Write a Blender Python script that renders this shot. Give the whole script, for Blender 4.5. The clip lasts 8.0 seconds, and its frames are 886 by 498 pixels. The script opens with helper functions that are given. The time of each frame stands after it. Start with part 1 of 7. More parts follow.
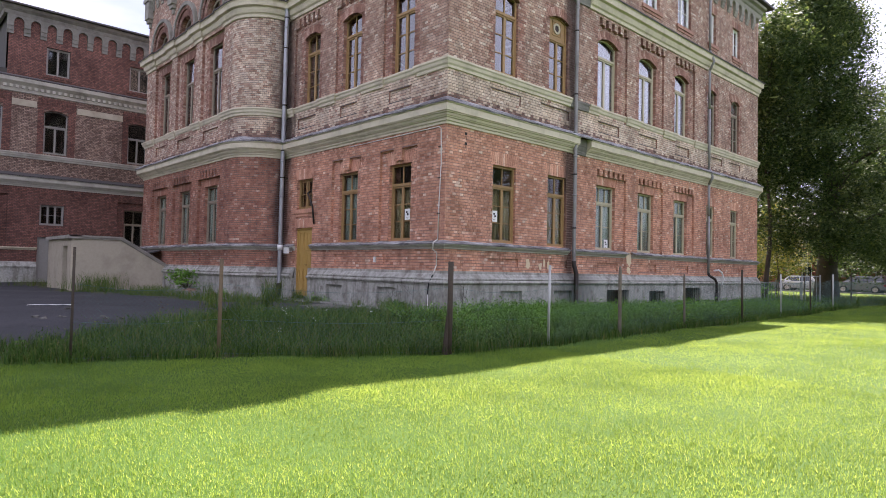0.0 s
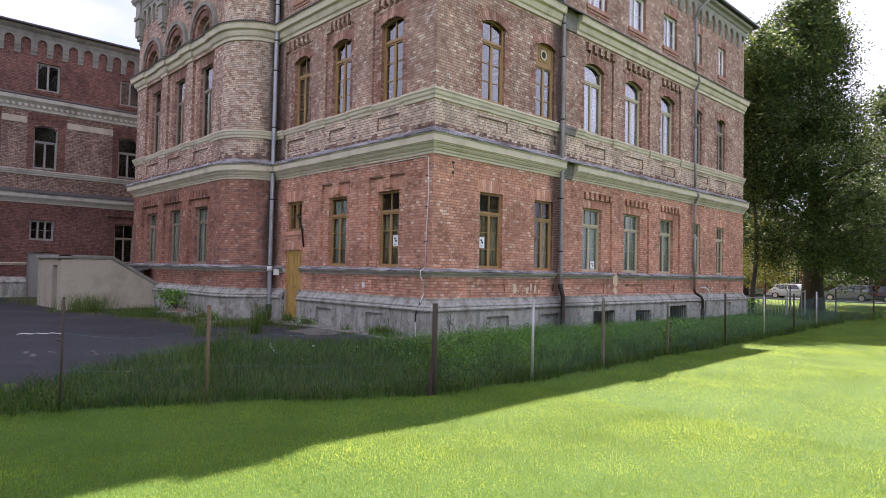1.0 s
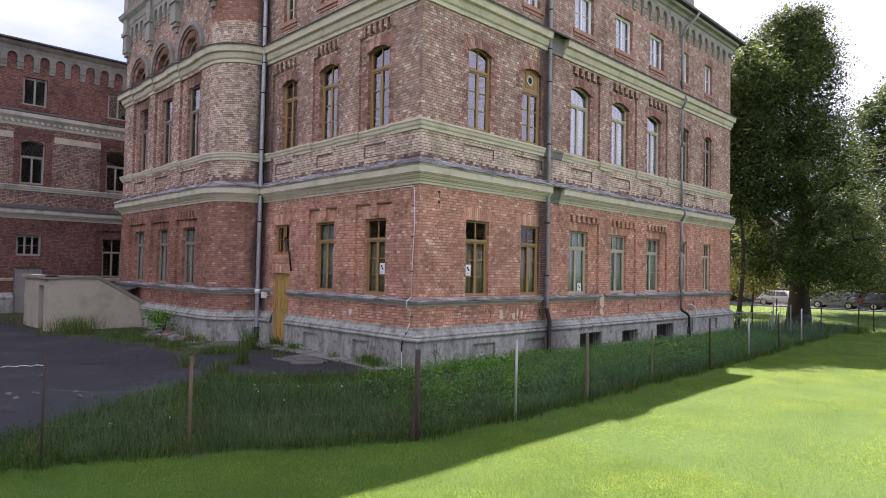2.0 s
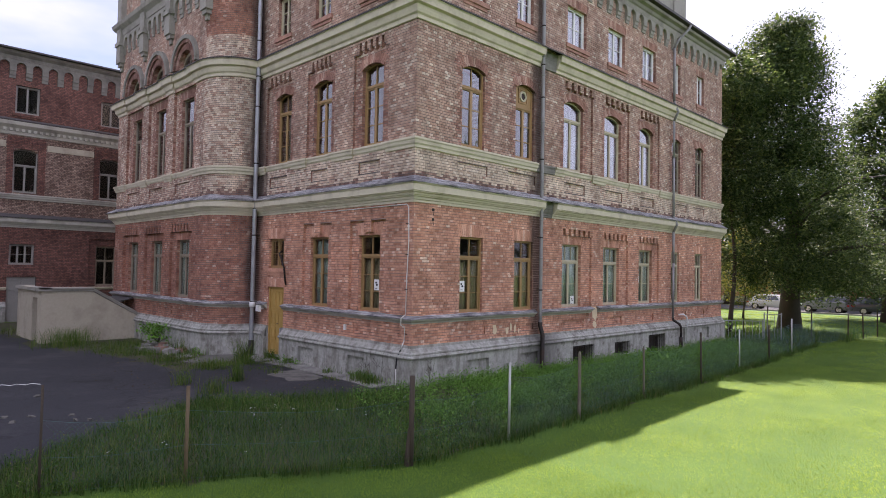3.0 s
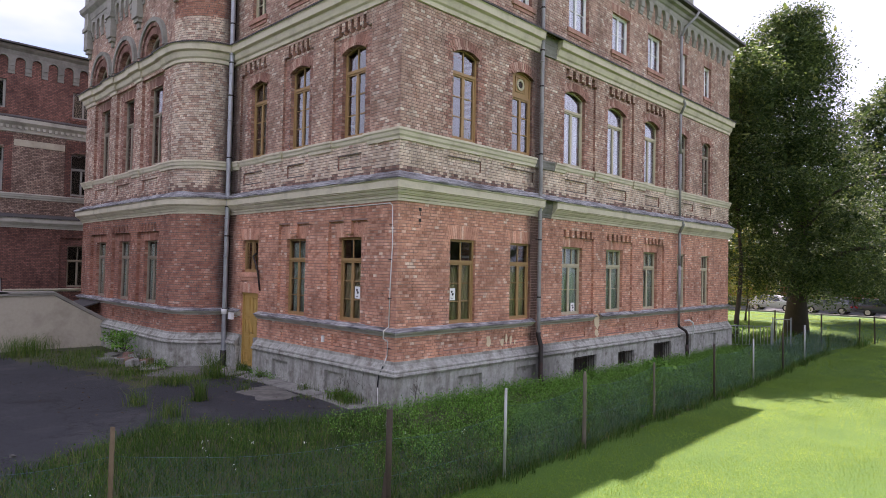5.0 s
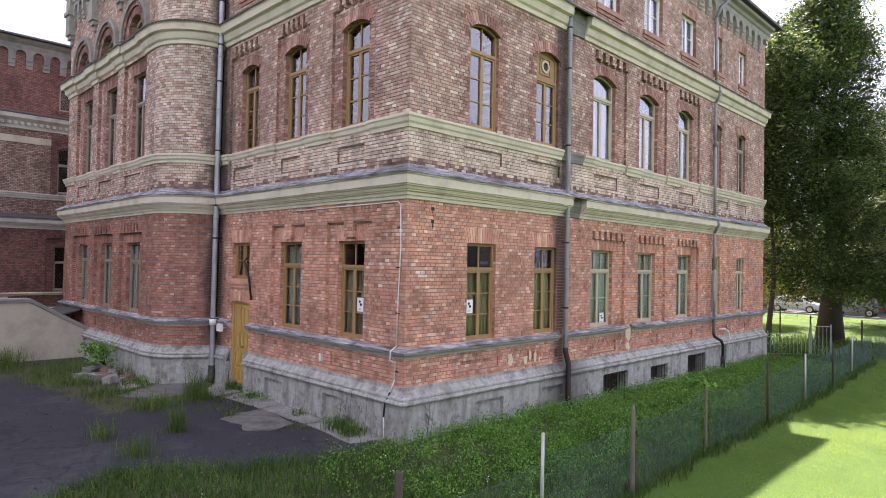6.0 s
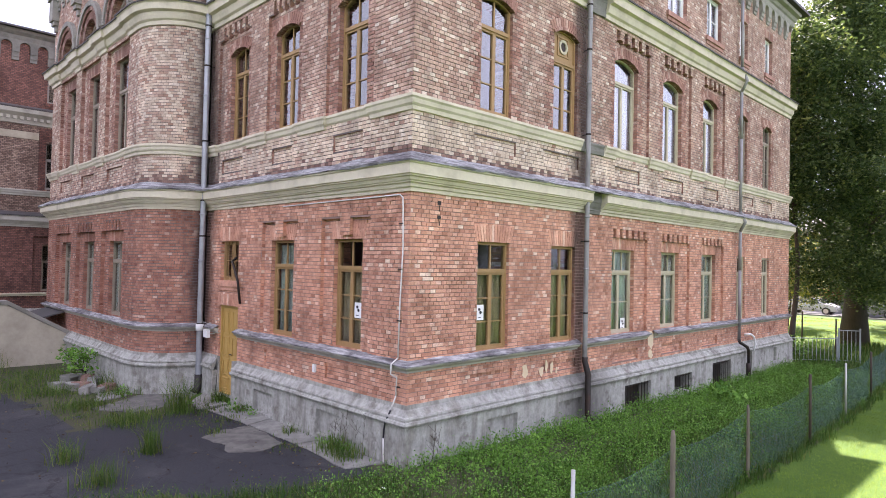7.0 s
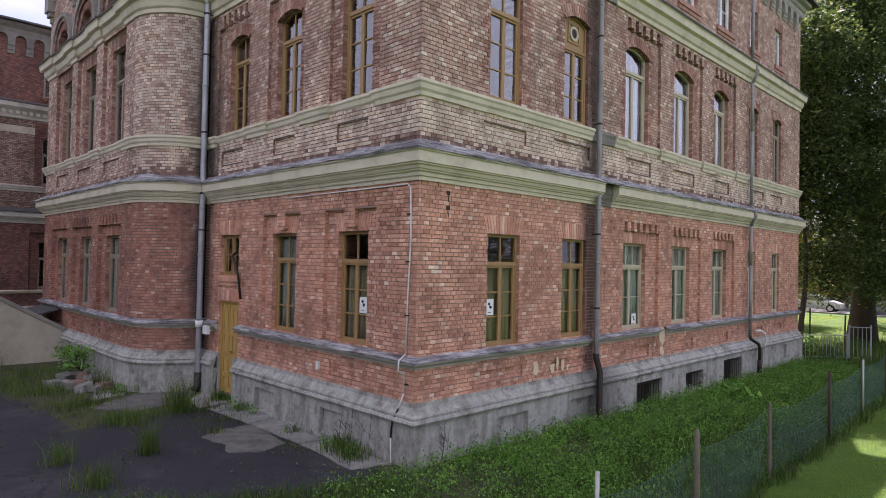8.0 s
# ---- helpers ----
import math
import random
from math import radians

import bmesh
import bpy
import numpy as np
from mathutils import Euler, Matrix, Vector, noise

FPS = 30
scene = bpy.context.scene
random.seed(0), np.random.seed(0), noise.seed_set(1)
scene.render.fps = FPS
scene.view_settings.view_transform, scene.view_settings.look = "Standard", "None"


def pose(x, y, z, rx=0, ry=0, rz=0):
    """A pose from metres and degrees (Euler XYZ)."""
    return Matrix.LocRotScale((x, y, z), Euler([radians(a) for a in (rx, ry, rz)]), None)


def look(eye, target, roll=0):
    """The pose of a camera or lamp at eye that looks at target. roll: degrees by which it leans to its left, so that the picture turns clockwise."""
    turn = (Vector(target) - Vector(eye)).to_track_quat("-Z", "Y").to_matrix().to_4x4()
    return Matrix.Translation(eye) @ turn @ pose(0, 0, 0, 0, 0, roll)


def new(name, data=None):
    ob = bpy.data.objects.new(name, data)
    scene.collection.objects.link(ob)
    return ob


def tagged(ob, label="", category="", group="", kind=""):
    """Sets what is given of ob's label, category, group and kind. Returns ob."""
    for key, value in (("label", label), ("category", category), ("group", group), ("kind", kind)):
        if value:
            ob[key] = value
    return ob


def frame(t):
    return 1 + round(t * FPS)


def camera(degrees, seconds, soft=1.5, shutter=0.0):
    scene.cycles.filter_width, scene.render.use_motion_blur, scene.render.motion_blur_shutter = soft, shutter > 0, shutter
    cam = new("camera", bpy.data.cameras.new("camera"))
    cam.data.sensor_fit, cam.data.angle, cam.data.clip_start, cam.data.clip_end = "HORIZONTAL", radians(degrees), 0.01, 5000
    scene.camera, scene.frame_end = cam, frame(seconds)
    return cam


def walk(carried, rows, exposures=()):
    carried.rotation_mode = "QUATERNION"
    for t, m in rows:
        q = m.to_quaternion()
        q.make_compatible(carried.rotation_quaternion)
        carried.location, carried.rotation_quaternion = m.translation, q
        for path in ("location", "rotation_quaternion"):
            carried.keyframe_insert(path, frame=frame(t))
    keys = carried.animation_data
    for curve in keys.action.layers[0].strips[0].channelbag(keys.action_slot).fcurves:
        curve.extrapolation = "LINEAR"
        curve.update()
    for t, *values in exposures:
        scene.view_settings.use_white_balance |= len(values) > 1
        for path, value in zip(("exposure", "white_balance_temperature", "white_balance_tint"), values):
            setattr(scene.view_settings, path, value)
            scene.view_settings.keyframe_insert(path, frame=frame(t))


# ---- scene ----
cam = camera(70.4, 8.0, soft=0.9)
METRES, EYE, TILT, LEAN, TURN = 8.0, 1.5, 0.0, 0.0, -43.1
ROWS = [
    (0.0, 0.0, 0.0, 0.0, -0.04, 1.87, -1.25),
    (0.5, 0.0075, -0.0172, 0.0457, -0.33, 1.96, -1.25),
    (1.0, 0.0156, -0.0296, 0.084, -0.69, 2.01, -1.2),
    (1.5, 0.0238, -0.0369, 0.1217, -1.05, 2.01, -1.13),
    (2.0, 0.0343, -0.0424, 0.1824, -1.37, 1.95, -1.09),
    (3.5, 0.029, -0.0645, 0.2467, -2.23, 1.87, -1.06),
    (4.0, 0.0287, -0.0505, 0.2513, -2.45, 1.79, -1.08),
    (5.5, 0.0621, 0.2958, 0.2854, -2.3, 1.52, -1.22),
    (6.0, 0.0426, 0.4171, 0.3001, -1.87, 1.35, -1.15),
    (6.5, 0.0323, 0.5164, 0.3042, -1.61, 1.27, -1.14),
    (7.0, 0.0402, 0.5983, 0.3046, -1.5, 1.26, -1.23),
    (7.5, 0.0322, 0.645, 0.3018, -1.47, 1.24, -1.15),
    (8.0, 0.0206, 0.6546, 0.2902, -1.56, 1.15, -1.16),
]
EXPOSURES = [(0.0, 1.90, 5960, 31), (2.0, 1.79, 5960, 31), (4.0, 1.68, 5960, 31), (5.3, 1.87, 5960, 31), (6.0, 2.17, 5960, 31), (6.5, 2.47, 5960, 31), (7.0, 2.53, 5960, 31), (7.4, 2.40, 5960, 31), (8.0, 1.68, 5960, 31)]
walk(cam, [(t, pose(0, 0, EYE, TILT, LEAN, TURN) @ pose(METRES * x, METRES * y, METRES * z, 90 + pitch, roll, yaw)) for t, x, y, z, yaw, pitch, roll in ROWS], EXPOSURES)

# ---- world, sun ----
SUN_DX, SUN_DY = 0.91, 0.346          # towards the sun, per metre of height
sun_dir = Vector((SUN_DX, SUN_DY, 1.0)).normalized()
ELEV = math.asin(sun_dir.z)
AZIM = math.atan2(sun_dir.x, sun_dir.y)

world = bpy.data.worlds.new("world")
scene.world = world
world.use_nodes = True
wn, wl = world.node_tree.nodes, world.node_tree.links
bg = wn["Background"]
sky = wn.new("ShaderNodeTexSky")
sky.sky_type = "NISHITA"
sky.sun_disc = False
sky.sun_elevation = ELEV
sky.sun_rotation = AZIM
sky.dust_density = 1.0
w_co = wn.new("ShaderNodeTexCoord")
w_map = wn.new("ShaderNodeMapping")
w_map.inputs["Scale"].default_value = (1.0, 1.0, 2.6)
w_map.inputs["Location"].default_value = (0.35, 0.1, 0.2)
w_noise = wn.new("ShaderNodeTexNoise")
w_noise.inputs["Scale"].default_value = 1.7
w_noise.inputs["Detail"].default_value = 6.0
w_ramp = wn.new("ShaderNodeValToRGB")
w_ramp.color_ramp.elements[0].position = 0.30
w_ramp.color_ramp.elements[1].position = 0.47
w_mix = wn.new("ShaderNodeMixRGB")
wl.new(w_co.outputs["Generated"], w_map.inputs["Vector"])
wl.new(w_map.outputs["Vector"], w_noise.inputs["Vector"])
wl.new(w_noise.outputs["Fac"], w_ramp.inputs["Fac"])
wl.new(w_ramp.outputs["Color"], w_mix.inputs["Fac"])
wl.new(sky.outputs["Color"], w_mix.inputs["Color1"])
w_sep = wn.new("ShaderNodeSeparateXYZ")
w_south_lift = wn.new("ShaderNodeMath")        # clouds brightened towards -y, added to lift the light on the south wall
w_south_lift.operation = "MULTIPLY_ADD"
w_south_lift.inputs[1].default_value, w_south_lift.inputs[2].default_value = -0.20, 1.0
w_cloud = wn.new("ShaderNodeMixRGB")
w_cloud.blend_type, w_cloud.inputs["Fac"].default_value = "MULTIPLY", 1.0
w_cloud.inputs["Color1"].default_value = (7.55, 7.9, 8.35, 1)
wl.new(w_co.outputs["Generated"], w_sep.inputs[0])
wl.new(w_sep.outputs["Y"], w_south_lift.inputs[0])
wl.new(w_south_lift.outputs[0], w_cloud.inputs["Color2"])
wl.new(w_cloud.outputs["Color"], w_mix.inputs["Color2"])
wl.new(w_mix.outputs["Color"], bg.inputs["Color"])
bg.inputs["Strength"].default_value = 0.050

sun = new("sun", bpy.data.lights.new("sun", "SUN"))
sun.data.energy = 5.0
sun.data.angle = radians(0.53)
sun.data.color = (1.0, 0.915, 0.76)
sun.matrix_world = look(sun_dir * 60, (0, 0, 0))

# ---- materials ----


def material(name):
    m = bpy.data.materials.new(name)
    m.use_nodes = True
    return m, m.node_tree.nodes, m.node_tree.links, m.node_tree.nodes["Principled BSDF"]


def ramp(nodes, stops):
    r = nodes.new("ShaderNodeValToRGB")
    e = r.color_ramp.elements
    while len(e) < len(stops):
        e.new(0.5)
    for k, (p, c) in zip(e, stops):
        k.position, k.color = p, (*c, 1)
    return r


def tex_noise(nodes, links, scale, detail=4.0, rough=0.55, stretch=None):
    co = nodes.new("ShaderNodeNewGeometry")
    n = nodes.new("ShaderNodeTexNoise")
    n.inputs["Scale"].default_value = scale
    n.inputs["Detail"].default_value = detail
    n.inputs["Roughness"].default_value = rough
    if stretch:
        mp = nodes.new("ShaderNodeMapping")
        mp.inputs["Scale"].default_value = stretch
        links.new(co.outputs["Position"], mp.inputs["Vector"])
        links.new(mp.outputs["Vector"], n.inputs["Vector"])
    else:
        links.new(co.outputs["Position"], n.inputs["Vector"])
    return n


def mixed(nodes, links, kind, fac, a, b):
    """A colour mix; fac, a and b are sockets or plain values."""
    m = nodes.new("ShaderNodeMixRGB")
    m.blend_type = kind
    for key, v in (("Fac", fac), ("Color1", a), ("Color2", b)):
        if isinstance(v, bpy.types.NodeSocket):
            links.new(v, m.inputs[key])
        else:
            m.inputs[key].default_value = v if key == "Fac" else (*v, 1)
    return m.outputs["Color"]


def bumped(nodes, links, bsdf, height, strength, distance=0.01):
    b = nodes.new("ShaderNodeBump")
    b.inputs["Strength"].default_value = strength
    b.inputs["Distance"].default_value = distance
    links.new(height, b.inputs["Height"])
    links.new(b.outputs["Normal"], bsdf.inputs["Normal"])


def surface(name, low, high, rough=0.85, fine=30.0, coarse=1.2, dirt=0.35, dirt_color=(0.05, 0.045, 0.04), bump=0.3, stretch=None, metal=0.0, spec=0.4):
    """A painted, plastered or mineral surface: two scales of variation, stains and fine relief."""
    m, n, l, b = material(name)
    n1 = tex_noise(n, l, fine, 4, 0.6, stretch)
    n2 = tex_noise(n, l, coarse, 5, 0.6)
    base = mixed(n, l, "MIX", n1.outputs["Fac"], low, high)
    st = ramp(n, [(0.48, (0, 0, 0)), (0.72, (1, 1, 1))])
    l.new(n2.outputs["Fac"], st.inputs["Fac"])
    f = n.new("ShaderNodeMath")
    f.operation = "MULTIPLY"
    f.inputs[1].default_value = dirt
    l.new(st.outputs["Color"], f.inputs[0])
    col = mixed(n, l, "MIX", f.outputs[0], base, dirt_color)
    l.new(col, b.inputs["Base Color"])
    b.inputs["Roughness"].default_value = rough
    b.inputs["Metallic"].default_value = metal
    b.inputs["Specular IOR Level"].default_value = spec
    bumped(n, l, b, n1.outputs["Fac"], bump)
    return m


def brick_material(name, stops, single=False):
    """Fired brick: each brick its own shade, mottled, with large weathered patches. single: for bricks that are objects."""
    m, n, l, b = material(name)
    if single:
        rnd = n.new("ShaderNodeObjectInfo").outputs["Random"]
    else:
        rnd = n.new("ShaderNodeNewGeometry").outputs["Random Per Island"]
    r = ramp(n, stops)
    l.new(rnd, r.inputs["Fac"])
    grain = tex_noise(n, l, 55.0, 3, 0.7)
    g = ramp(n, [(0.3, (0.80, 0.78, 0.77)), (0.7, (1.16, 1.15, 1.14))])
    l.new(grain.outputs["Fac"], g.inputs["Fac"])
    c1 = mixed(n, l, "MULTIPLY", 1.0, r.outputs["Color"], g.outputs["Color"])
    patch = tex_noise(n, l, 0.9, 5, 0.65)
    p = ramp(n, [(0.35, (0.74, 0.70, 0.68)), (0.5, (1, 1, 1)), (0.68, (1.16, 1.12, 1.08))])
    l.new(patch.outputs["Fac"], p.inputs["Fac"])
    c2 = mixed(n, l, "MULTIPLY", 1.0, c1, p.outputs["Color"])
    blotch = tex_noise(n, l, 4.5, 4, 0.7)
    q = ramp(n, [(0.32, (0.76, 0.73, 0.72)), (0.5, (1, 1, 1)), (0.68, (1.14, 1.13, 1.12))])
    l.new(blotch.outputs["Fac"], q.inputs["Fac"])
    c2 = mixed(n, l, "MULTIPLY", 1.0, c2, q.outputs["Color"])
    streak = tex_noise(n, l, 1.0, 4, 0.6, (2.2, 2.2, 0.35))
    s = ramp(n, [(0.55, (0, 0, 0)), (0.75, (1, 1, 1))])
    l.new(streak.outputs["Fac"], s.inputs["Fac"])
    f = n.new("ShaderNodeMath")
    f.operation = "MULTIPLY"
    f.inputs[1].default_value = 0.45
    l.new(s.outputs["Color"], f.inputs[0])
    c3 = mixed(n, l, "MIX", f.outputs[0], c2, (0.07, 0.05, 0.045))
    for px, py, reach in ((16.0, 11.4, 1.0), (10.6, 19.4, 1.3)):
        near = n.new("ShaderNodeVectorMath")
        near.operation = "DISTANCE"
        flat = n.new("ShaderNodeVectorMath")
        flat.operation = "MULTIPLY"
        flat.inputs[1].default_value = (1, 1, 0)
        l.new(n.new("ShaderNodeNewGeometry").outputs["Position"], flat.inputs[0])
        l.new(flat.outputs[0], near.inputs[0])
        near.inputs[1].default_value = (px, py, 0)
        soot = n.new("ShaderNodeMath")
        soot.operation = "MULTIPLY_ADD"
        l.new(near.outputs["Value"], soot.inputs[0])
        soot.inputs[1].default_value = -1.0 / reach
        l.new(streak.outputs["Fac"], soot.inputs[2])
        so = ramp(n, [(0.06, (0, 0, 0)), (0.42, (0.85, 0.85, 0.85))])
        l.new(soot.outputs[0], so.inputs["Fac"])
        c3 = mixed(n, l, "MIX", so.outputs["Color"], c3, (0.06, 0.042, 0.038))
    l.new(c3, b.inputs["Base Color"])
    b.inputs["Roughness"].default_value = 0.9
    b.inputs["Specular IOR Level"].default_value = 0.25
    bumped(n, l, b, grain.outputs["Fac"], 0.5, 0.006)
    return m


def stained_cement():
    """Old cement render: mottled grey, rain streaks, pale scars and dark damp spots."""
    m, n, l, b = material("cement_plinth")
    fine = tex_noise(n, l, 9.0, 6, 0.65)
    base = ramp(n, [(0.3, (0.25, 0.25, 0.225)), (0.6, (0.375, 0.372, 0.335)), (0.8, (0.48, 0.475, 0.43))])
    l.new(fine.outputs["Fac"], base.inputs["Fac"])
    streak = tex_noise(n, l, 1.0, 5, 0.68, (3.4, 3.4, 0.7))
    s1 = ramp(n, [(0.36, (0.66, 0.64, 0.61)), (0.50, (1, 1, 1)), (0.70, (1.16, 1.15, 1.13))])
    l.new(streak.outputs["Fac"], s1.inputs["Fac"])
    c = mixed(n, l, "MULTIPLY", 1.0, base.outputs["Color"], s1.outputs["Color"])
    spot = tex_noise(n, l, 2.6, 5, 0.7)
    s2 = ramp(n, [(0.55, (0, 0, 0)), (0.66, (1, 1, 1))])
    l.new(spot.outputs["Fac"], s2.inputs["Fac"])
    f = n.new("ShaderNodeMath")
    f.operation = "MULTIPLY"
    f.inputs[1].default_value = 0.75
    l.new(s2.outputs["Color"], f.inputs[0])
    c = mixed(n, l, "MIX", f.outputs[0], c, (0.135, 0.122, 0.10))
    near = n.new("ShaderNodeVectorMath")
    near.operation = "DISTANCE"
    flat = n.new("ShaderNodeVectorMath")
    flat.operation = "MULTIPLY"
    flat.inputs[1].default_value = (1, 1, 0)
    l.new(n.new("ShaderNodeNewGeometry").outputs["Position"], flat.inputs[0])
    l.new(flat.outputs[0], near.inputs[0])
    near.inputs[1].default_value = (16.15, 11.3, 0)
    damp = n.new("ShaderNodeMath")
    damp.operation = "MULTIPLY_ADD"
    l.new(near.outputs["Value"], damp.inputs[0])
    damp.inputs[1].default_value = -0.42
    l.new(streak.outputs["Fac"], damp.inputs[2])
    dr = ramp(n, [(-0.0, (0, 0, 0)), (0.45, (0.85, 0.85, 0.85))])
    l.new(damp.outputs[0], dr.inputs["Fac"])
    c = mixed(n, l, "MIX", dr.outputs["Color"], c, (0.07, 0.065, 0.058))
    l.new(c, b.inputs["Base Color"])
    b.inputs["Roughness"].default_value = 0.92
    bumped(n, l, b, fine.outputs["Fac"], 0.5, 0.012)
    return m


def old_tin():
    """Old flashing: torn grey sheet with pale lime smears and dark seams running along it."""
    m, n, l, b = material("old_flashing")
    run = tex_noise(n, l, 1.0, 5, 0.7, (2.4, 2.4, 34.0))
    base = ramp(n, [(0.34, (0.075, 0.070, 0.072)), (0.45, (0.20, 0.196, 0.20)), (0.56, (0.36, 0.358, 0.36)), (0.68, (0.54, 0.538, 0.535))])
    l.new(run.outputs["Fac"], base.inputs["Fac"])
    blot = tex_noise(n, l, 1.1, 5, 0.65)
    r = ramp(n, [(0.38, (0.38, 0.36, 0.37)), (0.55, (1, 1, 1))])
    l.new(blot.outputs["Fac"], r.inputs["Fac"])
    c = mixed(n, l, "MULTIPLY", 1.0, base.outputs["Color"], r.outputs["Color"])
    l.new(c, b.inputs["Base Color"])
    b.inputs["Roughness"].default_value = 0.65
    b.inputs["Metallic"].default_value = 0.1
    bumped(n, l, b, run.outputs["Fac"], 0.6, 0.02)
    return m


RED = [(0.0, (0.390, 0.188, 0.128)), (0.2, (0.522, 0.272, 0.188)), (0.75, (0.598, 0.330, 0.232)), (0.92, (0.635, 0.374, 0.270)), (0.97, (0.68, 0.47, 0.36)), (1.0, (0.74, 0.59, 0.47))]
# Bay reds: soot, plus the yard's lower light put into the colour.
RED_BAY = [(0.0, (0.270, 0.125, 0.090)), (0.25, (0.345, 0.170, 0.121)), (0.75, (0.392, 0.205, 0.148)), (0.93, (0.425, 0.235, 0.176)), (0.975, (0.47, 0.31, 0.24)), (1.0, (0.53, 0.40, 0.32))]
BUFF = [(0.0, (0.445, 0.332, 0.255)), (0.15, (0.535, 0.422, 0.330)), (0.5, (0.590, 0.482, 0.380)), (0.85, (0.635, 0.532, 0.428)), (1.0, (0.672, 0.585, 0.488))]
MIXED = [(0.0, (0.335, 0.207, 0.160)), (0.25, (0.412, 0.275, 0.214)), (0.65, (0.465, 0.325, 0.256)), (0.88, (0.520, 0.393, 0.312)), (0.95, (0.580, 0.480, 0.392)), (1.0, (0.65, 0.575, 0.48))]
SOOTY = [(0.0, (0.15, 0.095, 0.08)), (0.5, (0.24, 0.15, 0.125)), (0.85, (0.33, 0.22, 0.18)), (1.0, (0.45, 0.34, 0.28))]
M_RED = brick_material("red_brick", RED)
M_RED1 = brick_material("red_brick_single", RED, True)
M_RED_BAY = brick_material("sooty_shaded_red_brick", RED_BAY)
M_RED_BAY1 = brick_material("sooty_shaded_red_brick_single", RED_BAY, True)
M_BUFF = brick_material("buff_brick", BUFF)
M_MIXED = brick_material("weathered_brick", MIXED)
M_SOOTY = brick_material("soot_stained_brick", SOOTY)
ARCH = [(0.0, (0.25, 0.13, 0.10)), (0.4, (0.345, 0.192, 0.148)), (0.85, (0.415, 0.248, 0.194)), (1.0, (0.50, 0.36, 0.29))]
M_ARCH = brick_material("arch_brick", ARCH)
# Arch colours cut to 0.68 for the bay, in step with its reds.
M_ARCH_BAY = brick_material("darkened_arch_brick", [(p, tuple(k * 0.68 for k in c)) for p, c in ARCH])
M_MORTAR = surface("sooty_mortar", (0.10, 0.084, 0.078), (0.19, 0.16, 0.148), 0.95, 40, 0.8, 0.5, bump=0.5)
M_MORTAR_LOW = surface("brick_dust_mortar", (0.20, 0.125, 0.10), (0.36, 0.245, 0.20), 0.95, 40, 0.8, 0.5, (0.11, 0.08, 0.065), bump=0.5)
M_STONE = surface("limewashed_cornice", (0.54, 0.482, 0.365), (0.655, 0.595, 0.455), 0.85, 12, 1.8, 0.5, (0.285, 0.25, 0.17), 0.2)
M_BELT = surface("weathered_pale_cement", (0.36, 0.345, 0.295), (0.50, 0.48, 0.42), 0.9, 14, 1.4, 0.55, (0.13, 0.12, 0.10), 0.3)
M_GREY_STONE = surface("weathered_grey_stone", (0.24, 0.23, 0.20), (0.36, 0.34, 0.29), 0.9, 14, 1.5, 0.5, (0.08, 0.075, 0.065), 0.3)
M_SOOT_STONE = surface("sooty_grey_stone", (0.12, 0.115, 0.10), (0.26, 0.25, 0.215), 0.9, 5, 1.2, 0.55, (0.05, 0.045, 0.04), 0.4)
M_PLINTH = stained_cement()
M_ZINC = old_tin()
M_PIPE = surface("galvanised_pipe", (0.30, 0.31, 0.33), (0.42, 0.43, 0.45), 0.5, 8, 1.5, 0.35, (0.12, 0.10, 0.09), 0.1, metal=0.6)
M_PIPE_OLD = surface("stained_pipe", (0.20, 0.195, 0.19), (0.36, 0.355, 0.35), 0.6, 6, 1.3, 0.6, (0.085, 0.07, 0.062), 0.15, stretch=(4, 4, 0.5), metal=0.3)
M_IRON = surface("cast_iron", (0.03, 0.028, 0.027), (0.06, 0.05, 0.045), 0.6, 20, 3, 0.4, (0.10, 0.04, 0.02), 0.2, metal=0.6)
M_OCHRE = surface("ochre_paint", (0.28, 0.165, 0.065), (0.37, 0.235, 0.10), 0.6, 18, 2.5, 0.35, (0.20, 0.13, 0.06), 0.15)
M_CREAM = surface("cream_paint", (0.40, 0.35, 0.23), (0.52, 0.47, 0.34), 0.6, 18, 2.5, 0.3, (0.26, 0.22, 0.15), 0.15)
M_WHITE = surface("white_paint", (0.66, 0.66, 0.64), (0.80, 0.80, 0.78), 0.6, 18, 2.5, 0.2, (0.4, 0.38, 0.34), 0.1)
M_FADED = surface("faded_brown_paint", (0.22, 0.18, 0.13), (0.34, 0.29, 0.22), 0.7, 18, 2.5, 0.35, (0.12, 0.09, 0.06), 0.2)
M_YELLOW = surface("yellow_door_paint", (0.40, 0.25, 0.065), (0.50, 0.33, 0.10), 0.6, 16, 2.0, 0.3, (0.26, 0.17, 0.06), 0.15)
# Near-black: the dimness of the wing's rooms is put into this colour.
M_DIM = surface("darkened_interior", (0.05, 0.047, 0.042), (0.085, 0.08, 0.07), 0.95, 5, 0.7, 0.3, (0.04, 0.038, 0.034), 0.1)
M_PLASTER_IN = surface("inner_plaster", (0.30, 0.28, 0.24), (0.38, 0.36, 0.31), 0.95, 5, 0.7, 0.3, (0.2, 0.19, 0.16), 0.1)
M_PARAPET = surface("beige_render", (0.37, 0.33, 0.25), (0.48, 0.435, 0.34), 0.92, 9, 1.1, 0.6, (0.22, 0.19, 0.14), 0.25)
M_ROOF = surface("dark_roof_sheet", (0.045, 0.043, 0.042), (0.085, 0.08, 0.078), 0.7, 6, 1.0, 0.3, (0.12, 0.06, 0.04), 0.2)
M_CURTAIN = surface("white_curtain", (0.74, 0.76, 0.78), (0.84, 0.86, 0.88), 0.9, 6, 1.0, 0.1, (0.5, 0.5, 0.5), 0.05)
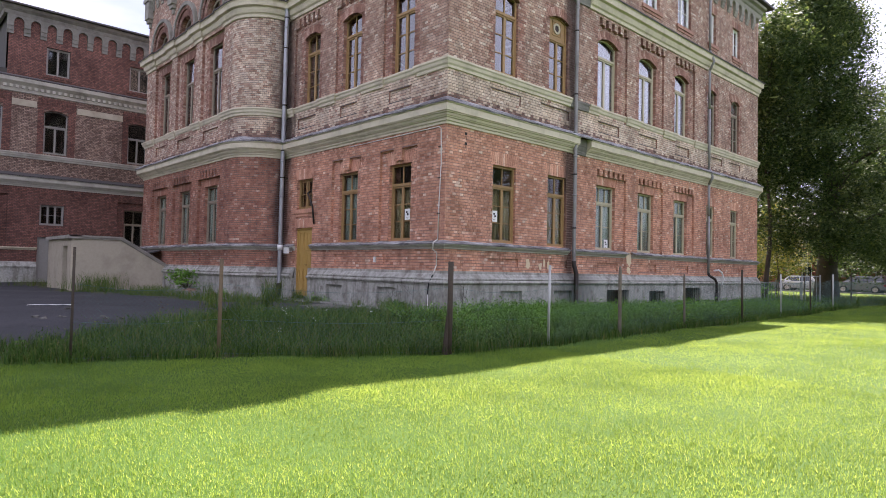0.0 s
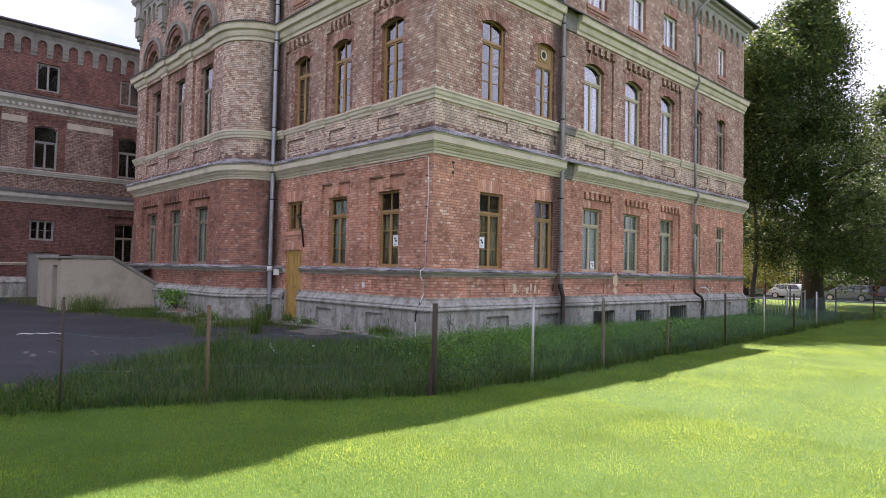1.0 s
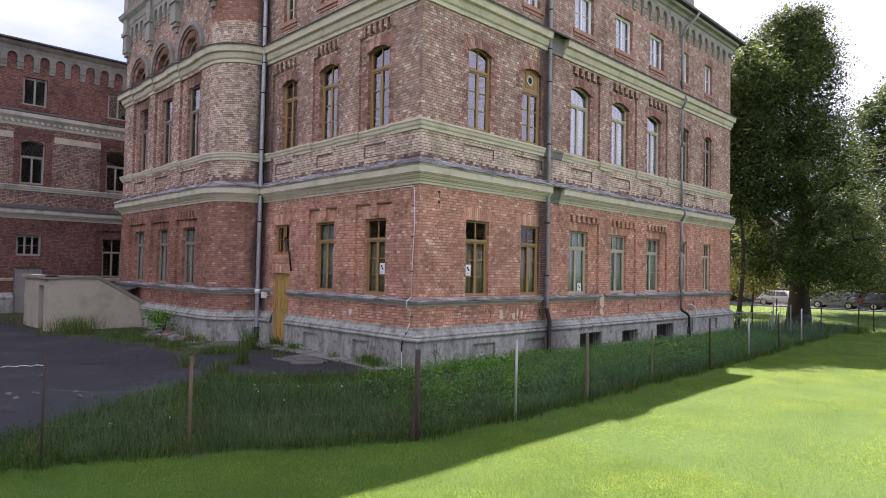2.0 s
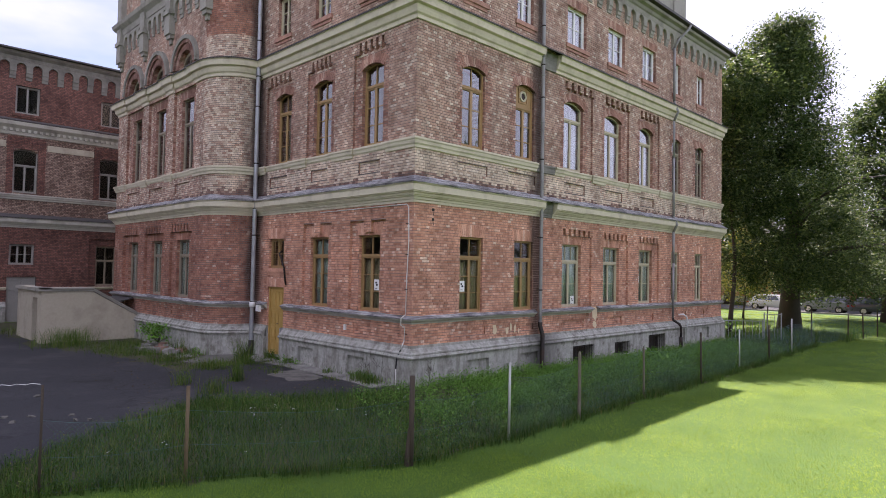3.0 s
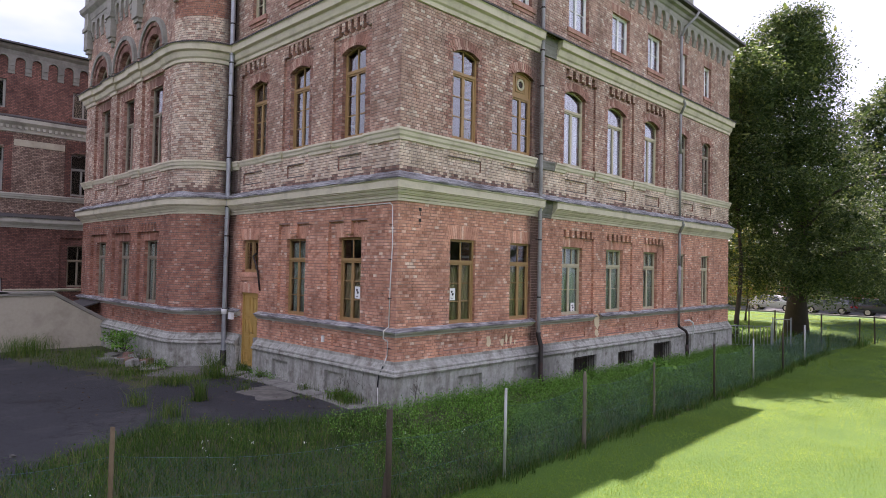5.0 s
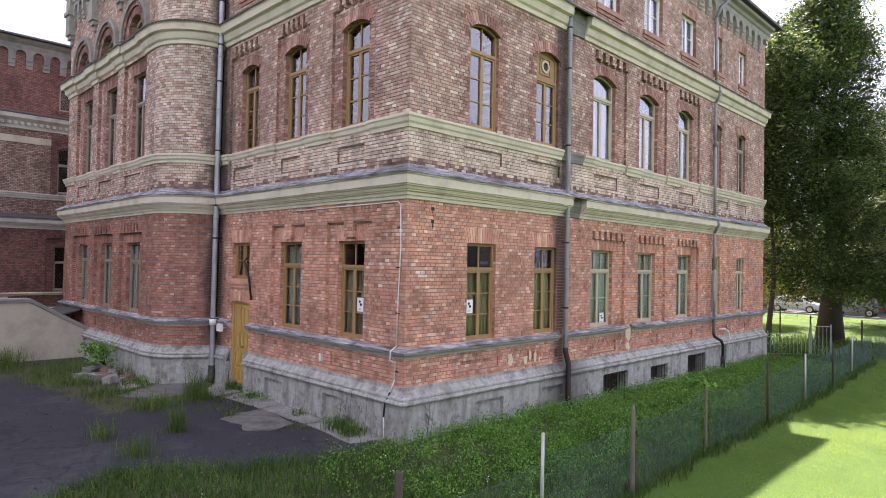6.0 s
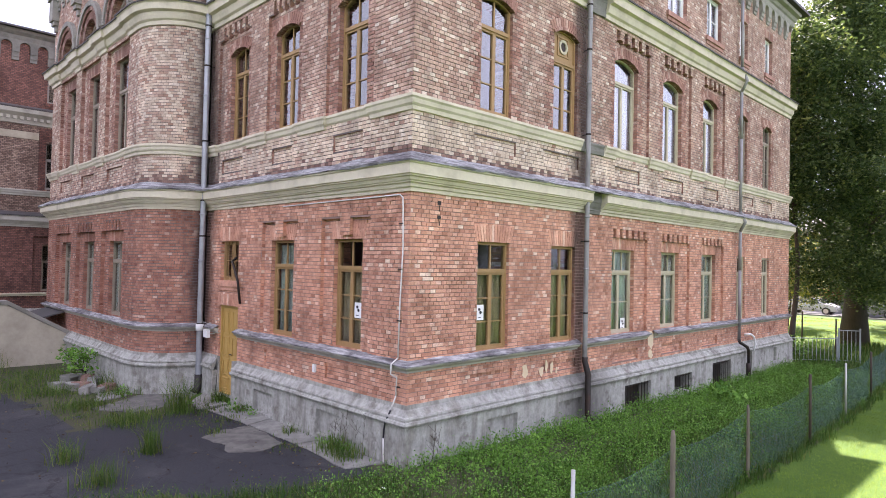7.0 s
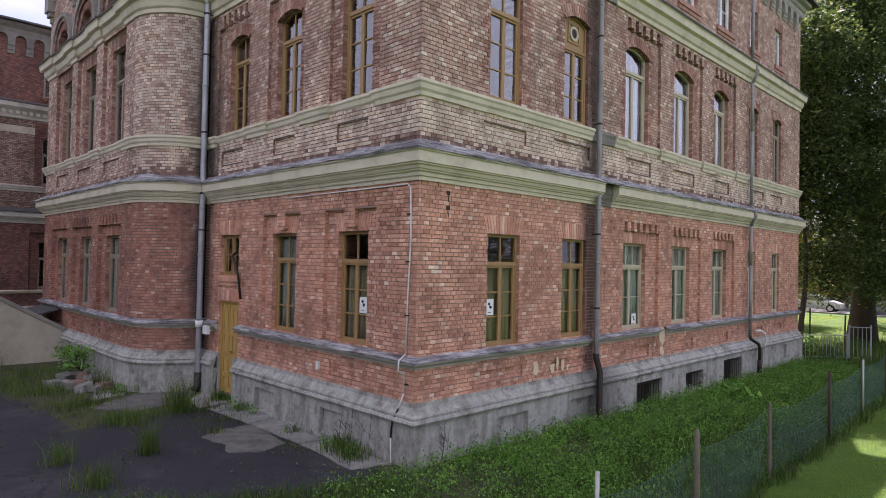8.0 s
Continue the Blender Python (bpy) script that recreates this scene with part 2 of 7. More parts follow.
M_NET = surface("pale_net_curtain", (0.42, 0.47, 0.42), (0.55, 0.60, 0.54), 0.9, 6, 1.0, 0.2, (0.25, 0.27, 0.24), 0.05)


def glass_material(name, ior):
    m, n, l, b = material(name)
    out = n["Material Output"]
    n.remove(b)
    gl = n.new("ShaderNodeBsdfGlossy")
    gl.inputs["Roughness"].default_value = 0.03
    gl.inputs["Color"].default_value = (0.95, 0.97, 1, 1)
    tr = n.new("ShaderNodeBsdfTransparent")
    tr.inputs["Color"].default_value = (0.88, 0.91, 0.89, 1)
    fr = n.new("ShaderNodeFresnel")
    fr.inputs["IOR"].default_value = ior
    w = tex_noise(n, l, 2.5, 2, 0.5)
    bp = n.new("ShaderNodeBump")
    bp.inputs["Strength"].default_value = 0.05
    bp.inputs["Distance"].default_value = 0.03
    l.new(w.outputs["Fac"], bp.inputs["Height"])
    l.new(bp.outputs["Normal"], gl.inputs["Normal"])
    mx = n.new("ShaderNodeMixShader")
    l.new(fr.outputs["Fac"], mx.inputs["Fac"])
    l.new(tr.outputs[0], mx.inputs[1])
    l.new(gl.outputs[0], mx.inputs[2])
    l.new(mx.outputs[0], out.inputs["Surface"])
    return m


M_GLASS = glass_material("window_glass", 1.48)
M_GLASS_UP = glass_material("double_window_glass", 2.5)
M_GLASS_CLEAR = glass_material("clean_window_glass", 3.2)

# ---- mesh tools ----


class Buf:
    """Collects vertices and faces, with a material slot for each face."""

    def __init__(self):
        self.v, self.f, self.s = [], [], []

    def face(self, pts, slot=0):
        k = len(self.v)
        self.v.extend(tuple(p) for p in pts)
        self.f.append(tuple(range(k, k + len(pts))))
        self.s.append(slot)

    def hexa(self, p, slot=0, skip=()):
        """Eight corners: 0-3 the front ring seen from outside, anticlockwise; 4-7 the same behind."""
        k = len(self.v)
        self.v.extend(tuple(q) for q in p)
        for i, r in enumerate(((0, 1, 2, 3), (7, 6, 5, 4), (0, 4, 5, 1), (1, 5, 6, 2), (2, 6, 7, 3), (3, 7, 4, 0))):
            if i not in skip:
                self.f.append(tuple(k + j for j in r))
                self.s.append(slot)

    def box(self, x0, x1, y0, y1, z0, z1, slot=0):
        self.hexa([(x0, y0, z0), (x1, y0, z0), (x1, y0, z1), (x0, y0, z1), (x0, y1, z0), (x1, y1, z0), (x1, y1, z1), (x0, y1, z1)], slot)

    def tube(self, pts, radius, sides=8, slot=0, caps=True):
        """A round bar along points; radius may be a list."""
        pts = [Vector(p) for p in pts]
        rad = radius if isinstance(radius, (list, tuple)) else [radius] * len(pts)
        base = len(self.v)
        prev = None
        for i, p in enumerate(pts):
            a = pts[min(i + 1, len(pts) - 1)] - pts[max(i - 1, 0)]
            a.normalize()
            ref = Vector((0, 0, 1)) if abs(a.z) < 0.9 else Vector((1, 0, 0))
            if prev is None:
                prev = a.cross(ref).normalized()
            u = (prev - a * prev.dot(a)).normalized()
            prev = u
            w = a.cross(u)
            for j in range(sides):
                t = 2 * math.pi * j / sides
                self.v.append(tuple(p + (u * math.cos(t) + w * math.sin(t)) * rad[i]))
        for i in range(len(pts) - 1):
            for j in range(sides):
                k = (j + 1) % sides
                self.f.append((base + i * sides + j, base + i * sides + k, base + (i + 1) * sides + k, base + (i + 1) * sides + j))
                self.s.append(slot)
        if caps:
            self.f.append(tuple(base + j for j in reversed(range(sides))))
            self.s.append(slot)
            self.f.append(tuple(base + (len(pts) - 1) * sides + j for j in range(sides)))
            self.s.append(slot)

    def mesh(self, name, mats):
        me = bpy.data.meshes.new(name)
        me.from_pydata(self.v, [], self.f)
        for m in mats if isinstance(mats, (list, tuple)) else [mats]:
            me.materials.append(m)
        me.polygons.foreach_set("material_index", self.s)
        me.update()
        return me


def part(name, buf, mats, parent=None, label="", smooth=False):
    """Links what buf holds as one mesh object, under parent if there is one."""
    me = buf.mesh(name, mats)
    if smooth:
        me.polygons.foreach_set("use_smooth", [True] * len(me.polygons))
    ob = new(name, me)
    if parent:
        ob.parent = parent
    if label:
        ob["label"] = label
    return ob


def empty(name, at=(0, 0, 0)):
    ob = new(name)
    ob.empty_display_size = 0.2
    ob.location = at
    return ob


def south(y):
    """Wall that faces -y: u runs along x, d goes into the wall."""
    return lambda u, z, d: (u, y + d, z)


def west(x):
    """Wall that faces -x: u runs along -y, so that u grows to the right as one faces it."""
    return lambda u, z, d: (x + d, -u, z)


def hexa_on(buf, P, u0, u1, z0, z1, d0, d1, slot=0, skip=()):
    buf.hexa([P(u0, z0, d0), P(u1, z0, d0), P(u1, z1, d0), P(u0, z1, d0), P(u0, z0, d1), P(u1, z0, d1), P(u1, z1, d1), P(u0, z1, d1)], slot, skip)

# ---- the brick building: plan ----
CX, CY = 10.70, 11.40                # the corner nearest to the lawn
EAST, BAY_X, BAY_END = 30.80, 9.30, 29.60
ARC_R = BAY_X and (CX - 0.05 - BAY_X)
ARC_C = (CX - 0.05, 20.84)           # centre of the bay's rounded corner
COURSE, BRICK_H, JOINT = 0.0745, 0.0600, 0.0095
STRETCH, HEAD = 0.258, 0.125
TRIM = 0.11                          # how far windows' panels lie back
P_SOUTH, P_WEST, P_BAY = south(CY), west(CX), west(BAY_X)
ARC_LEN = ARC_R * math.pi / 2


def P_ARC(u, z, d):
    """The rounded corner: u from its left end to its right end."""
    a = math.pi + u / ARC_R
    r = ARC_R - d
    return (ARC_C[0] + r * math.cos(a), ARC_C[1] + r * math.sin(a), z)


def arch_slices(u0, u1, z_spring, rise, n=5):
    """Openings stacked as steps under a segmental arch."""
    out = []
    w = (u1 - u0) / 2
    r = (w * w + rise * rise) / (2 * rise)
    c = (u0 + u1) / 2
    for i in range(n):
        a, b = rise * i / n, rise * (i + 1) / n
        h = math.sqrt(max(r * r - (r - rise + a) ** 2, 0))
        out.append((c - h, c + h, z_spring + a, z_spring + b, None))
    return out


def facade(name, P, u0, u1, z0, z1, regions, slot_at, mats, label, bricks=True, thick=0.5, fine=None, singles=None, reveal=1, seed=1):
    """A wall with its recesses and through openings, and its bricks laid course by course.
    regions: (u0, u1, z0, z1, depth), later ones over earlier ones; depth None is an opening. mats: mortar first."""
    rnd = random.Random(seed)
    us = sorted({u0, u1, *(k for r in regions for k in r[:2] if u0 < k < u1)})
    zs = sorted({z0, z1, *(k for r in regions for k in r[2:4] if z0 < k < z1)})
    if bricks and z0 < 5.5 < z1:
        zs = sorted({*zs, 5.5})
    if fine:
        extra = [u0 + (u1 - u0) * i / fine for i in range(fine + 1)]
        us = sorted({*us, *extra})

    def depth(u, z):
        d = 0.0
        for a, b, c, e, k in regions:
            if a < u < b and c < z < e:
                d = k
        return d

    back = Buf()
    lay = 0.010 if bricks else 0.0
    grid = [[depth((us[i] + us[i + 1]) / 2, (zs[j] + zs[j + 1]) / 2) for j in range(len(zs) - 1)] for i in range(len(us) - 1)]

    def level(i, j):
        if 0 <= i < len(us) - 1 and 0 <= j < len(zs) - 1:
            return thick if grid[i][j] is None else grid[i][j] + lay
        return None

    for i in range(len(us) - 1):
        for j in range(len(zs) - 1):
            a, b, c, e = us[i], us[i + 1], zs[j], zs[j + 1]
            if grid[i][j] is not None:
                d = grid[i][j] + lay
                back.face([P(a, c, d), P(b, c, d), P(b, e, d), P(a, e, d)], 5 if bricks and e < 5.6 else 0)
                back.face([P(b, c, thick), P(a, c, thick), P(a, e, thick), P(b, e, thick)])
            d = level(i, j)
            r = level(i + 1, j)
            if r is not None and abs(r - d) > 1e-4:
                n = max(1, round((e - c) / COURSE)) if abs(r - d) > 0.04 and bricks else 1
                for k in range(n):
                    p, q = c + (e - c) * k / n, c + (e - c) * (k + 1) / n
                    if n > 1:
                        q -= JOINT * 0.8
                    s = (reveal if e < 5.5 else 6) if bricks else 0
                    pts = [P(b, p, d), P(b, p, r), P(b, q, r), P(b, q, d)]
                    back.face(pts, s)
            t = level(i, j + 1)
            if t is not None and abs(t - d) > 1e-4:
                back.face([P(a, e, d), P(b, e, d), P(b, e, t), P(a, e, t)], (reveal if e < 5.5 else 6) if bricks else 0)
    wall = part(name, back, mats)
    tagged(wall, label, "wall", kind="structure")
    if not bricks:
        return wall
    field = Buf()
    rows = int((z1 - z0) / COURSE)
    single = []
    for row in range(rows):
        a = z0 + row * COURSE + 0.007
        b = a + BRICK_H
        mid = (a + b) / 2
        cuts = sorted({u0, u1, *(k for r in regions if r[2] < mid < r[3] for k in r[:2] if u0 < k < u1)})
        segs = []
        for s, e in zip(cuts, cuts[1:]):
            k = depth((s + e) / 2, mid)
            if segs and segs[-1][2] == k:
                segs[-1][1] = e
            else:
                segs.append([s, e, k])
        for s, e, k in segs:
            if k is None:
                continue
            u = s - ((HEAD + JOINT) * 0.5 if row % 2 else 0.0) - rnd.random() * 0.012
            longs = rnd.choice((0.0, 0.0, 0.02, 0.05, 0.16))
            while u < e:
                for ln in (STRETCH if rnd.random() < longs else HEAD * rnd.uniform(0.93, 1.05),):
                    p, q = max(u, s), min(u + ln, e)
                    if q - p > 0.03:
                        dj = k + rnd.uniform(-0.0025, 0.0025)
                        uj, zj = rnd.uniform(-0.002, 0.002), rnd.uniform(-0.002, 0.002)
                        if singles and singles[0] < p and q < singles[1] and singles[2] < a and b < singles[3] and abs(q - p - ln) < 1e-6 and len(single) < 300:
                            single.append((p + uj, a + zj, dj, STRETCH if ln == STRETCH else HEAD))
                        else:
                            n2 = 2 if fine and q - p > 0.15 else 1
                            for h in range(n2):
                                pp, qq = p + (q - p) * h / n2, p + (q - p) * (h + 1) / n2
                                hexa_on(field, P, pp + uj, qq + uj, a + zj, b + zj, dj, k + 0.0115, slot_at((p + q) / 2, mid, rnd), (1,))
                    u += ln + JOINT
    ob = part("brickwork", field, mats, wall)
    ob["kind"] = "stuff"
    if single:
        shared = {}
        for ln in (STRETCH, HEAD):
            bf = Buf()
            e = 0.003
            f = [(e, 0, e), (ln - e, 0, e), (ln - e, 0, BRICK_H - e), (e, 0, BRICK_H - e)]
            m = [(0, e, 0), (ln, e, 0), (ln, e, BRICK_H), (0, e, BRICK_H)]
            r = [(0, 0.0115, 0), (ln, 0.0115, 0), (ln, 0.0115, BRICK_H), (0, 0.0115, BRICK_H)]
            bf.hexa(f + m, 0, (1,))
            bf.hexa(m + r, 0, (0, 1))
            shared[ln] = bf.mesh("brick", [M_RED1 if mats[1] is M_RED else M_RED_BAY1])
        for p, a, dj, ln in single:
            o = new("brick", shared[ln])
            o.parent = wall
            q, w = P(p, a, dj), P(p + ln, a, dj)
            o.matrix_basis = pose(*q, 0, 0, math.degrees(math.atan2(w[1] - q[1], w[0] - q[0])))
    return wall


def sweep(buf, path, profile, slot=0, caps=True, wave=0.0):
    """Draws a profile of (outward, z) along a level path, mitred; outward is to the left of the way. wave: unevenness of old sheet metal."""
    if wave:
        fine_path = [path[0]]
        for a, b in zip(path, path[1:]):
            k = max(1, int(math.dist(a, b) / 0.35))
            fine_path += [(a[0] + (b[0] - a[0]) * i / k, a[1] + (b[1] - a[1]) * i / k) for i in range(1, k + 1)]
        path = fine_path
    n = len(path)
    dirs = [(Vector(path[i + 1]) - Vector(path[i])).normalized() for i in range(n - 1)]
    rings = []
    for i in range(n):
        a, b = dirs[max(i - 1, 0)], dirs[min(i, n - 2)]
        na, nb = Vector((-a.y, a.x)), Vector((-b.y, b.x))
        m = (na + nb)
        m = m / max(m.dot(na), 0.15)
        lift = [wave * noise.noise(Vector((path[i][0] * 1.9, path[i][1] * 1.9, 5.0 * q))) for q in range(len(profile))]
        rings.append([(path[i][0] + m.x * (o + lift[q] * 0.6), path[i][1] + m.y * (o + lift[q] * 0.6), z + lift[q]) for q, (o, z) in enumerate(profile)])
    for r, s in zip(rings, rings[1:]):
        for k in range(len(profile) - 1):
            buf.face([s[k], r[k], r[k + 1], s[k + 1]], slot)
    if caps:
        buf.face(list(rings[0]), slot)
        buf.face(list(reversed(rings[-1])), slot)


def jogged(a, b, cuts, axis, level, out):
    """A straight run from a to b along axis, at level; in each cut it lies back by out."""
    step = 1 if b > a else -1
    pts = [(a, level)]
    for c0, c1 in sorted(cuts, key=lambda c: c[0] * step):
        s, e = (c0, c1) if step > 0 else (c1, c0)
        pts += [(s, level), (s, level + out), (e, level + out), (e, level)]
    pts.append((b, level))
    return [p if axis == 0 else (p[1], p[0]) for p in pts]


# windows' panels, by their ends
S_PANELS = [(17.38, 19.19), (19.97, 21.78), (22.61, 24.30)]
W_PANELS = [(12.51, 14.12), (15.02, 16.55)]
W_PANELS_UP = [(12.51, 14.08), (15.02, 16.50), (17.30, 19.02)]
B_PANELS = [(21.55, 23.50), (24.10, 26.05), (26.65, 28.52)]
arc_pts = [P_ARC(ARC_LEN * (1 - i / 14), 0, 0)[:2] for i in range(15)]


def main_path(s_cuts=(), w_cuts=(), b_cuts=(), back=0.06, start=EAST, stop=None):
    """The building's outline from its east end by the corner and the rounded corner to the bay's far end."""
    p = jogged(start, CX, s_cuts, 0, CY, back)
    p += jogged(CY, ARC_C[1] - ARC_R - 0.02, w_cuts, 1, CX, back)[1:]
    p += arc_pts
    p += jogged(ARC_C[1], BAY_END, b_cuts, 1, BAY_X, back)[1:]
    p += [(CX + 1.5, BAY_END)]
    return p


# ---- walls ----
GF = (2.24, 4.36)
UP = (6.88, 9.07)
TOP = (11.15, 12.50)
S_GF = [(12.45, 13.40), (14.84, 15.76), (17.44, 18.63), (20.03, 21.23), (22.67, 23.85), (25.42, 26.17), (27.78, 28.55)]
S_UP = [(12.43, 13.38), (14.82, 15.74), (17.44, 18.68), (20.03, 21.30), (22.67, 23.86), (25.45, 26.22), (27.78, 28.62)]
S_TOP = [(12.47, 13.35), (14.84, 15.65), (17.55, 18.72), (20.20, 21.40), (22.80, 23.93), (25.50, 26.22), (27.90, 28.70)]
W_GF = [(12.84, 13.78), (15.29, 16.25)]
W_UP = [(12.82, 13.77), (15.27, 16.22), (17.55, 18.48)]
W_TOP = [(12.90, 13.74), (15.34, 16.16), (17.62, 18.42)]
SMALL = (17.66, 18.62, 3.38, 4.38)
DOOR = (17.62, 18.62, 0.55, 2.76)
B_GF = [(21.99, 23.08), (24.52, 25.58), (27.06, 28.14)]
B_UP = [(21.94, 23.00), (24.52, 25.55), (27.08, 28.05)]
B_ARCH = [22.55, 25.20, 27.78]


def head_rise(a, b):
    """Rise of the segmental head over an upper window: flatter over the narrow ones."""
    return 0.13 if b - a < 1.0 else 0.18


def comb(u0, u1, z0, z1, n=5):
    """The slots of a comb-like brick frieze over a window."""
    w = (u1 - u0) / (2 * n - 1)
    out = []
    for i in range(n):
        u = u0 + 2 * i * w
        out.append((u, u + w * 0.9, z0, z1, 0.19))
        if z0 > 8:
            out.append((u, u + w * 1.6, z0, z0 + 0.075, 0.12))
    return out


def flip(pairs):
    return [(-b, -a) for a, b in pairs]


s_reg = []
for i, (a, b) in enumerate(S_PANELS):
    s_reg.append((a, b, 2.2, 4.68, TRIM * 0.7))
    s_reg += comb(a + 0.06, b - 0.10, 4.685, 4.88, 6)
    s_reg.append((a, b, 6.8, 9.585, TRIM * 0.7))
    s_reg += comb(a + 0.08, b - 0.05, 9.58, 9.88)
    s_reg.append((a + 0.07, b - 0.48, 6.10, 6.42, 0.05))
    s_reg.append((a + 0.10, b - 0.45, 1.56, 1.85, 0.06))
for a, b in ((12.30, 13.55), (14.5, 15.85), (25.8, 26.9), (27.6, 28.8)):
    s_reg.append((a, b, 6.12, 6.42, 0.045))
    s_reg.append((a, b, 1.62, 1.84, 0.045))
for a, b in S_GF:
    s_reg.append((a, b, *GF, None))
for a, b in S_UP:
    s_reg.append((a, b, *UP, None))
    s_reg += arch_slices(a, b, UP[1], head_rise(a, b))
for a, b in S_TOP:
    s_reg.append((a, b, *TOP, None))


def s_slot(u, z, rnd):
    if z < 5.5:
        return 1
    if z < 5.88 + 0.16 * rnd.random() ** 2:
        return 4
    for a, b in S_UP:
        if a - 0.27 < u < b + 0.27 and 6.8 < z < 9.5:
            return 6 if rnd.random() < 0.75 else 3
    if z < 6.7:
        return 2 if rnd.random() < 0.95 else 3
    return 3


BRICKS = [M_MORTAR, M_RED, M_BUFF, M_MIXED, M_SOOTY, M_MORTAR_LOW, M_ARCH]
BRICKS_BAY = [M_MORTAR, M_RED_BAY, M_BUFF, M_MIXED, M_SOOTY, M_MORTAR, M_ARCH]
WALL_S = facade("wall_south", P_SOUTH, CX, EAST, 1.45, 14.0, s_reg, s_slot, BRICKS, "three-storey red and weathered brick wall in shade", singles=(10.71, 12.44, 2.26, 5.14), seed=3)

w_reg = []
for a, b in flip(W_PANELS):
    w_reg.append((a, b, 2.2, 4.77, TRIM * 0.8))
    w_reg.append(((a + b) / 2 - 0.16, (a + b) / 2 + 0.16, 4.45, 4.77, 0.0))
    w_reg.append((a + 0.25, b - 0.30, 1.58, 1.90, 0.05))
for a, b in flip(W_PANELS_UP):
    w_reg.append((a, b, 6.8, 9.555, TRIM * 0.7))
    w_reg += comb(a + 0.22, b - 0.22, 9.55, 9.90)
    w_reg.append((a + 0.3, b - 0.3, 6.10, 6.42, 0.05))
for a, b in flip(W_GF):
    w_reg.append((a, b, *GF, None))
for a, b in flip(W_UP):
    w_reg.append((a, b, *UP, None))
    w_reg += arch_slices(a, b, UP[1], head_rise(a, b))
for a, b in flip(W_TOP):
    w_reg.append((a, b, *TOP, None))
w_reg.append((-SMALL[1], -SMALL[0], SMALL[2], SMALL[3], None))
w_reg.append((-DOOR[1], -DOOR[0], 1.40, DOOR[3], None))


def w_slot(u, z, rnd):
    if z < 5.5:
        return 1
    if z < 5.88 + 0.16 * rnd.random() ** 2:
        return 4
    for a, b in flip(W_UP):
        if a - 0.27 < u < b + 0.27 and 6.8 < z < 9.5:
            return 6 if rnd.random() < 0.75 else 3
    if z < 6.7:
        return 2 if rnd.random() < 0.85 else 3
    return 3


WALL_W = facade("wall_west", P_WEST, -(ARC_C[1] - ARC_R - 0.02), -CY, 1.45, 14.0, w_reg, w_slot, BRICKS, "red and weathered brick side wall with tall windows", singles=(-12.83, -11.41, 2.26, 5.14), seed=4)

a_slot = lambda u, z, rnd: 1 if z < 5.5 or z > 11.4 else 4 if z < 5.9 + 0.3 * rnd.random() else rnd.choice((2, 2, 3))
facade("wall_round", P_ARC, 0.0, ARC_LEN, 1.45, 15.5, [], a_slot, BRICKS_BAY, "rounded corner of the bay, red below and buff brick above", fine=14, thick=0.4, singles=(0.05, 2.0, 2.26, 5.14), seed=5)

b_reg = []
for i, (a, b) in enumerate(flip(B_PANELS)):
    b_reg.append((a, b, 2.2, 4.66, TRIM))
    b_reg += comb(a + 0.15, b - 0.3, 4.68, 4.92, 6)
    b_reg.append((a, b, 6.8, 9.95, TRIM))
    b_reg.append((a + 0.3, b - 0.3, 6.08, 6.44, 0.06))
    b_reg.append((a + 0.3, b - 0.3, 1.58, 1.90, 0.06))
for a, b in flip(B_GF):
    b_reg.append((a, b, *GF, None))
for a, b in flip(B_UP):
    b_reg.append((a, b, 6.92, 9.60, None))
for c in B_ARCH:
    for i in range(9):
        p, q = 0.62 * i / 9, 0.62 * (i + 1) / 9
        h = math.sqrt(max(0.62 ** 2 - p * p, 0.0009))
        b_reg.append((-c - h, -c + h, 10.75 + p, 10.75 + q, None))


def b_slot(u, z, rnd):
    if z < 5.5:
        return 1
    if z < 5.88 + 0.16 * rnd.random() ** 2:
        return 4
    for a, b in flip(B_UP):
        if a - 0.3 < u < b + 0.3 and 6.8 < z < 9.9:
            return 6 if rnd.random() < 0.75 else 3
    if z > 10:
        return 3
    return rnd.choice((2, 3, 3, 3))


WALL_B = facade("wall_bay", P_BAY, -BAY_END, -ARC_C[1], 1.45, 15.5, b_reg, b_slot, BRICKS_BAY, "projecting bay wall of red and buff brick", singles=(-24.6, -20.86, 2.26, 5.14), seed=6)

# plinth, with its basement openings
S_BASE = [(12.68, 13.60, 0.45, 0.95, 0.10), (15.05, 15.95, 0.35, 0.95, 0.10), (17.88, 19.22, 0.25, 0.95, None), (20.62, 21.75, 0.42, 0.90, None), (23.22, 24.65, 0.15, 1.0, None), (28.28, 29.06, 0.55, 1.05, 0.10)]
W_BASE = [(-16.50, -15.66, 0.5, 0.98, 0.10), (-13.96, -13.15, 0.5, 0.99, 0.10)]
OUT = 0.13
plain = lambda u, z, rnd: 0
PLINTH_S = facade("plinth_south", south(CY - OUT), CX - OUT, EAST + OUT, -0.3, 1.10, S_BASE, plain, [M_PLINTH], "grey cement-rendered plinth with basement openings", bricks=False, thick=0.6)
facade("plinth_west", west(CX - OUT), -17.60, -CY + OUT, -0.3, 1.10, W_BASE, plain, [M_PLINTH], "pale cement-rendered plinth with blind openings", bricks=False, thick=0.6)
pb = Buf()
base_path = [(CX, 18.64), (CX, ARC_C[1] - ARC_R - 0.02)] + arc_pts + [(BAY_X, BAY_END), (CX + 1.5, BAY_END)]
sweep(pb, base_path, [(OUT, -0.3), (OUT, 1.10), (0, 1.10)])
tagged(part("plinth_bay", pb, M_PLINTH), "pale cement plinth of the bay", "plinth", kind="structure")

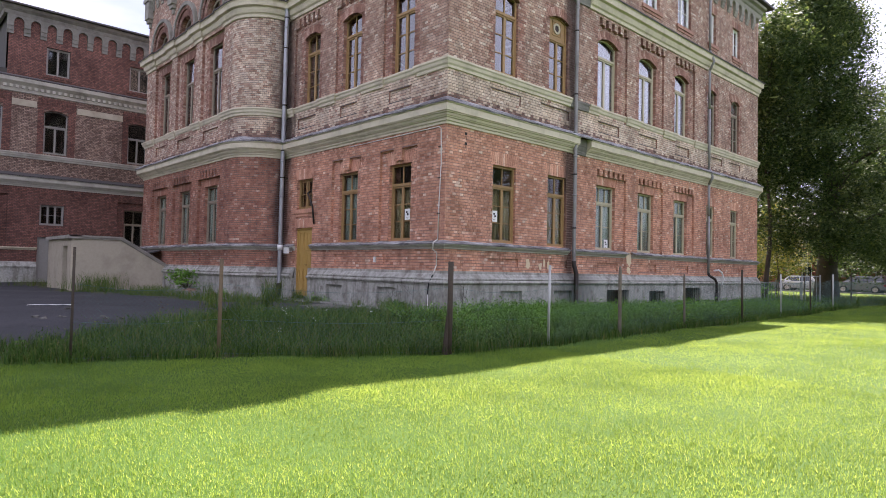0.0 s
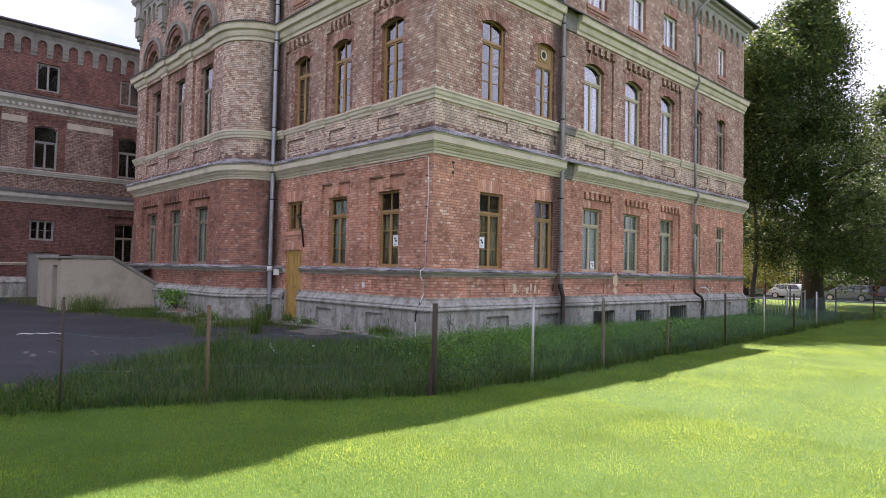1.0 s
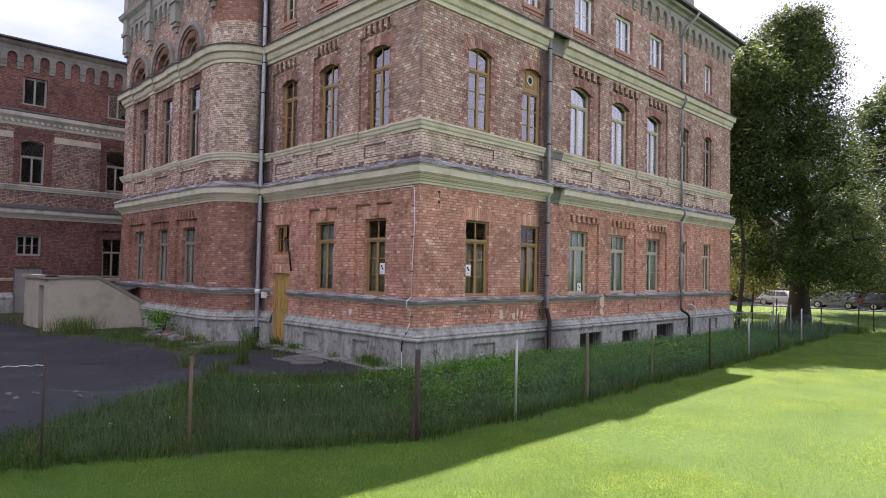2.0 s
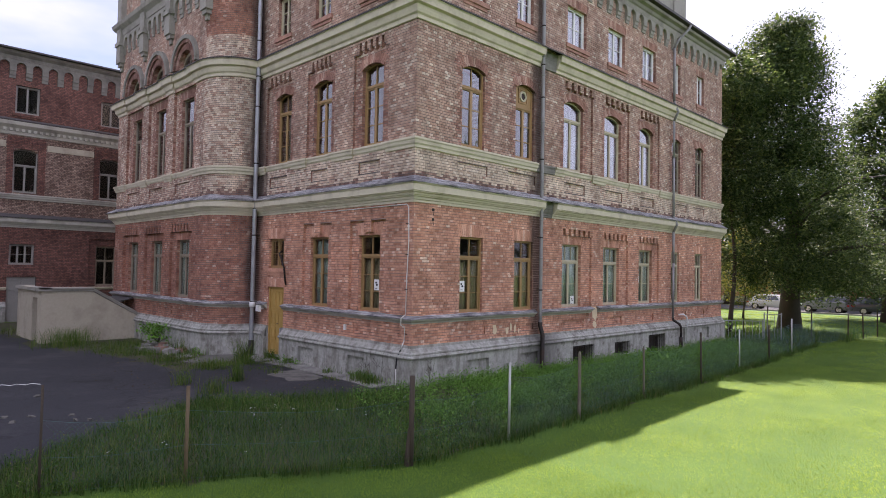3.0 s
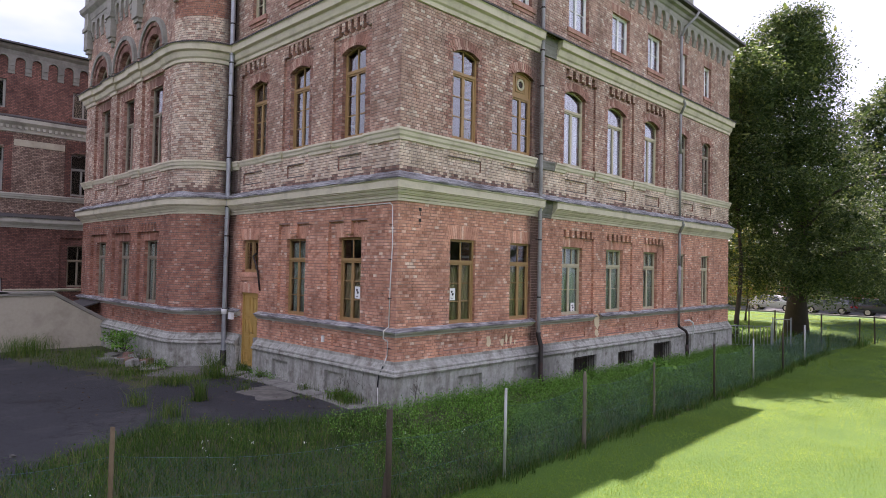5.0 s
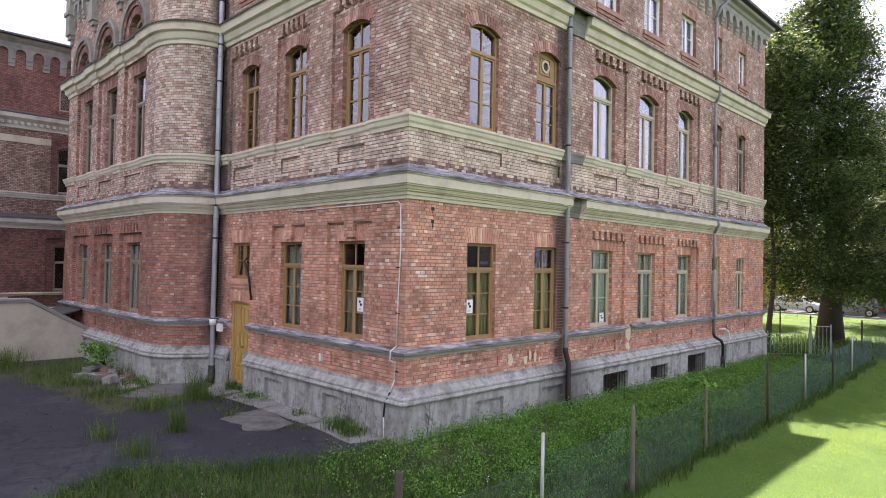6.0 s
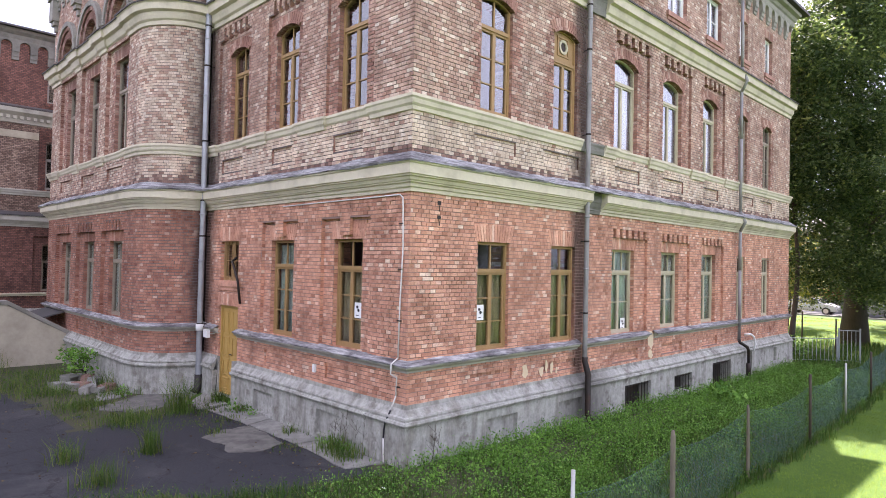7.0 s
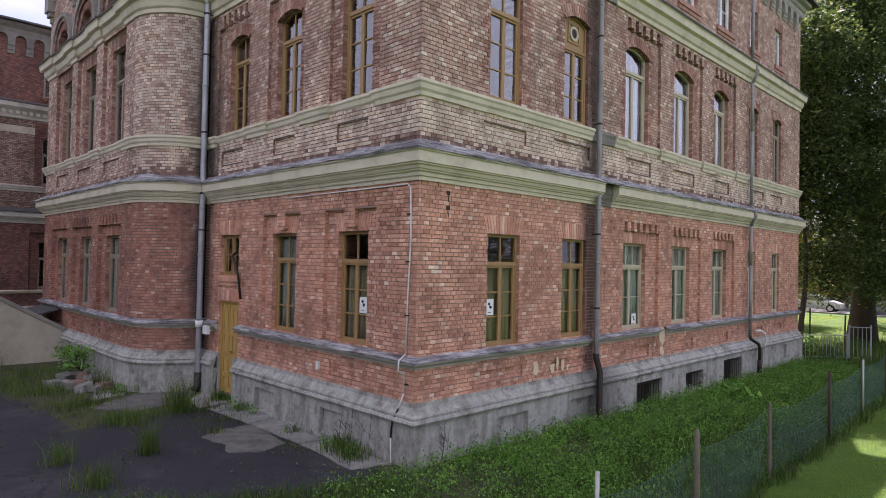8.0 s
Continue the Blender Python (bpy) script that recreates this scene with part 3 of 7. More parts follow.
P_TOP = [(OUT - 0.02, 1.085), (OUT + 0.012, 1.095), (OUT + 0.014, 1.125), (OUT + 0.05, 1.14), (OUT + 0.07, 1.175), (OUT + 0.055, 1.21), (OUT + 0.018, 1.222), (OUT + 0.012, 1.24), (OUT + 0.03, 1.255), (OUT + 0.02, 1.285), (OUT - 0.02, 1.30), (0.05, 1.375), (0.02, 1.40), (0.013, 1.465), (-0.02, 1.47)]
P_BELT = [(-0.02, 2.015), (0.035, 2.025), (0.045, 2.06), (0.085, 2.085), (0.115, 2.11), (0.12, 2.16), (-0.02, 2.17)]
P_BELT_TIN = [(0.12, 2.15), (0.15, 2.142), (0.152, 2.165), (-0.02, 2.25)]
P_C1 = [(-0.02, 5.165), (0.035, 5.17), (0.04, 5.235), (0.07, 5.245), (0.085, 5.30), (0.12, 5.315), (0.125, 5.335), (0.15, 5.345), (0.18, 5.40), (0.215, 5.415), (0.215, 5.435), (0.245, 5.445), (0.25, 5.615), (0.275, 5.63), (0.275, 5.66), (-0.02, 5.68)]
P_C1_TIN = [(0.25, 5.655), (0.30, 5.65), (0.305, 5.68), (0.22, 5.735), (0.12, 5.78), (0.05, 5.83), (-0.02, 5.87)]
P_SILL = [(-0.08, 6.57), (0.04, 6.59), (0.05, 6.66), (0.085, 6.70), (0.10, 6.77), (0.125, 6.80), (0.125, 6.85), (-0.08, 6.885)]
P_C2_CAP = [(0.27, 10.505), (0.325, 10.495), (0.33, 10.535), (0.10, 10.62), (-0.08, 10.66)]
P_C2 = [(-0.08, 9.94), (0.045, 9.96), (0.055, 10.06), (0.11, 10.10), (0.14, 10.18), (0.15, 10.27), (0.25, 10.30), (0.27, 10.46), (0.30, 10.50), (-0.08, 10.60)]
half_a = [(CX, CY), (CX, 17.60)]
half_b = base_path


def crumbled(profile):
    """What is left of a profile where its front has broken away."""
    return [(o if o < 0.05 else 0.05 + 0.18 * (o - 0.05), z) for o, z in profile]


# the south runs stop at the downpipe and, low down, at the worn pier between two windows
for nm, prof, mat, lab, runs in (
        ("plinth_moulding", P_TOP, M_PLINTH, "weathered cement moulding on top of the plinth", [(EAST, CX)]),
        ("belt_course", P_BELT, M_BELT, "pale weathered belt course under the ground-floor windows", [(EAST, 19.60), (19.14, 16.15), (15.86, CX)]),
        ("belt_flashing", P_BELT_TIN, M_ZINC, "dull zinc flashing on the belt course", [(EAST, 19.52), (19.20, 16.12), (15.90, CX)])):
    bf = Buf()
    wave = 0.022 if mat is M_ZINC else 0.008
    for a, b in runs:
        sweep(bf, [(a, CY)] + (half_a if b == CX else [(b, CY)]), prof, wave=wave)
    sweep(bf, half_b, prof, wave=wave)
    tagged(part(nm, bf, mat), lab, "trim", kind="structure")
for nm, prof, mat, lab, back, w_cuts, b_cuts, gap in (
        ("cornice_lower", P_C1, M_STONE, "yellowish limewashed cornice over the ground floor", 0, [], [], (16.72, 16.12)),
        ("cornice_flashing", P_C1_TIN, M_ZINC, "grey zinc flashing sloping on the lower cornice", 0, [], [], None),
        ("sill_course", P_SILL, M_STONE, "limewashed sill course under the upper windows", 0.06, W_PANELS_UP, B_PANELS, (16.85, 15.88)),
        ("cornice_cap", P_C2_CAP, M_ROOF, "dark worn sheet cap on the upper cornice", 0.06, [], B_PANELS, None),
        ("cornice_upper", P_C2, M_STONE, "yellowish limewashed cornice under the top storey", 0.06, [], B_PANELS, (16.85, 16.0))):
    bf = Buf()
    wave = 0.035 if mat is M_ZINC else 0.010
    if gap:
        sweep(bf, jogged(EAST, gap[0], S_PANELS if nm == "sill_course" else [], 0, CY, back), prof, wave=wave)
        sweep(bf, main_path([], w_cuts, b_cuts, back, start=gap[1]), prof, wave=wave)
        rest = Buf()
        sweep(rest, [(gap[0] + 0.004, CY), (gap[1] - 0.004, CY)], crumbled(prof), wave=0.05)
        tagged(part("broken_" + nm, rest, M_SOOT_STONE), "broken-away stretch of moulding with bare dark brick", "trim", kind="structure")
    else:
        sweep(bf, main_path([], w_cuts, b_cuts, back), prof, wave=wave)
    tagged(part(nm, bf, mat), lab, "trim", kind="structure")

# eaves: corbelled arches, cornice and roof over the south and west walls
ev = Buf()
eave_path = [(EAST, CY), (CX, CY), (CX, 19.6)]
sweep(ev, eave_path, [(0, 13.62), (0.13, 13.62), (0.14, 13.78), (0.20, 13.82), (0.24, 13.92), (0.38, 13.96), (0.40, 14.06), (0, 14.10)])
tagged(part("eaves_cornice", ev, M_GREY_STONE), "weathered grey eaves cornice", "trim", kind="structure")


def corbel_table(P, u0, u1, n, z_top, h, name, label, out=0.12, mat=None):
    """A row of small round arches on stepped corbels."""
    bf = Buf()
    w = (u1 - u0) / n
    r = w * 0.30
    for i in range(n):
        a, c = u0 + i * w, u0 + (i + 0.5) * w
        zc = z_top - h * 0.30 - r * 0.2
        for k in range(8):
            t0, t1 = math.pi * k / 8, math.pi * (k + 1) / 8
            p0, p1 = (c - r * math.cos(t0), zc + r * math.sin(t0)), (c - r * math.cos(t1), zc + r * math.sin(t1))
            bf.hexa([P(p0[0], p0[1], -out), P(p1[0], p1[1], -out), P(p1[0], z_top, -out), P(p0[0], z_top, -out),
                     P(p0[0], p0[1], 0), P(p1[0], p1[1], 0), P(p1[0], z_top, 0), P(p0[0], z_top, 0)])
        for o, z0, z1 in ((1.0, z_top - h * 0.62, z_top), (0.7, z_top - h * 0.84, z_top - h * 0.62), (0.4, z_top - h, z_top - h * 0.84)):
            hexa_on(bf, P, a - (w / 2 - r), a + (w / 2 - r), z0, z1, -out * o, 0)
    return tagged(part(name, bf, mat or M_GREY_STONE), label, "trim", kind="structure")


corbel_table(P_SOUTH, CX + 0.25, EAST - 0.1, 30, 13.63, 0.65, "corbel_table_south", "weathered grey arched corbel table under the eaves")
corbel_table(P_WEST, -19.4, -CY - 0.25, 12, 13.63, 0.65, "corbel_table_west", "weathered grey arched corbel table under the eaves")

pp = Buf()
pp.box(16.35, 25.9, CY - 0.25, CY + 0.35, 14.22, 15.1)
pp.box(24.9, 26.0, CY - 0.32, CY + 0.42, 14.22, 15.5)
pp.box(16.3, 17.3, CY - 0.32, CY + 0.42, 14.22, 15.5)
tagged(part("roof_parapet", pp, M_GREY_STONE), "grey weathered parapet above the eaves", "parapet", kind="structure")
rf = Buf()
rf.hexa([(CX - 0.55, CY - 0.55, 14.10), (EAST + 0.5, CY - 0.55, 14.10), (EAST + 0.5, CY - 0.55, 14.20), (CX - 0.55, CY - 0.55, 14.20),
         (CX - 0.55, 29.0, 14.10), (EAST + 0.5, 33.0, 14.10), (EAST - 6, 27.0, 15.6), (CX + 6, 24.0, 15.6)])
tagged(part("roof", rf, M_ROOF), "dark sheet roof with a projecting eave", "roof", kind="structure")

# inside: floors and core, so that the windows look into dim rooms
core = Buf()
core.box(CX + 4.2, EAST - 0.3, CY + 4.0, 32.0, -0.3, 14.05)
tagged(part("inner_wall", core, M_PLASTER_IN), "plain dim inner wall behind the windows", "wall", kind="structure")
for z in (1.30, 5.45, 10.25):
    fl = Buf()
    fl.box(CX + 0.51, EAST - 0.5, CY + 0.51, CY + 3.99, z - 0.12, z)
    fl.box(CX + 0.51, CX + 4.19, CY + 4.0, 29.0, z - 0.12, z)
    fl.box(BAY_X + 0.51, CX + 0.505, ARC_C[1] + 0.3, 29.0, z - 0.12, z)
    tagged(part("storey_floor", fl, M_PLASTER_IN), "plain storey floor inside", "floor", kind="structure")
ends = Buf()
ends.box(EAST - 0.5, EAST, CY + 0.515, 33.0, -0.3, 14.05)
ends.box(14.5, EAST, 33.0, 33.4, -0.3, 14.05)
ends.box(BAY_X + 0.01, CX + 4.19, BAY_END - 0.5, BAY_END - 0.005, -0.3, 15.5)
ends.box(14.5, 14.9, 33.405, 36.99, -0.3, 14.05)
tagged(part("wall_closing", ends, M_MIXED), "brick end walls of the building", "wall", kind="structure")

# ---- ground ----
M_LAWN = surface("lawn_soil_and_turf", (0.043, 0.086, 0.013), (0.073, 0.138, 0.021), 0.95, 60, 0.35, 0.25, (0.09, 0.13, 0.03), 0.8)
M_LAWN.node_tree.nodes["Principled BSDF"].inputs["Specular IOR Level"].default_value = 0.16
def old_asphalt():
    """Worn asphalt: fine grit, dusty pale drifts and a web of dark cracks."""
    m, n, l, b = material("old_asphalt")
    grit = tex_noise(n, l, 70.0, 3, 0.7)
    base = ramp(n, [(0.3, (0.009, 0.010, 0.012)), (0.7, (0.025, 0.025, 0.031))])
    l.new(grit.outputs["Fac"], base.inputs["Fac"])
    dust = tex_noise(n, l, 0.55, 6, 0.68)
    r = ramp(n, [(0.53, (0, 0, 0)), (0.75, (0.6, 0.6, 0.6))])
    l.new(dust.outputs["Fac"], r.inputs["Fac"])
    c = mixed(n, l, "MIX", r.outputs["Color"], base.outputs["Color"], (0.081, 0.076, 0.072))
    web = n.new("ShaderNodeTexVoronoi")
    web.feature = "DISTANCE_TO_EDGE"
    web.inputs["Scale"].default_value = 0.8
    warp = tex_noise(n, l, 2.0, 4, 0.6)
    geo = n.new("ShaderNodeNewGeometry")
    add = n.new("ShaderNodeVectorMath")
    add.operation = "MULTIPLY_ADD"
    l.new(warp.outputs["Color"], add.inputs[0])
    add.inputs[1].default_value = (0.9, 0.9, 0.0)
    l.new(geo.outputs["Position"], add.inputs[2])
    l.new(add.outputs[0], web.inputs["Vector"])
    k = ramp(n, [(0.0, (0.212, 0.212, 0.212)), (0.02, (1, 1, 1))])
    l.new(web.outputs["Distance"], k.inputs["Fac"])
    c = mixed(n, l, "MULTIPLY", 1.0, c, k.outputs["Color"])
    l.new(c, b.inputs["Base Color"])
    b.inputs["Roughness"].default_value = 0.88
    bumped(n, l, b, grit.outputs["Fac"], 0.6, 0.008)
    return m


M_ASPHALT = old_asphalt()
M_SOIL = surface("dark_weedy_soil", (0.035, 0.034, 0.018), (0.075, 0.078, 0.032), 0.95, 25, 1.2, 0.5, (0.03, 0.045, 0.014), 0.9)
FENCE = [(-6.0, 13.2), (2.2, 9.75), (3.95, 9.0), (7.06, 7.35), (9.6, 7.3), (12.1, 7.3), (15.4, 7.45), (18.9, 7.4), (22.3, 7.5), (25.6, 7.6), (29.0, 7.8)]


def fence_y(x):
    for (a, b), (c, d) in zip(FENCE, FENCE[1:]):
        if a <= x <= c:
            return b + (d - b) * (x - a) / (c - a)
    return FENCE[0][1] if x < FENCE[0][0] else FENCE[-1][1]


def ground_z(x, y):
    """Height of the ground: a flat lawn that rises a little behind the fence."""
    d = y - fence_y(x)
    rise = (0.30 - 0.26 * min(max((x - 11.5) / 13, 0), 1)) * min(max(d / 3.5, 0), 1) if x < 33 else 0.0
    far = 0.08 * min(max((x - 10) / 20, 0), 1)
    return 0.12 + rise + far + 0.02 * math.sin(x * 1.3 + y) * math.cos(y * 0.9 - x * 0.4)


gb = Buf()
xs = [-400, -150, -60, -30, -15] + [i * 0.75 - 9 for i in range(76)] + [52, 60, 75, 100, 160, 300, 500]
ys = [-400, -150, -60, -30, -12] + [i * 0.75 - 6 for i in range(64)] + [44, 50, 60, 80, 130, 250, 500]
for i, x in enumerate(xs):
    for y in ys:
        gb.v.append((x, y, ground_z(x, y)))
ny = len(ys)
for i in range(len(xs) - 1):
    for j in range(ny - 1):
        gb.f.append((i * ny + j, (i + 1) * ny + j, (i + 1) * ny + j + 1, i * ny + j + 1))
        gb.s.append(0)
tagged(part("ground", gb, M_LAWN, smooth=True), "green turf ground of the lawn", "ground", kind="structure")

# ---- windows ----


def outline(u0, u1, z0, z1, rise, n=8):
    """A window's outline, anticlockwise from its lower left corner; rise is that of the arched head over z1."""
    pts = [(u0, z0), (u1, z0)]
    if rise <= 0:
        return pts + [(u1, z1), (u0, z1)]
    w = (u1 - u0) / 2
    r = (w * w + rise * rise) / (2 * rise)
    c, zc = (u0 + u1) / 2, z1 + rise - r
    a = math.asin(min(w / r, 1.0))
    return pts + [(c + r * math.sin(a - 2 * a * i / n), zc + r * math.cos(a - 2 * a * i / n)) for i in range(n + 1)]


def ring_on(buf, P, outer, inner, d0, d1):
    """A frame between two outlines with the same number of points, from depth d0 to d1."""
    n = len(outer)
    for i in range(n):
        j = (i + 1) % n
        a, b, c, e = outer[i], outer[j], inner[j], inner[i]
        buf.face([P(*a, d0), P(*b, d0), P(*c, d0), P(*e, d0)])
        buf.face([P(*e, d0), P(*c, d0), P(*c, d1), P(*e, d1)])
        buf.face([P(*b, d0), P(*a, d0), P(*a, d1), P(*b, d1)])


def plate(P, pts, d, thick=0.004):
    """A flat piece of the given outline."""
    bf = Buf()
    bf.face([P(*p, d) for p in pts])
    bf.face([P(*p, d + thick) for p in reversed(pts)])
    for i in range(len(pts)):
        a, b = pts[i], pts[(i + 1) % len(pts)]
        bf.face([P(*b, d), P(*a, d), P(*a, d + thick), P(*b, d + thick)])
    return bf


def bar(P, u0, u1, z0, z1, d0, d1):
    bf = Buf()
    hexa_on(bf, P, u0, u1, z0, z1, d0, d1)
    return bf


window_count = [0]


def pane_plate(P, pts, d, thick=0.004):
    """A sheet of glass; both faces look out of the window."""
    bf = Buf()
    bf.face([P(*p, d) for p in pts])
    bf.face([P(*p, d + thick) for p in pts])
    return bf


def glass(P, pts, d, parent, mat):
    o = part("pane", pane_plate(P, pts, d), mat, parent)
    o.visible_shadow = False
    return o


def window(P, u0, u1, z0, z1, mat, d=0.12, rise=0.0, top=0.26, top_bars=1, rows=3, label="", sill=None, panel_top=False, leaves=2, pane=None):
    """A wooden window: frame, transom, toplight, two casements with glazing bars and their panes."""
    window_count[0] += 1
    root = empty("window_%d" % window_count[0], P((u0 + u1) / 2, z0, d))
    tagged(root, label, "window", kind="structure")
    off = Matrix.Translation(root.location).inverted()
    root_parts = []

    def add(name, bf, m, parent=root, lab=""):
        o = part(name, bf, m, parent, lab)
        if parent is root:
            o.matrix_parent_inverse = off
        root_parts.append(o)
        return o

    fw = 0.055
    pane_mat = pane or (M_GLASS if z0 < 5 else M_GLASS_UP)
    bf = Buf()
    ring_on(bf, P, outline(u0, u1, z0, z1, rise), outline(u0 + fw, u1 - fw, z0 + fw, z1 - fw * (rise <= 0), rise * 0.8), d, d + 0.10)
    add("window_frame", bf, mat)
    zt = z1 + rise - (z1 + rise - z0) * top if top else z1
    a, b = u0 + fw, u1 - fw
    c = (a + b) / 2
    if top:
        add("transom", bar(P, a, b, zt - 0.045, zt + 0.03, d - 0.015, d + 0.08), mat)
        head = outline(a, b, zt + 0.03, z1 - fw * (rise <= 0), rise * 0.8)
        if panel_top:
            add("panel", plate(P, head, d + 0.03, 0.02), mat, lab="boarded toplight panel")
            vent = Buf()
            for k in range(16):
                t0, t1 = math.tau * k / 16, math.tau * (k + 1) / 16
                m = (zt + z1) / 2 + 0.08
                for r0, r1, e in ((0.105, 0.165, -0.004),):
                    vent.hexa([P(c + r0 * math.cos(t0), m + r0 * math.sin(t0), d + e), P(c + r1 * math.cos(t0), m + r1 * math.sin(t0), d + e),
                               P(c + r1 * math.cos(t1), m + r1 * math.sin(t1), d + e), P(c + r0 * math.cos(t1), m + r0 * math.sin(t1), d + e),
                               P(c + r0 * math.cos(t0), m + r0 * math.sin(t0), d + 0.03), P(c + r1 * math.cos(t0), m + r1 * math.sin(t0), d + 0.03),
                               P(c + r1 * math.cos(t1), m + r1 * math.sin(t1), d + 0.03), P(c + r0 * math.cos(t1), m + r0 * math.sin(t1), d + 0.03)])
            add("vent_ring", vent, M_CREAM, lab="pale ring of a round fan vent")
            bf = Buf()
            ring_on(bf, P, outline(c - 0.22, c + 0.22, m - 0.22, m + 0.22, 0), outline(c - 0.185, c + 0.185, m - 0.185, m + 0.185, 0), d + 0.008, d + 0.03)
            add("vent_frame", bf, mat)
            # Dark disc stands in for the unlit hole of the vent.
            add("vent_hole_dark", plate(P, [(c + 0.11 * math.cos(math.tau * k / 16), m + 0.11 * math.sin(math.tau * k / 16)) for k in range(16)], d + 0.022, 0.006), M_IRON)
        else:
            edges = [a + (b - a) * i / (top_bars + 1) for i in range(top_bars + 2)]
            for i in range(1, top_bars + 1):
                add("glazing_bar", bar(P, edges[i] - 0.016, edges[i] + 0.016, zt + 0.03, z1 + rise * 0.75 - fw * (rise <= 0), d + 0.02, d + 0.06), mat)
            if rise > 0 or top_bars == 0:
                o = add("pane", pane_plate(P, head, d + 0.045), pane_mat)
                o.visible_shadow = False
            else:
                for p, q in zip(edges, edges[1:]):
                    o = add("pane", pane_plate(P, [(p, zt + 0.03), (q, zt + 0.03), (q, z1 - fw), (p, z1 - fw)], d + 0.045), pane_mat)
                    o.visible_shadow = False
    z_lo, z_hi = z0 + fw, (zt - 0.045 if top else z1 - fw)
    e = 0.045
    spans = [(a + (b - a) * i / leaves, a + (b - a) * (i + 1) / leaves) for i in range(leaves)]
    for p, q in spans:
        bf = Buf()
        ring_on(bf, P, outline(p, q, z_lo, z_hi, 0), outline(p + e, q - e, z_lo + e, z_hi - e, 0), d + 0.012, d + 0.07)
        sash = add("casement", bf, mat)
        zz = [z_lo + e + (z_hi - z_lo - 2 * e) * i / rows for i in range(rows + 1)]
        for i in range(1, rows):
            part("glazing_bar", bar(P, p + e, q - e, zz[i] - 0.013, zz[i] + 0.013, d + 0.025, d + 0.06), mat, sash)
        for y0, y1 in zip(zz, zz[1:]):
            glass(P, [(p + e, y0), (q - e, y0), (q - e, y1), (p + e, y1)], d + 0.045, sash, pane_mat)
    if sill:
        bf = Buf()
        hexa_on(bf, P, u0 - 0.12, u1 + 0.12, z0 - 0.14, z0 - 0.005, -0.07, d)
        hexa_on(bf, P, u0 - 0.06, u1 + 0.06, z0 - 0.24, z0 - 0.14, -0.03, 0.005)
        add("window_sill", bf, sill)
    return root


def flat_arch(P, u0, u1, z, d, wall, h=0.31, splay=0.10):
    """Soldier bricks, slightly fanned, over a straight opening."""
    bf = Buf()
    n = max(7, round((u1 - u0 + 0.1) / 0.076))
    lo, hi = (u0 - 0.04, u1 + 0.04), (u0 - 0.04 - splay, u1 + 0.04 + splay)
    for i in range(n):
        f, g = (i + 0.09) / n, (i + 0.91) / n
        p = [(lo[0] + (lo[1] - lo[0]) * f, z + 0.004), (lo[0] + (lo[1] - lo[0]) * g, z + 0.004), (hi[0] + (hi[1] - hi[0]) * g, z + h), (hi[0] + (hi[1] - hi[0]) * f, z + h)]
        bf.hexa([P(*q, d - 0.006) for q in p] + [P(*q, d + 0.011) for q in p], 0, (1,))
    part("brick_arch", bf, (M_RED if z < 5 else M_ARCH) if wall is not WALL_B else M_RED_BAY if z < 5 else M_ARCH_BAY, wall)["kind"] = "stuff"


def round_arch(P, u0, u1, z1, rise, d, wall, depth=0.26, mat=None, proud=0.008, shift=0.0):
    """Voussoirs round an arched head; shift moves the ring outwards."""
    bf = Buf()
    w = (u1 - u0) / 2
    r = (w * w + rise * rise) / (2 * rise)
    c, zc = (u0 + u1) / 2, z1 + rise - r
    a = math.asin(min(w / r, 1.0)) + (0.03 if rise < w * 0.9 else 0)
    if rise >= w * 0.99:
        a = math.pi / 2
    r += shift
    n = max(8, round(2 * a * r / 0.078))
    for i in range(n):
        t0, t1 = -a + 2 * a * (i + 0.08) / n, -a + 2 * a * (i + 0.92) / n
        p = [(c + r * math.sin(t0), zc + r * math.cos(t0)), (c + r * math.sin(t1), zc + r * math.cos(t1)),
             (c + (r + depth) * math.sin(t1), zc + (r + depth) * math.cos(t1)), (c + (r + depth) * math.sin(t0), zc + (r + depth) * math.cos(t0))]
        bf.hexa([P(*q, d - proud) for q in p] + [P(*q, d + 0.05) for q in p], 0, (1,))
    part("brick_arch", bf, mat or M_RED, wall)["kind"] = "stuff"


def curtain(P, u0, u1, z0, z1, d, mat, label):
    """A hanging cloth in soft folds behind a window."""
    bf = Buf()
    n = 28
    for i in range(n + 1):
        u = u0 + (u1 - u0) * i / n
        w = 0.035 * math.sin(i * 1.15) + 0.015 * math.sin(i * 2.7)
        bf.v += [P(u, z0, d + w), P(u, z1, d + w * 0.6)]
    for i in range(n):
        bf.f.append((2 * i, 2 * i + 2, 2 * i + 3, 2 * i + 1))
        bf.s.append(0)
    o = part("curtain", bf, mat, smooth=True)
    sol = o.modifiers.new("cloth", "SOLIDIFY")
    sol.thickness = 0.004
    return tagged(o, label, "curtain")


OCHRE_L = "tall ochre-painted casement window with a toplight"
CREAM_L = "cream-painted casement window with a toplight"
FADED_L = "weathered brown casement window in a brick panel"
WHITE_L = "small white-painted casement window of the top storey"
PANEL_D = TRIM * 0.7

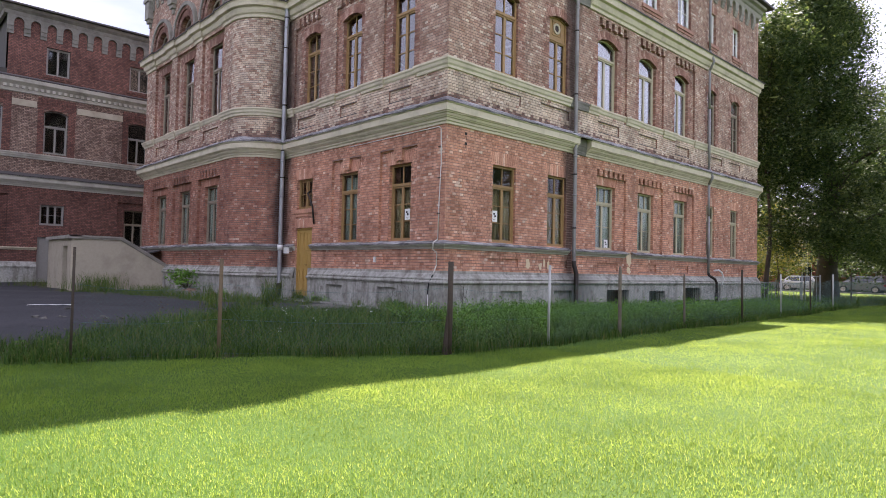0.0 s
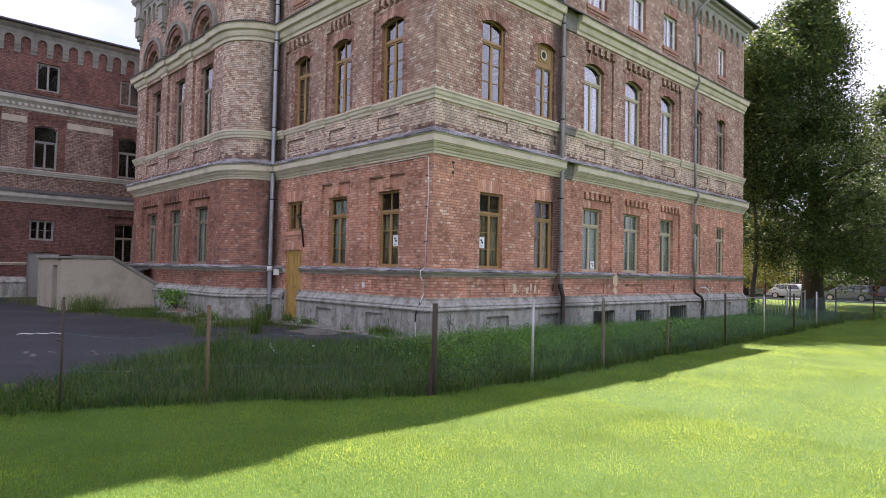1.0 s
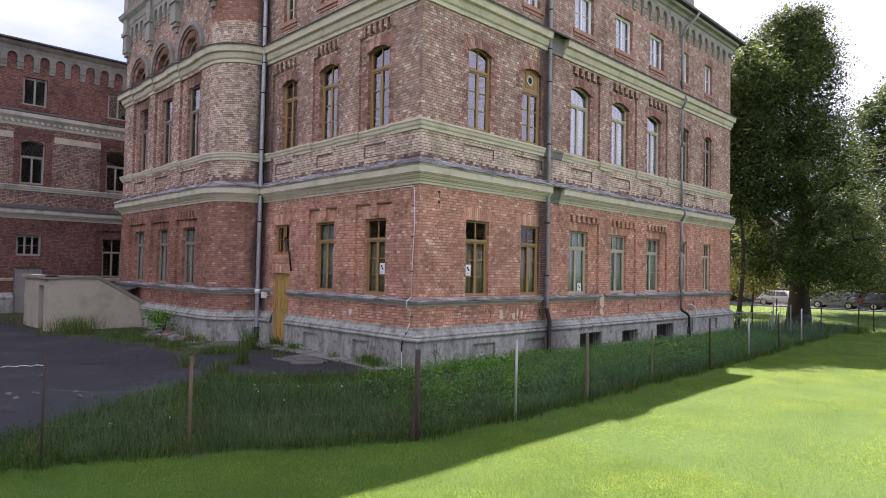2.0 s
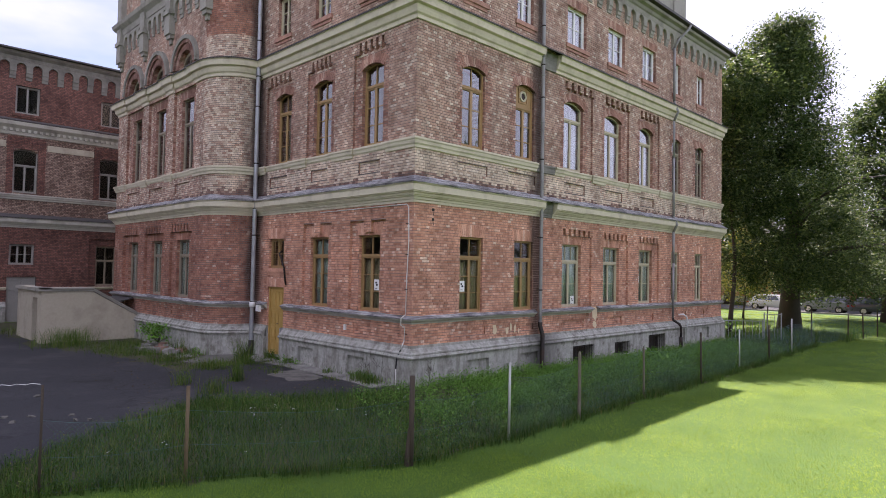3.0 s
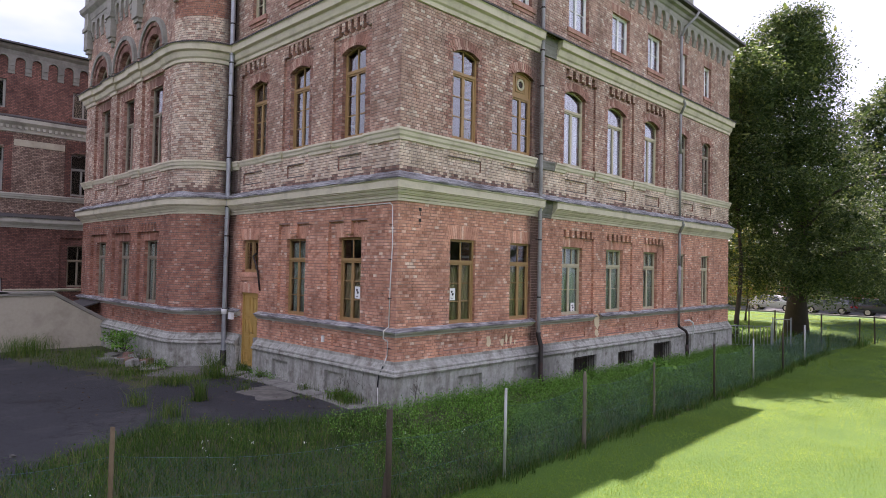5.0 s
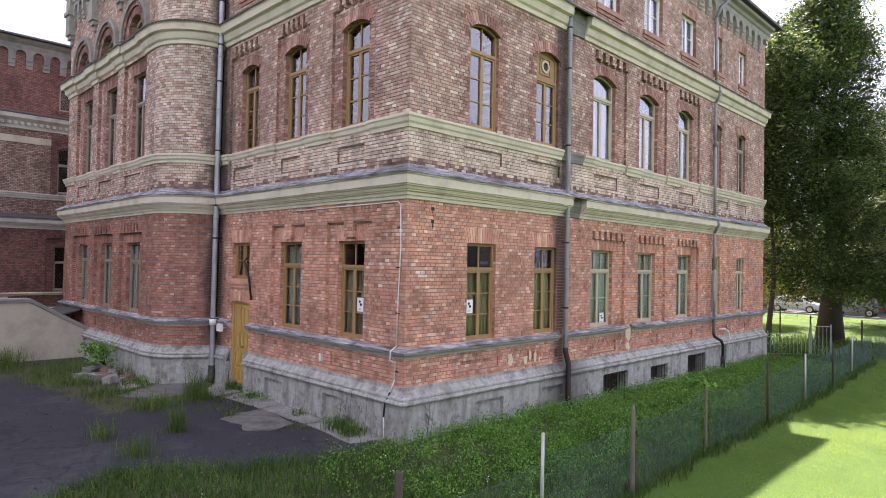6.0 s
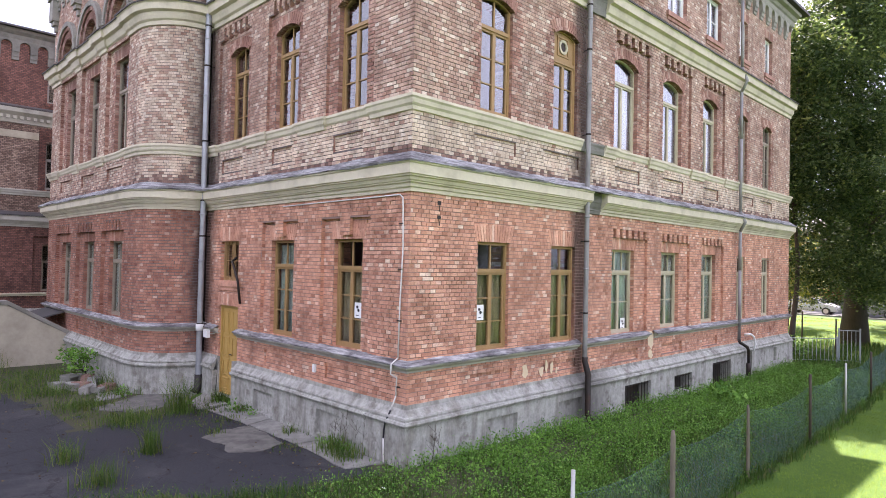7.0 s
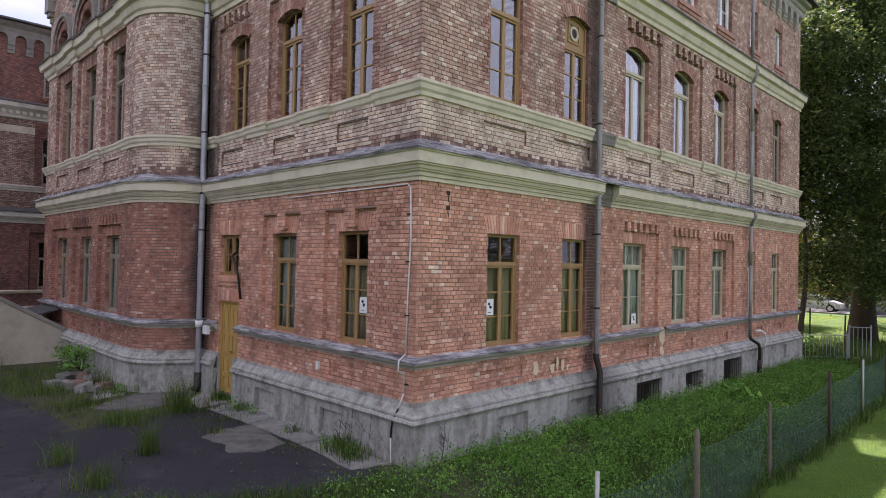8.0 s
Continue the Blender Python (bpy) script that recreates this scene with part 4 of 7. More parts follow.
for i, (a, b) in enumerate(S_GF):
    d = PANEL_D if 2 <= i <= 4 else 0.0
    window(P_SOUTH, a, b, *GF, M_OCHRE if i < 2 else M_CREAM, d=d + (0.11 if d else 0.075), rows=3 if i < 2 else 2, top_bars=1 if i < 2 else 2, label=OCHRE_L if i < 2 else CREAM_L)
    flat_arch(P_SOUTH, a, b, GF[1], d, WALL_S, 0.34 if d == 0 else 0.29)
for i, (a, b) in enumerate(S_UP):
    d = PANEL_D if 2 <= i <= 4 else 0.0
    big = 2 <= i <= 4
    window(P_SOUTH, a, b, *UP, M_OCHRE if i < 2 else M_CREAM if big else M_FADED, d=d + (0.11 if d else 0.075), rise=head_rise(a, b), rows=1 if big else 3, pane=M_GLASS_CLEAR if big else None, top_bars=0 if big else 1, top=0.30 if i == 1 else 0.26, panel_top=i == 1,
           label="arched ochre window with a boarded toplight and vent" if i == 1 else "tall arched window with cream frame and pale curtains" if big else "tall arched casement window with ochre frame")
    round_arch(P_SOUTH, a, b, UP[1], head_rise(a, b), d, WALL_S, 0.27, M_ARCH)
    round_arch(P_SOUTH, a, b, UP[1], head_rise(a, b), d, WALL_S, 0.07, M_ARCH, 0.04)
for a, b in S_TOP:
    window(P_SOUTH, a, b, *TOP, M_WHITE, pane=M_GLASS_CLEAR, d=0.12, top=0, rows=2, label=WHITE_L, sill=M_ARCH)
    flat_arch(P_SOUTH, a, b, TOP[1], 0.0, WALL_S, 0.27, 0.05)
for a, b in flip(W_GF):
    window(P_WEST, a, b, *GF, M_OCHRE, d=TRIM * 0.8 + 0.10, label=OCHRE_L)
    flat_arch(P_WEST, a, b, GF[1], TRIM * 0.8, WALL_W, 0.36)
for a, b in flip(W_UP):
    window(P_WEST, a, b, *UP, M_OCHRE, d=PANEL_D + 0.11, rise=head_rise(a, b), label="tall arched casement window with ochre frame")
    round_arch(P_WEST, a, b, UP[1], head_rise(a, b), PANEL_D, WALL_W, 0.27, M_ARCH)
    round_arch(P_WEST, a, b, UP[1], head_rise(a, b), PANEL_D, WALL_W, 0.07, M_ARCH, 0.04)
for a, b in flip(W_TOP):
    window(P_WEST, a, b, *TOP, M_CREAM, d=0.12, top=0, rows=3, label="small cream-painted casement window of the top storey", sill=M_ARCH)
    flat_arch(P_WEST, a, b, TOP[1], 0.0, WALL_W, 0.27, 0.05)
window(P_WEST, -SMALL[1], -SMALL[0], SMALL[2], SMALL[3], M_OCHRE, d=0.09, top=0, rows=2, label="small barred ochre window above the yellow door", sill=M_RED)
flat_arch(P_WEST, -SMALL[1], -SMALL[0], SMALL[3], 0.0, WALL_W, 0.34)
flat_arch(P_WEST, -DOOR[1], -DOOR[0], DOOR[3], 0.0, WALL_W, 0.28)
for k in range(5):
    u = -SMALL[1] + 0.12 + k * 0.18
    o = part("window_bar", bar(P_WEST, u, u + 0.016, SMALL[2] + 0.03, SMALL[3] - 0.03, 0.055, 0.07), M_OCHRE, WALL_W)
for a, b in flip(B_GF):
    window(P_BAY, a, b, *GF, M_FADED, d=TRIM + 0.11, label=FADED_L, rows=1)
    flat_arch(P_BAY, a, b, GF[1], TRIM, WALL_B, 0.29)
for a, b in flip(B_UP):
    window(P_BAY, a, b, 6.92, 9.60, M_FADED, d=TRIM + 0.11, label=FADED_L, rows=1, top=0.34, top_bars=0)
    flat_arch(P_BAY, a, b, 9.60, TRIM, WALL_B, 0.30)
for c in B_ARCH:
    window(P_BAY, -c - 0.62, -c + 0.62, 10.72, 10.76, M_FADED, d=0.16, rise=0.60, top=0.9, top_bars=1, rows=1, label="half-round window in a deep brick arch")
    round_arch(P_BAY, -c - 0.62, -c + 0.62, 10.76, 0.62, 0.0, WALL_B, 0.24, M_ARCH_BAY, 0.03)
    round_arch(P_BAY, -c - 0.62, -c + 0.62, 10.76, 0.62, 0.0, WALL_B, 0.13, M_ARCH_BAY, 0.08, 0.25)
    round_arch(P_BAY, -c - 0.62, -c + 0.62, 10.76, 0.62, 0.0, WALL_B, 0.15, M_GREY_STONE, 0.13, 0.39)

for i, (a, b) in list(enumerate(S_UP))[2:5]:
    curtain(P_SOUTH, a + 0.05, b - 0.05, UP[0] + 0.05, UP[1] + 0.15, 0.29, M_CURTAIN, "white cloth curtain behind an upper window")
for a, b in S_GF[2:5]:
    curtain(P_SOUTH, a + 0.05, b - 0.05, GF[0] + 0.03, GF[1] - 0.05, 0.29, M_NET, "pale greenish net curtain behind the window")
for a, b in S_TOP[2:5]:
    curtain(P_SOUTH, a + 0.05, b - 0.05, TOP[0] + 0.05, TOP[1] - 0.05, 0.235, M_CURTAIN, "white cloth curtain behind a top-storey window")
M_DRAPE = surface("brown_drape", (0.36, 0.28, 0.17), (0.50, 0.40, 0.25), 0.9, 6, 1.0, 0.3, (0.12, 0.10, 0.06), 0.05)
for P, a, b in [(P_SOUTH, *q) for q in S_GF[:2]] + [(P_SOUTH, *q) for q in S_GF[5:]] + [(P_WEST, *flip(W_GF)[0])]:
    curtain(P, a + 0.03, b - 0.03, GF[0] + 0.03, GF[1] - 0.62, 0.195 if P is P_SOUTH else 0.30, M_DRAPE, "drab brown curtain drawn behind the lower panes")
for a, b in flip(B_GF) + flip(W_GF)[1:]:
    curtain(P_BAY if a < -20 else P_WEST, a + 0.05, b - 0.05, GF[0] + 0.03, GF[1] - 0.1, 0.32, M_NET, "pale greenish net curtain behind the window")

# paper notices behind the panes
M_PAPER = surface("white_paper", (0.74, 0.74, 0.73), (0.82, 0.82, 0.81), 0.8, 10, 2, 0.05, (0.6, 0.6, 0.58), 0.02)
M_INK = surface("black_ink", (0.015, 0.015, 0.02), (0.03, 0.03, 0.035), 0.7, 10, 2, 0.05, (0.02, 0.02, 0.02), 0.02)
for P, u, z, d in ((P_SOUTH, 12.66, 2.98, 0.107), (P_SOUTH, 18.31, 2.46, 0.215), (P_SOUTH, 22.93, 3.22, 0.215), (P_WEST, -13.12, 2.98, 0.22)):
    sheet = part("paper_notice", plate(P, [(u - 0.11, z - 0.15), (u + 0.11, z - 0.15), (u + 0.11, z + 0.15), (u - 0.11, z + 0.15)], d, 0.002), M_PAPER)
    tagged(sheet, "white paper notice with black marks on the window", "notice", "notices in the windows")
    for du, dz, r in ((-0.02, 0.062, 0.032), (0.02, 0.0, 0.034)):
        part("printed_mark", plate(P, [(u + du + r * math.cos(k * 1.047 + r * 40) * (1 + 0.3 * (k % 2)), z + dz + r * math.sin(k * 1.047 + r * 40)) for k in range(6)], d - 0.003, 0.002), M_INK, sheet)
    part("printed_mark", plate(P, [(u - 0.05, z - 0.105), (u + 0.03, z - 0.105), (u + 0.03, z - 0.092), (u - 0.05, z - 0.092)], d - 0.003, 0.002), M_INK, sheet)

# ---- yellow door ----
door = empty("door_1", P_WEST(-18.12, 0.55, 0.1))
tagged(door, "yellow-painted double wooden door with raised panels", "door", kind="structure")
d_off = Matrix.Translation(door.location).inverted()


def door_part(name, bf, m, parent=None, lab=""):
    o = part(name, bf, m, parent or door, lab)
    if parent is None:
        o.matrix_parent_inverse = d_off
    return o


bf = Buf()
ring_on(bf, P_WEST, outline(-DOOR[1], -DOOR[0], DOOR[2], DOOR[3], 0), outline(-DOOR[1] + 0.05, -DOOR[0] - 0.05, DOOR[2] + 0.02, DOOR[3] - 0.05, 0), 0.05, 0.16)
door_part("door_frame", bf, M_YELLOW)
for a, b in ((-DOOR[1] + 0.05, -18.125), (-18.115, -DOOR[0] - 0.05)):
    leaf = door_part("door_leaf", bar(P_WEST, a, b, DOOR[2] + 0.02, DOOR[3] - 0.05, 0.09, 0.13), M_YELLOW)
    zs = [DOOR[2] + 0.08, 0.98, 1.45, 2.0, DOOR[3] - 0.10]
    for k, (z0, z1) in enumerate(zip(zs, zs[1:])):
        bf = Buf()
        u0, u1 = a + 0.07, b - 0.07
        ring_on(bf, P_WEST, outline(u0, u1, z0 + 0.03, z1 - 0.03, 0), outline(u0 + 0.03, u1 - 0.03, z0 + 0.06, z1 - 0.06, 0), 0.068, 0.09)
        hexa_on(bf, P_WEST, u0 + 0.07, u1 - 0.07, z0 + 0.10, z1 - 0.10, 0.072, 0.09)
        part("door_panel", bf, M_YELLOW, leaf)
hd = Buf()
hd.tube([P_WEST(-18.07, 1.55, 0.085), P_WEST(-18.07, 1.55, 0.04), P_WEST(-17.97, 1.55, 0.04)], 0.011, 6)
door_part("door_handle", hd, M_IRON, lab="dark iron handle")

# ---- blind wall between door and plinth ----
jam = Buf()
jam.box(CX + 0.0, CX + 0.5, 18.62, 19.50, -0.3, 1.46)
jam.box(CX - OUT + 0.004, CX + 0.5, 17.585, 17.62, -0.3, 1.46)
jam.box(CX + 0.16, CX + 0.6, 17.6, 18.64, -0.3, 0.555)
tagged(part("door_jamb", jam, M_PLINTH), "pale cement jambs and threshold of the yellow door", "jamb", kind="structure")

# ---- basement grilles ----
for a, b, z0, z1 in ((17.88, 19.22, 0.25, 0.95), (20.62, 21.75, 0.42, 0.90), (23.22, 24.65, 0.15, 1.0)):
    gr = empty("basement_grille", (a, CY - OUT, z0))
    tagged(gr, "rusty iron bars over a dark basement opening", "grille", "basement grilles")
    gi = Matrix.Translation(gr.location).inverted()
    P = south(CY - OUT)
    n = 9 if b - a > 1.2 else 6
    for k in range(n):
        u = a + (b - a) * (k + 0.5) / n
        bf = Buf()
        bf.tube([P(u, z0, 0.06), P(u, z1, 0.06)], 0.011, 6)
        part("grille_bar", bf, M_IRON, gr).matrix_parent_inverse = gi
    for z in (z0 + 0.08, z1 - 0.06):
        part("grille_rail", bar(P, a, b, z - 0.012, z + 0.012, 0.05, 0.075), M_IRON, gr).matrix_parent_inverse = gi
    # Near-black sheet stands in for the unlit cellar behind the bars.
    part("cellar_dark", bar(P, a, b, z0, z1, 0.35, 0.40), M_IRON, gr, "dark sheet standing in for the unlit cellar").matrix_parent_inverse = gi

# ---- downpipes ----


def downpipe(x, y, z_top, z_bot, radius, wall_dir, label, foot=True, head=None, metal=None):
    root = empty("downpipe", (x, y, z_bot))
    tagged(root, label, "downpipe", "downpipes on the walls")
    inv = Matrix.Translation(root.location).inverted()

    def add(name, bf, m, lab=""):
        part(name, bf, m, root, lab, True).matrix_parent_inverse = inv

    lower = z_bot + 1.45 if foot else z_bot
    seams = [lower, 3.9, 5.1, 5.75, 8.2, 9.7, 10.3, 12.2, z_top]
    seams = [z for z in seams if z <= z_top]
    for a, b in zip(seams, seams[1:]):
        bf = Buf()
        bf.tube([(x, y, a), (x, y, b - 0.05), (x, y, b)], [radius, radius, radius * 1.04], 14, caps=False)
        add("pipe_length", bf, metal or M_PIPE)
        bf = Buf()
        bf.tube([(x, y, b - 0.06), (x, y, b - 0.01)], radius * 1.16, 14)
        add("pipe_collar", bf, metal or M_PIPE)
        bf = Buf()
        zc = (a + b) / 2
        bf.tube([(x, y, zc), (x - wall_dir[0] * 0.28, y - wall_dir[1] * 0.28, zc)], 0.012, 6)
        bf.tube([(x, y, zc - 0.02), (x, y, zc + 0.02)], radius * 1.12, 14)
        add("pipe_bracket", bf, M_IRON)
    if foot:
        bf = Buf()
        fx, fy_ = x + wall_dir[0] * 0.10, y + wall_dir[1] * 0.10
        bf.tube([(x, y, lower + 0.04), (x, y, lower - 0.06), (fx, fy_, lower - 0.36), (fx, fy_, z_bot + 0.22), (fx + wall_dir[0] * 0.1, fy_ + wall_dir[1] * 0.1, z_bot + 0.0)], [radius * 1.3, radius * 1.2, radius * 1.25, radius * 1.25, radius * 1.5], 14)
        add("pipe_foot", bf, M_IRON, "dark cast-iron foot of the pipe")
    return root


downpipe(16.0, CY - 0.15, 14.0, 0.36, 0.056, (0, -1), "tall stained grey metal downpipe with a dark cast-iron foot", metal=M_PIPE_OLD)
west_pipe = downpipe(CX - 0.20, 19.30, 14.0, 0.55, 0.075, (-1, 0), "tall grey metal downpipe beside the rounded bay corner", foot=False)
bf = Buf()
bf.tube([(CX - 0.20, 19.30, 0.92), (CX - 0.20, 19.30, 0.58), (CX - 0.30, 19.28, 0.46)], [0.092, 0.092, 0.11], 14)
part("pipe_foot", bf, M_IRON, west_pipe, "black foot of the pipe", True).matrix_parent_inverse = Matrix.Translation(west_pipe.location).inverted()
bf = Buf()
bf.tube([(CX - 0.20, 19.30, 2.05), (CX - 0.20, 19.30, 2.22)], 0.10, 14)
part("pipe_clamp", bf, M_WHITE, west_pipe, "pale clamp", True).matrix_parent_inverse = Matrix.Translation(west_pipe.location).inverted()

east_pipe = empty("downpipe", (25.32, CY - 0.16, 0.5))
tagged(east_pipe, "thin grey downpipe that bends out over the plinth", "downpipe", "downpipes on the walls")
inv = Matrix.Translation(east_pipe.location).inverted()
y = CY - 0.14
for z0, z1 in ((1.55, 3.9), (3.9, 5.2), (5.8, 8.3), (8.3, 9.95), (10.7, 13.0)):
    bf = Buf()
    bf.tube([(25.32, y, z0), (25.32, y, z1)], 0.05, 12)
    part("pipe_length", bf, M_PIPE_OLD, east_pipe, smooth=True).matrix_parent_inverse = inv
for pts, nm in (([(25.32, y, 13.0), (25.5, y - 0.1, 13.4), (25.9, y - 0.32, 13.85), (26.0, y - 0.4, 14.08)], "pipe_swan_neck"), ([(25.32, y, 1.6), (25.32, y - 0.03, 1.5), (25.6, y - 0.16, 1.34), (25.7, y - 0.18, 1.2), (25.7, y - 0.18, 0.75)], "pipe_elbow"),
                ([(25.32, y, 5.2), (25.32, y - 0.16, 5.5), (25.32, y, 5.85)], "pipe_offset"), ([(25.32, y, 9.9), (25.32, y - 0.18, 10.25), (25.32, y, 10.72)], "pipe_offset")):
    bf = Buf()
    bf.tube(pts, 0.052, 12)
    part(nm, bf, M_IRON if nm == "pipe_elbow" else M_PIPE_OLD, east_pipe, smooth=True).matrix_parent_inverse = inv
bf = Buf()
bf.tube([(25.7, y - 0.18, 0.80), (25.7, y - 0.18, 0.38)], 0.075, 12)
part("pipe_foot", bf, M_IRON, east_pipe, "black plastic foot", True).matrix_parent_inverse = inv

# pale hose and box beside the east pipe
hose = Buf()
hose.tube([(26.55, CY - 0.15, 1.05), (26.6, CY - 0.22, 1.35), (26.45, CY - 0.22, 1.62), (26.2, CY - 0.2, 1.72), (26.05, CY - 0.05, 1.70)], 0.035, 8)
tagged(part("vent_hose", hose, M_WHITE, smooth=True), "pale bent vent pipe coming out of the plinth", "pipe")
tagged(part("meter_box", bar(P_SOUTH, 26.35, 26.85, 0.55, 1.12, -0.20, -0.131), M_PLINTH), "grey meter box on the plinth", "box")

# ---- cables and small things on the walls ----
M_CABLE = surface("white_conduit", (0.62, 0.60, 0.57), (0.74, 0.72, 0.69), 0.6, 20, 3, 0.2, (0.4, 0.38, 0.35), 0.05)
conduit = empty("conduit", (CX - 0.02, 11.62, 5.1))
tagged(conduit, "white electric conduit running down the corner", "conduit")
inv = Matrix.Translation(conduit.location).inverted()
x = CX - 0.018
for pts, m in (([(x, 15.6, 5.10), (x, 13.5, 5.11), (x, 11.66, 5.12), (x, 11.58, 5.06), (x, 11.55, 4.2), (x, 11.60, 3.2), (x, 11.62, 2.26)], M_CABLE),
               ([(x, 11.62, 2.26), (x - 0.15, 11.62, 2.17), (x - 0.16, 11.62, 2.0), (x - 0.01, 11.63, 1.92), (x - 0.01, 11.64, 1.60)], M_CABLE),
               ([(x - 0.01, 11.64, 1.60), (x - 0.09, 11.68, 1.36)], M_CABLE), ([(x - 0.09, 11.68, 1.36), (x - 0.16, 11.74, 1.14), (x - 0.13, 11.80, 1.02), (x - 0.14, 11.80, 0.86)], M_INK), ([(x - 0.14, 11.80, 0.86), (x - 0.14, 11.78, 0.35)], M_CABLE)):
    bf = Buf()
    bf.tube(pts, 0.014 if m is M_CABLE else 0.016, 6)
    part("cable", bf, m, conduit, smooth=True).matrix_parent_inverse = inv
for z in (2.9, 3.8, 4.6, 1.75):
    part("cable_clip", bar(P_WEST, -11.66, -11.56, z, z + 0.02, -0.036, 0.0), M_IRON, conduit).matrix_parent_inverse = inv
tagged(part("junction_box", bar(P_WEST, -14.25, -14.17, 1.66, 1.82, -0.05, 0.0), M_WHITE), "small white junction box on the brick", "box")
hook = Buf()
hook.tube([P_WEST(-17.9, 3.95, 0.06), P_WEST(-17.75, 3.86, -0.12), P_WEST(-17.52, 3.66, -0.16), P_WEST(-17.44, 3.40, -0.12), P_WEST(-17.43, 2.85, -0.05)], 0.028, 8)
tagged(part("iron_bracket", hook, M_IRON, smooth=True), "dark bent iron pipe beside the small window", "bracket")
lamp = empty("flood_lamp", (CX - 0.18, 18.85, 2.0))
tagged(lamp, "small white flood lamp by the downpipe, unlit", "lamp")
inv = Matrix.Translation(lamp.location).inverted()
part("lamp_housing", bar(west(CX - 0.2), -18.95, -18.72, 1.92, 2.12, -0.06, 0.02), M_WHITE, lamp).matrix_parent_inverse = inv
bf = Buf()
bf.tube([(CX - 0.18, 18.84, 2.0), (CX, 18.84, 2.0)], 0.015, 6)
part("lamp_arm", bf, M_WHITE, lamp).matrix_parent_inverse = inv
for z in (4.72, 4.98):
    bf = Buf()
    hexa_on(bf, P_SOUTH, 11.35, 11.43, z, z + 0.07, -0.01, 0.0)
    bf.tube([P_SOUTH(11.39, z, 0), P_SOUTH(11.39, z - 0.12, -0.02)], 0.008, 5)
    tagged(part("wall_anchor", bf, M_IRON), "rusty iron anchor set in the brick", "anchor", "wall anchors")
rnd = random.Random(11)
M_PALE = surface("bare_plaster_patch", (0.60, 0.48, 0.31), (0.72, 0.60, 0.42), 0.95, 20, 3, 0.2, (0.45, 0.34, 0.24), 0.4)
for u, z, w, h in ((19.40, 2.0, 0.20, 0.26), (19.42, 1.62, 0.13, 0.14), (13.98, 1.72, 0.11, 0.17), (14.55, 1.66, 0.09, 0.13), (14.72, 1.74, 0.05, 0.16), (14.92, 1.70, 0.06, 0.13), (15.1, 1.62, 0.05, 0.08)):
    pts = [(u + w * math.cos(k * 0.628) * rnd.uniform(0.6, 1.2), z + h * math.sin(k * 0.628) * rnd.uniform(0.6, 1.15)) for k in range(10)]
    part("plaster_patch", plate(P_SOUTH, pts, -0.007, 0.005), M_PALE, WALL_S)

# ---- top of the bay: colonnettes, corbels, string course ----
for y0, y1, zb in ((20.50, 20.98, 12.1), (23.65, 24.15, 12.0), (26.35, 26.80, 11.95), (29.15, 29.62, 12.1)):
    bf = Buf()
    hexa_on(bf, P_BAY, -y1, -y0, zb + 0.25, 15.5, -0.22, 0.05)
    hexa_on(bf, P_BAY, -y1 + 0.06, -y0 - 0.06, zb + 0.1, zb + 0.25, -0.16, 0.05)
    hexa_on(bf, P_BAY, -y1 + 0.14, -y0 - 0.14, zb - 0.1, zb + 0.1, -0.08, 0.05)
    hexa_on(bf, P_BAY, -y1 - 0.06, -y0 + 0.06, zb + 1.0, zb + 1.16, -0.28, 0.05)
    tagged(part("colonnette", bf, M_GREY_STONE), "grey stone colonnette on a stepped corbel", "colonnette", "colonnettes of the bay")
bf = Buf()
bf.tube([(CX - 0.42, 19.75, 12.0), (CX - 0.42, 19.75, 12.25), (CX - 0.42, 19.75, 12.3), (CX - 0.42, 19.75, 15.5)], [0.06, 0.13, 0.19, 0.19], 12)
tagged(part("colonnette", bf, M_GREY_STONE), "grey stone colonnette beside the downpipe", "colonnette", "colonnettes of the bay")
corbel_table(P_BAY, -29.1, -26.85, 4, 13.55, 0.85, "corbel_table_bay", "grey arched corbel table on the bay", 0.10)
corbel_table(P_BAY, -26.3, -24.2, 4, 13.55, 0.85, "corbel_table_bay", "grey arched corbel table on the bay", 0.10)
corbel_table(P_BAY, -23.6, -21.0, 4, 13.55, 0.85, "corbel_table_bay", "grey arched corbel table on the bay", 0.10)
bf = Buf()
sweep(bf, [(BAY_X, 21.0), (BAY_X, BAY_END + 0.05), (CX + 1, BAY_END + 0.05)], [(0, 13.55), (0.12, 13.56), (0.16, 13.8), (0.30, 13.95), (0.34, 14.1), (0, 14.2)])
tagged(part("string_course_bay", bf, M_GREY_STONE), "grey moulded string course near the top of the bay", "trim", kind="structure")

# ---- the wing across the yard ----
WY = 37.0


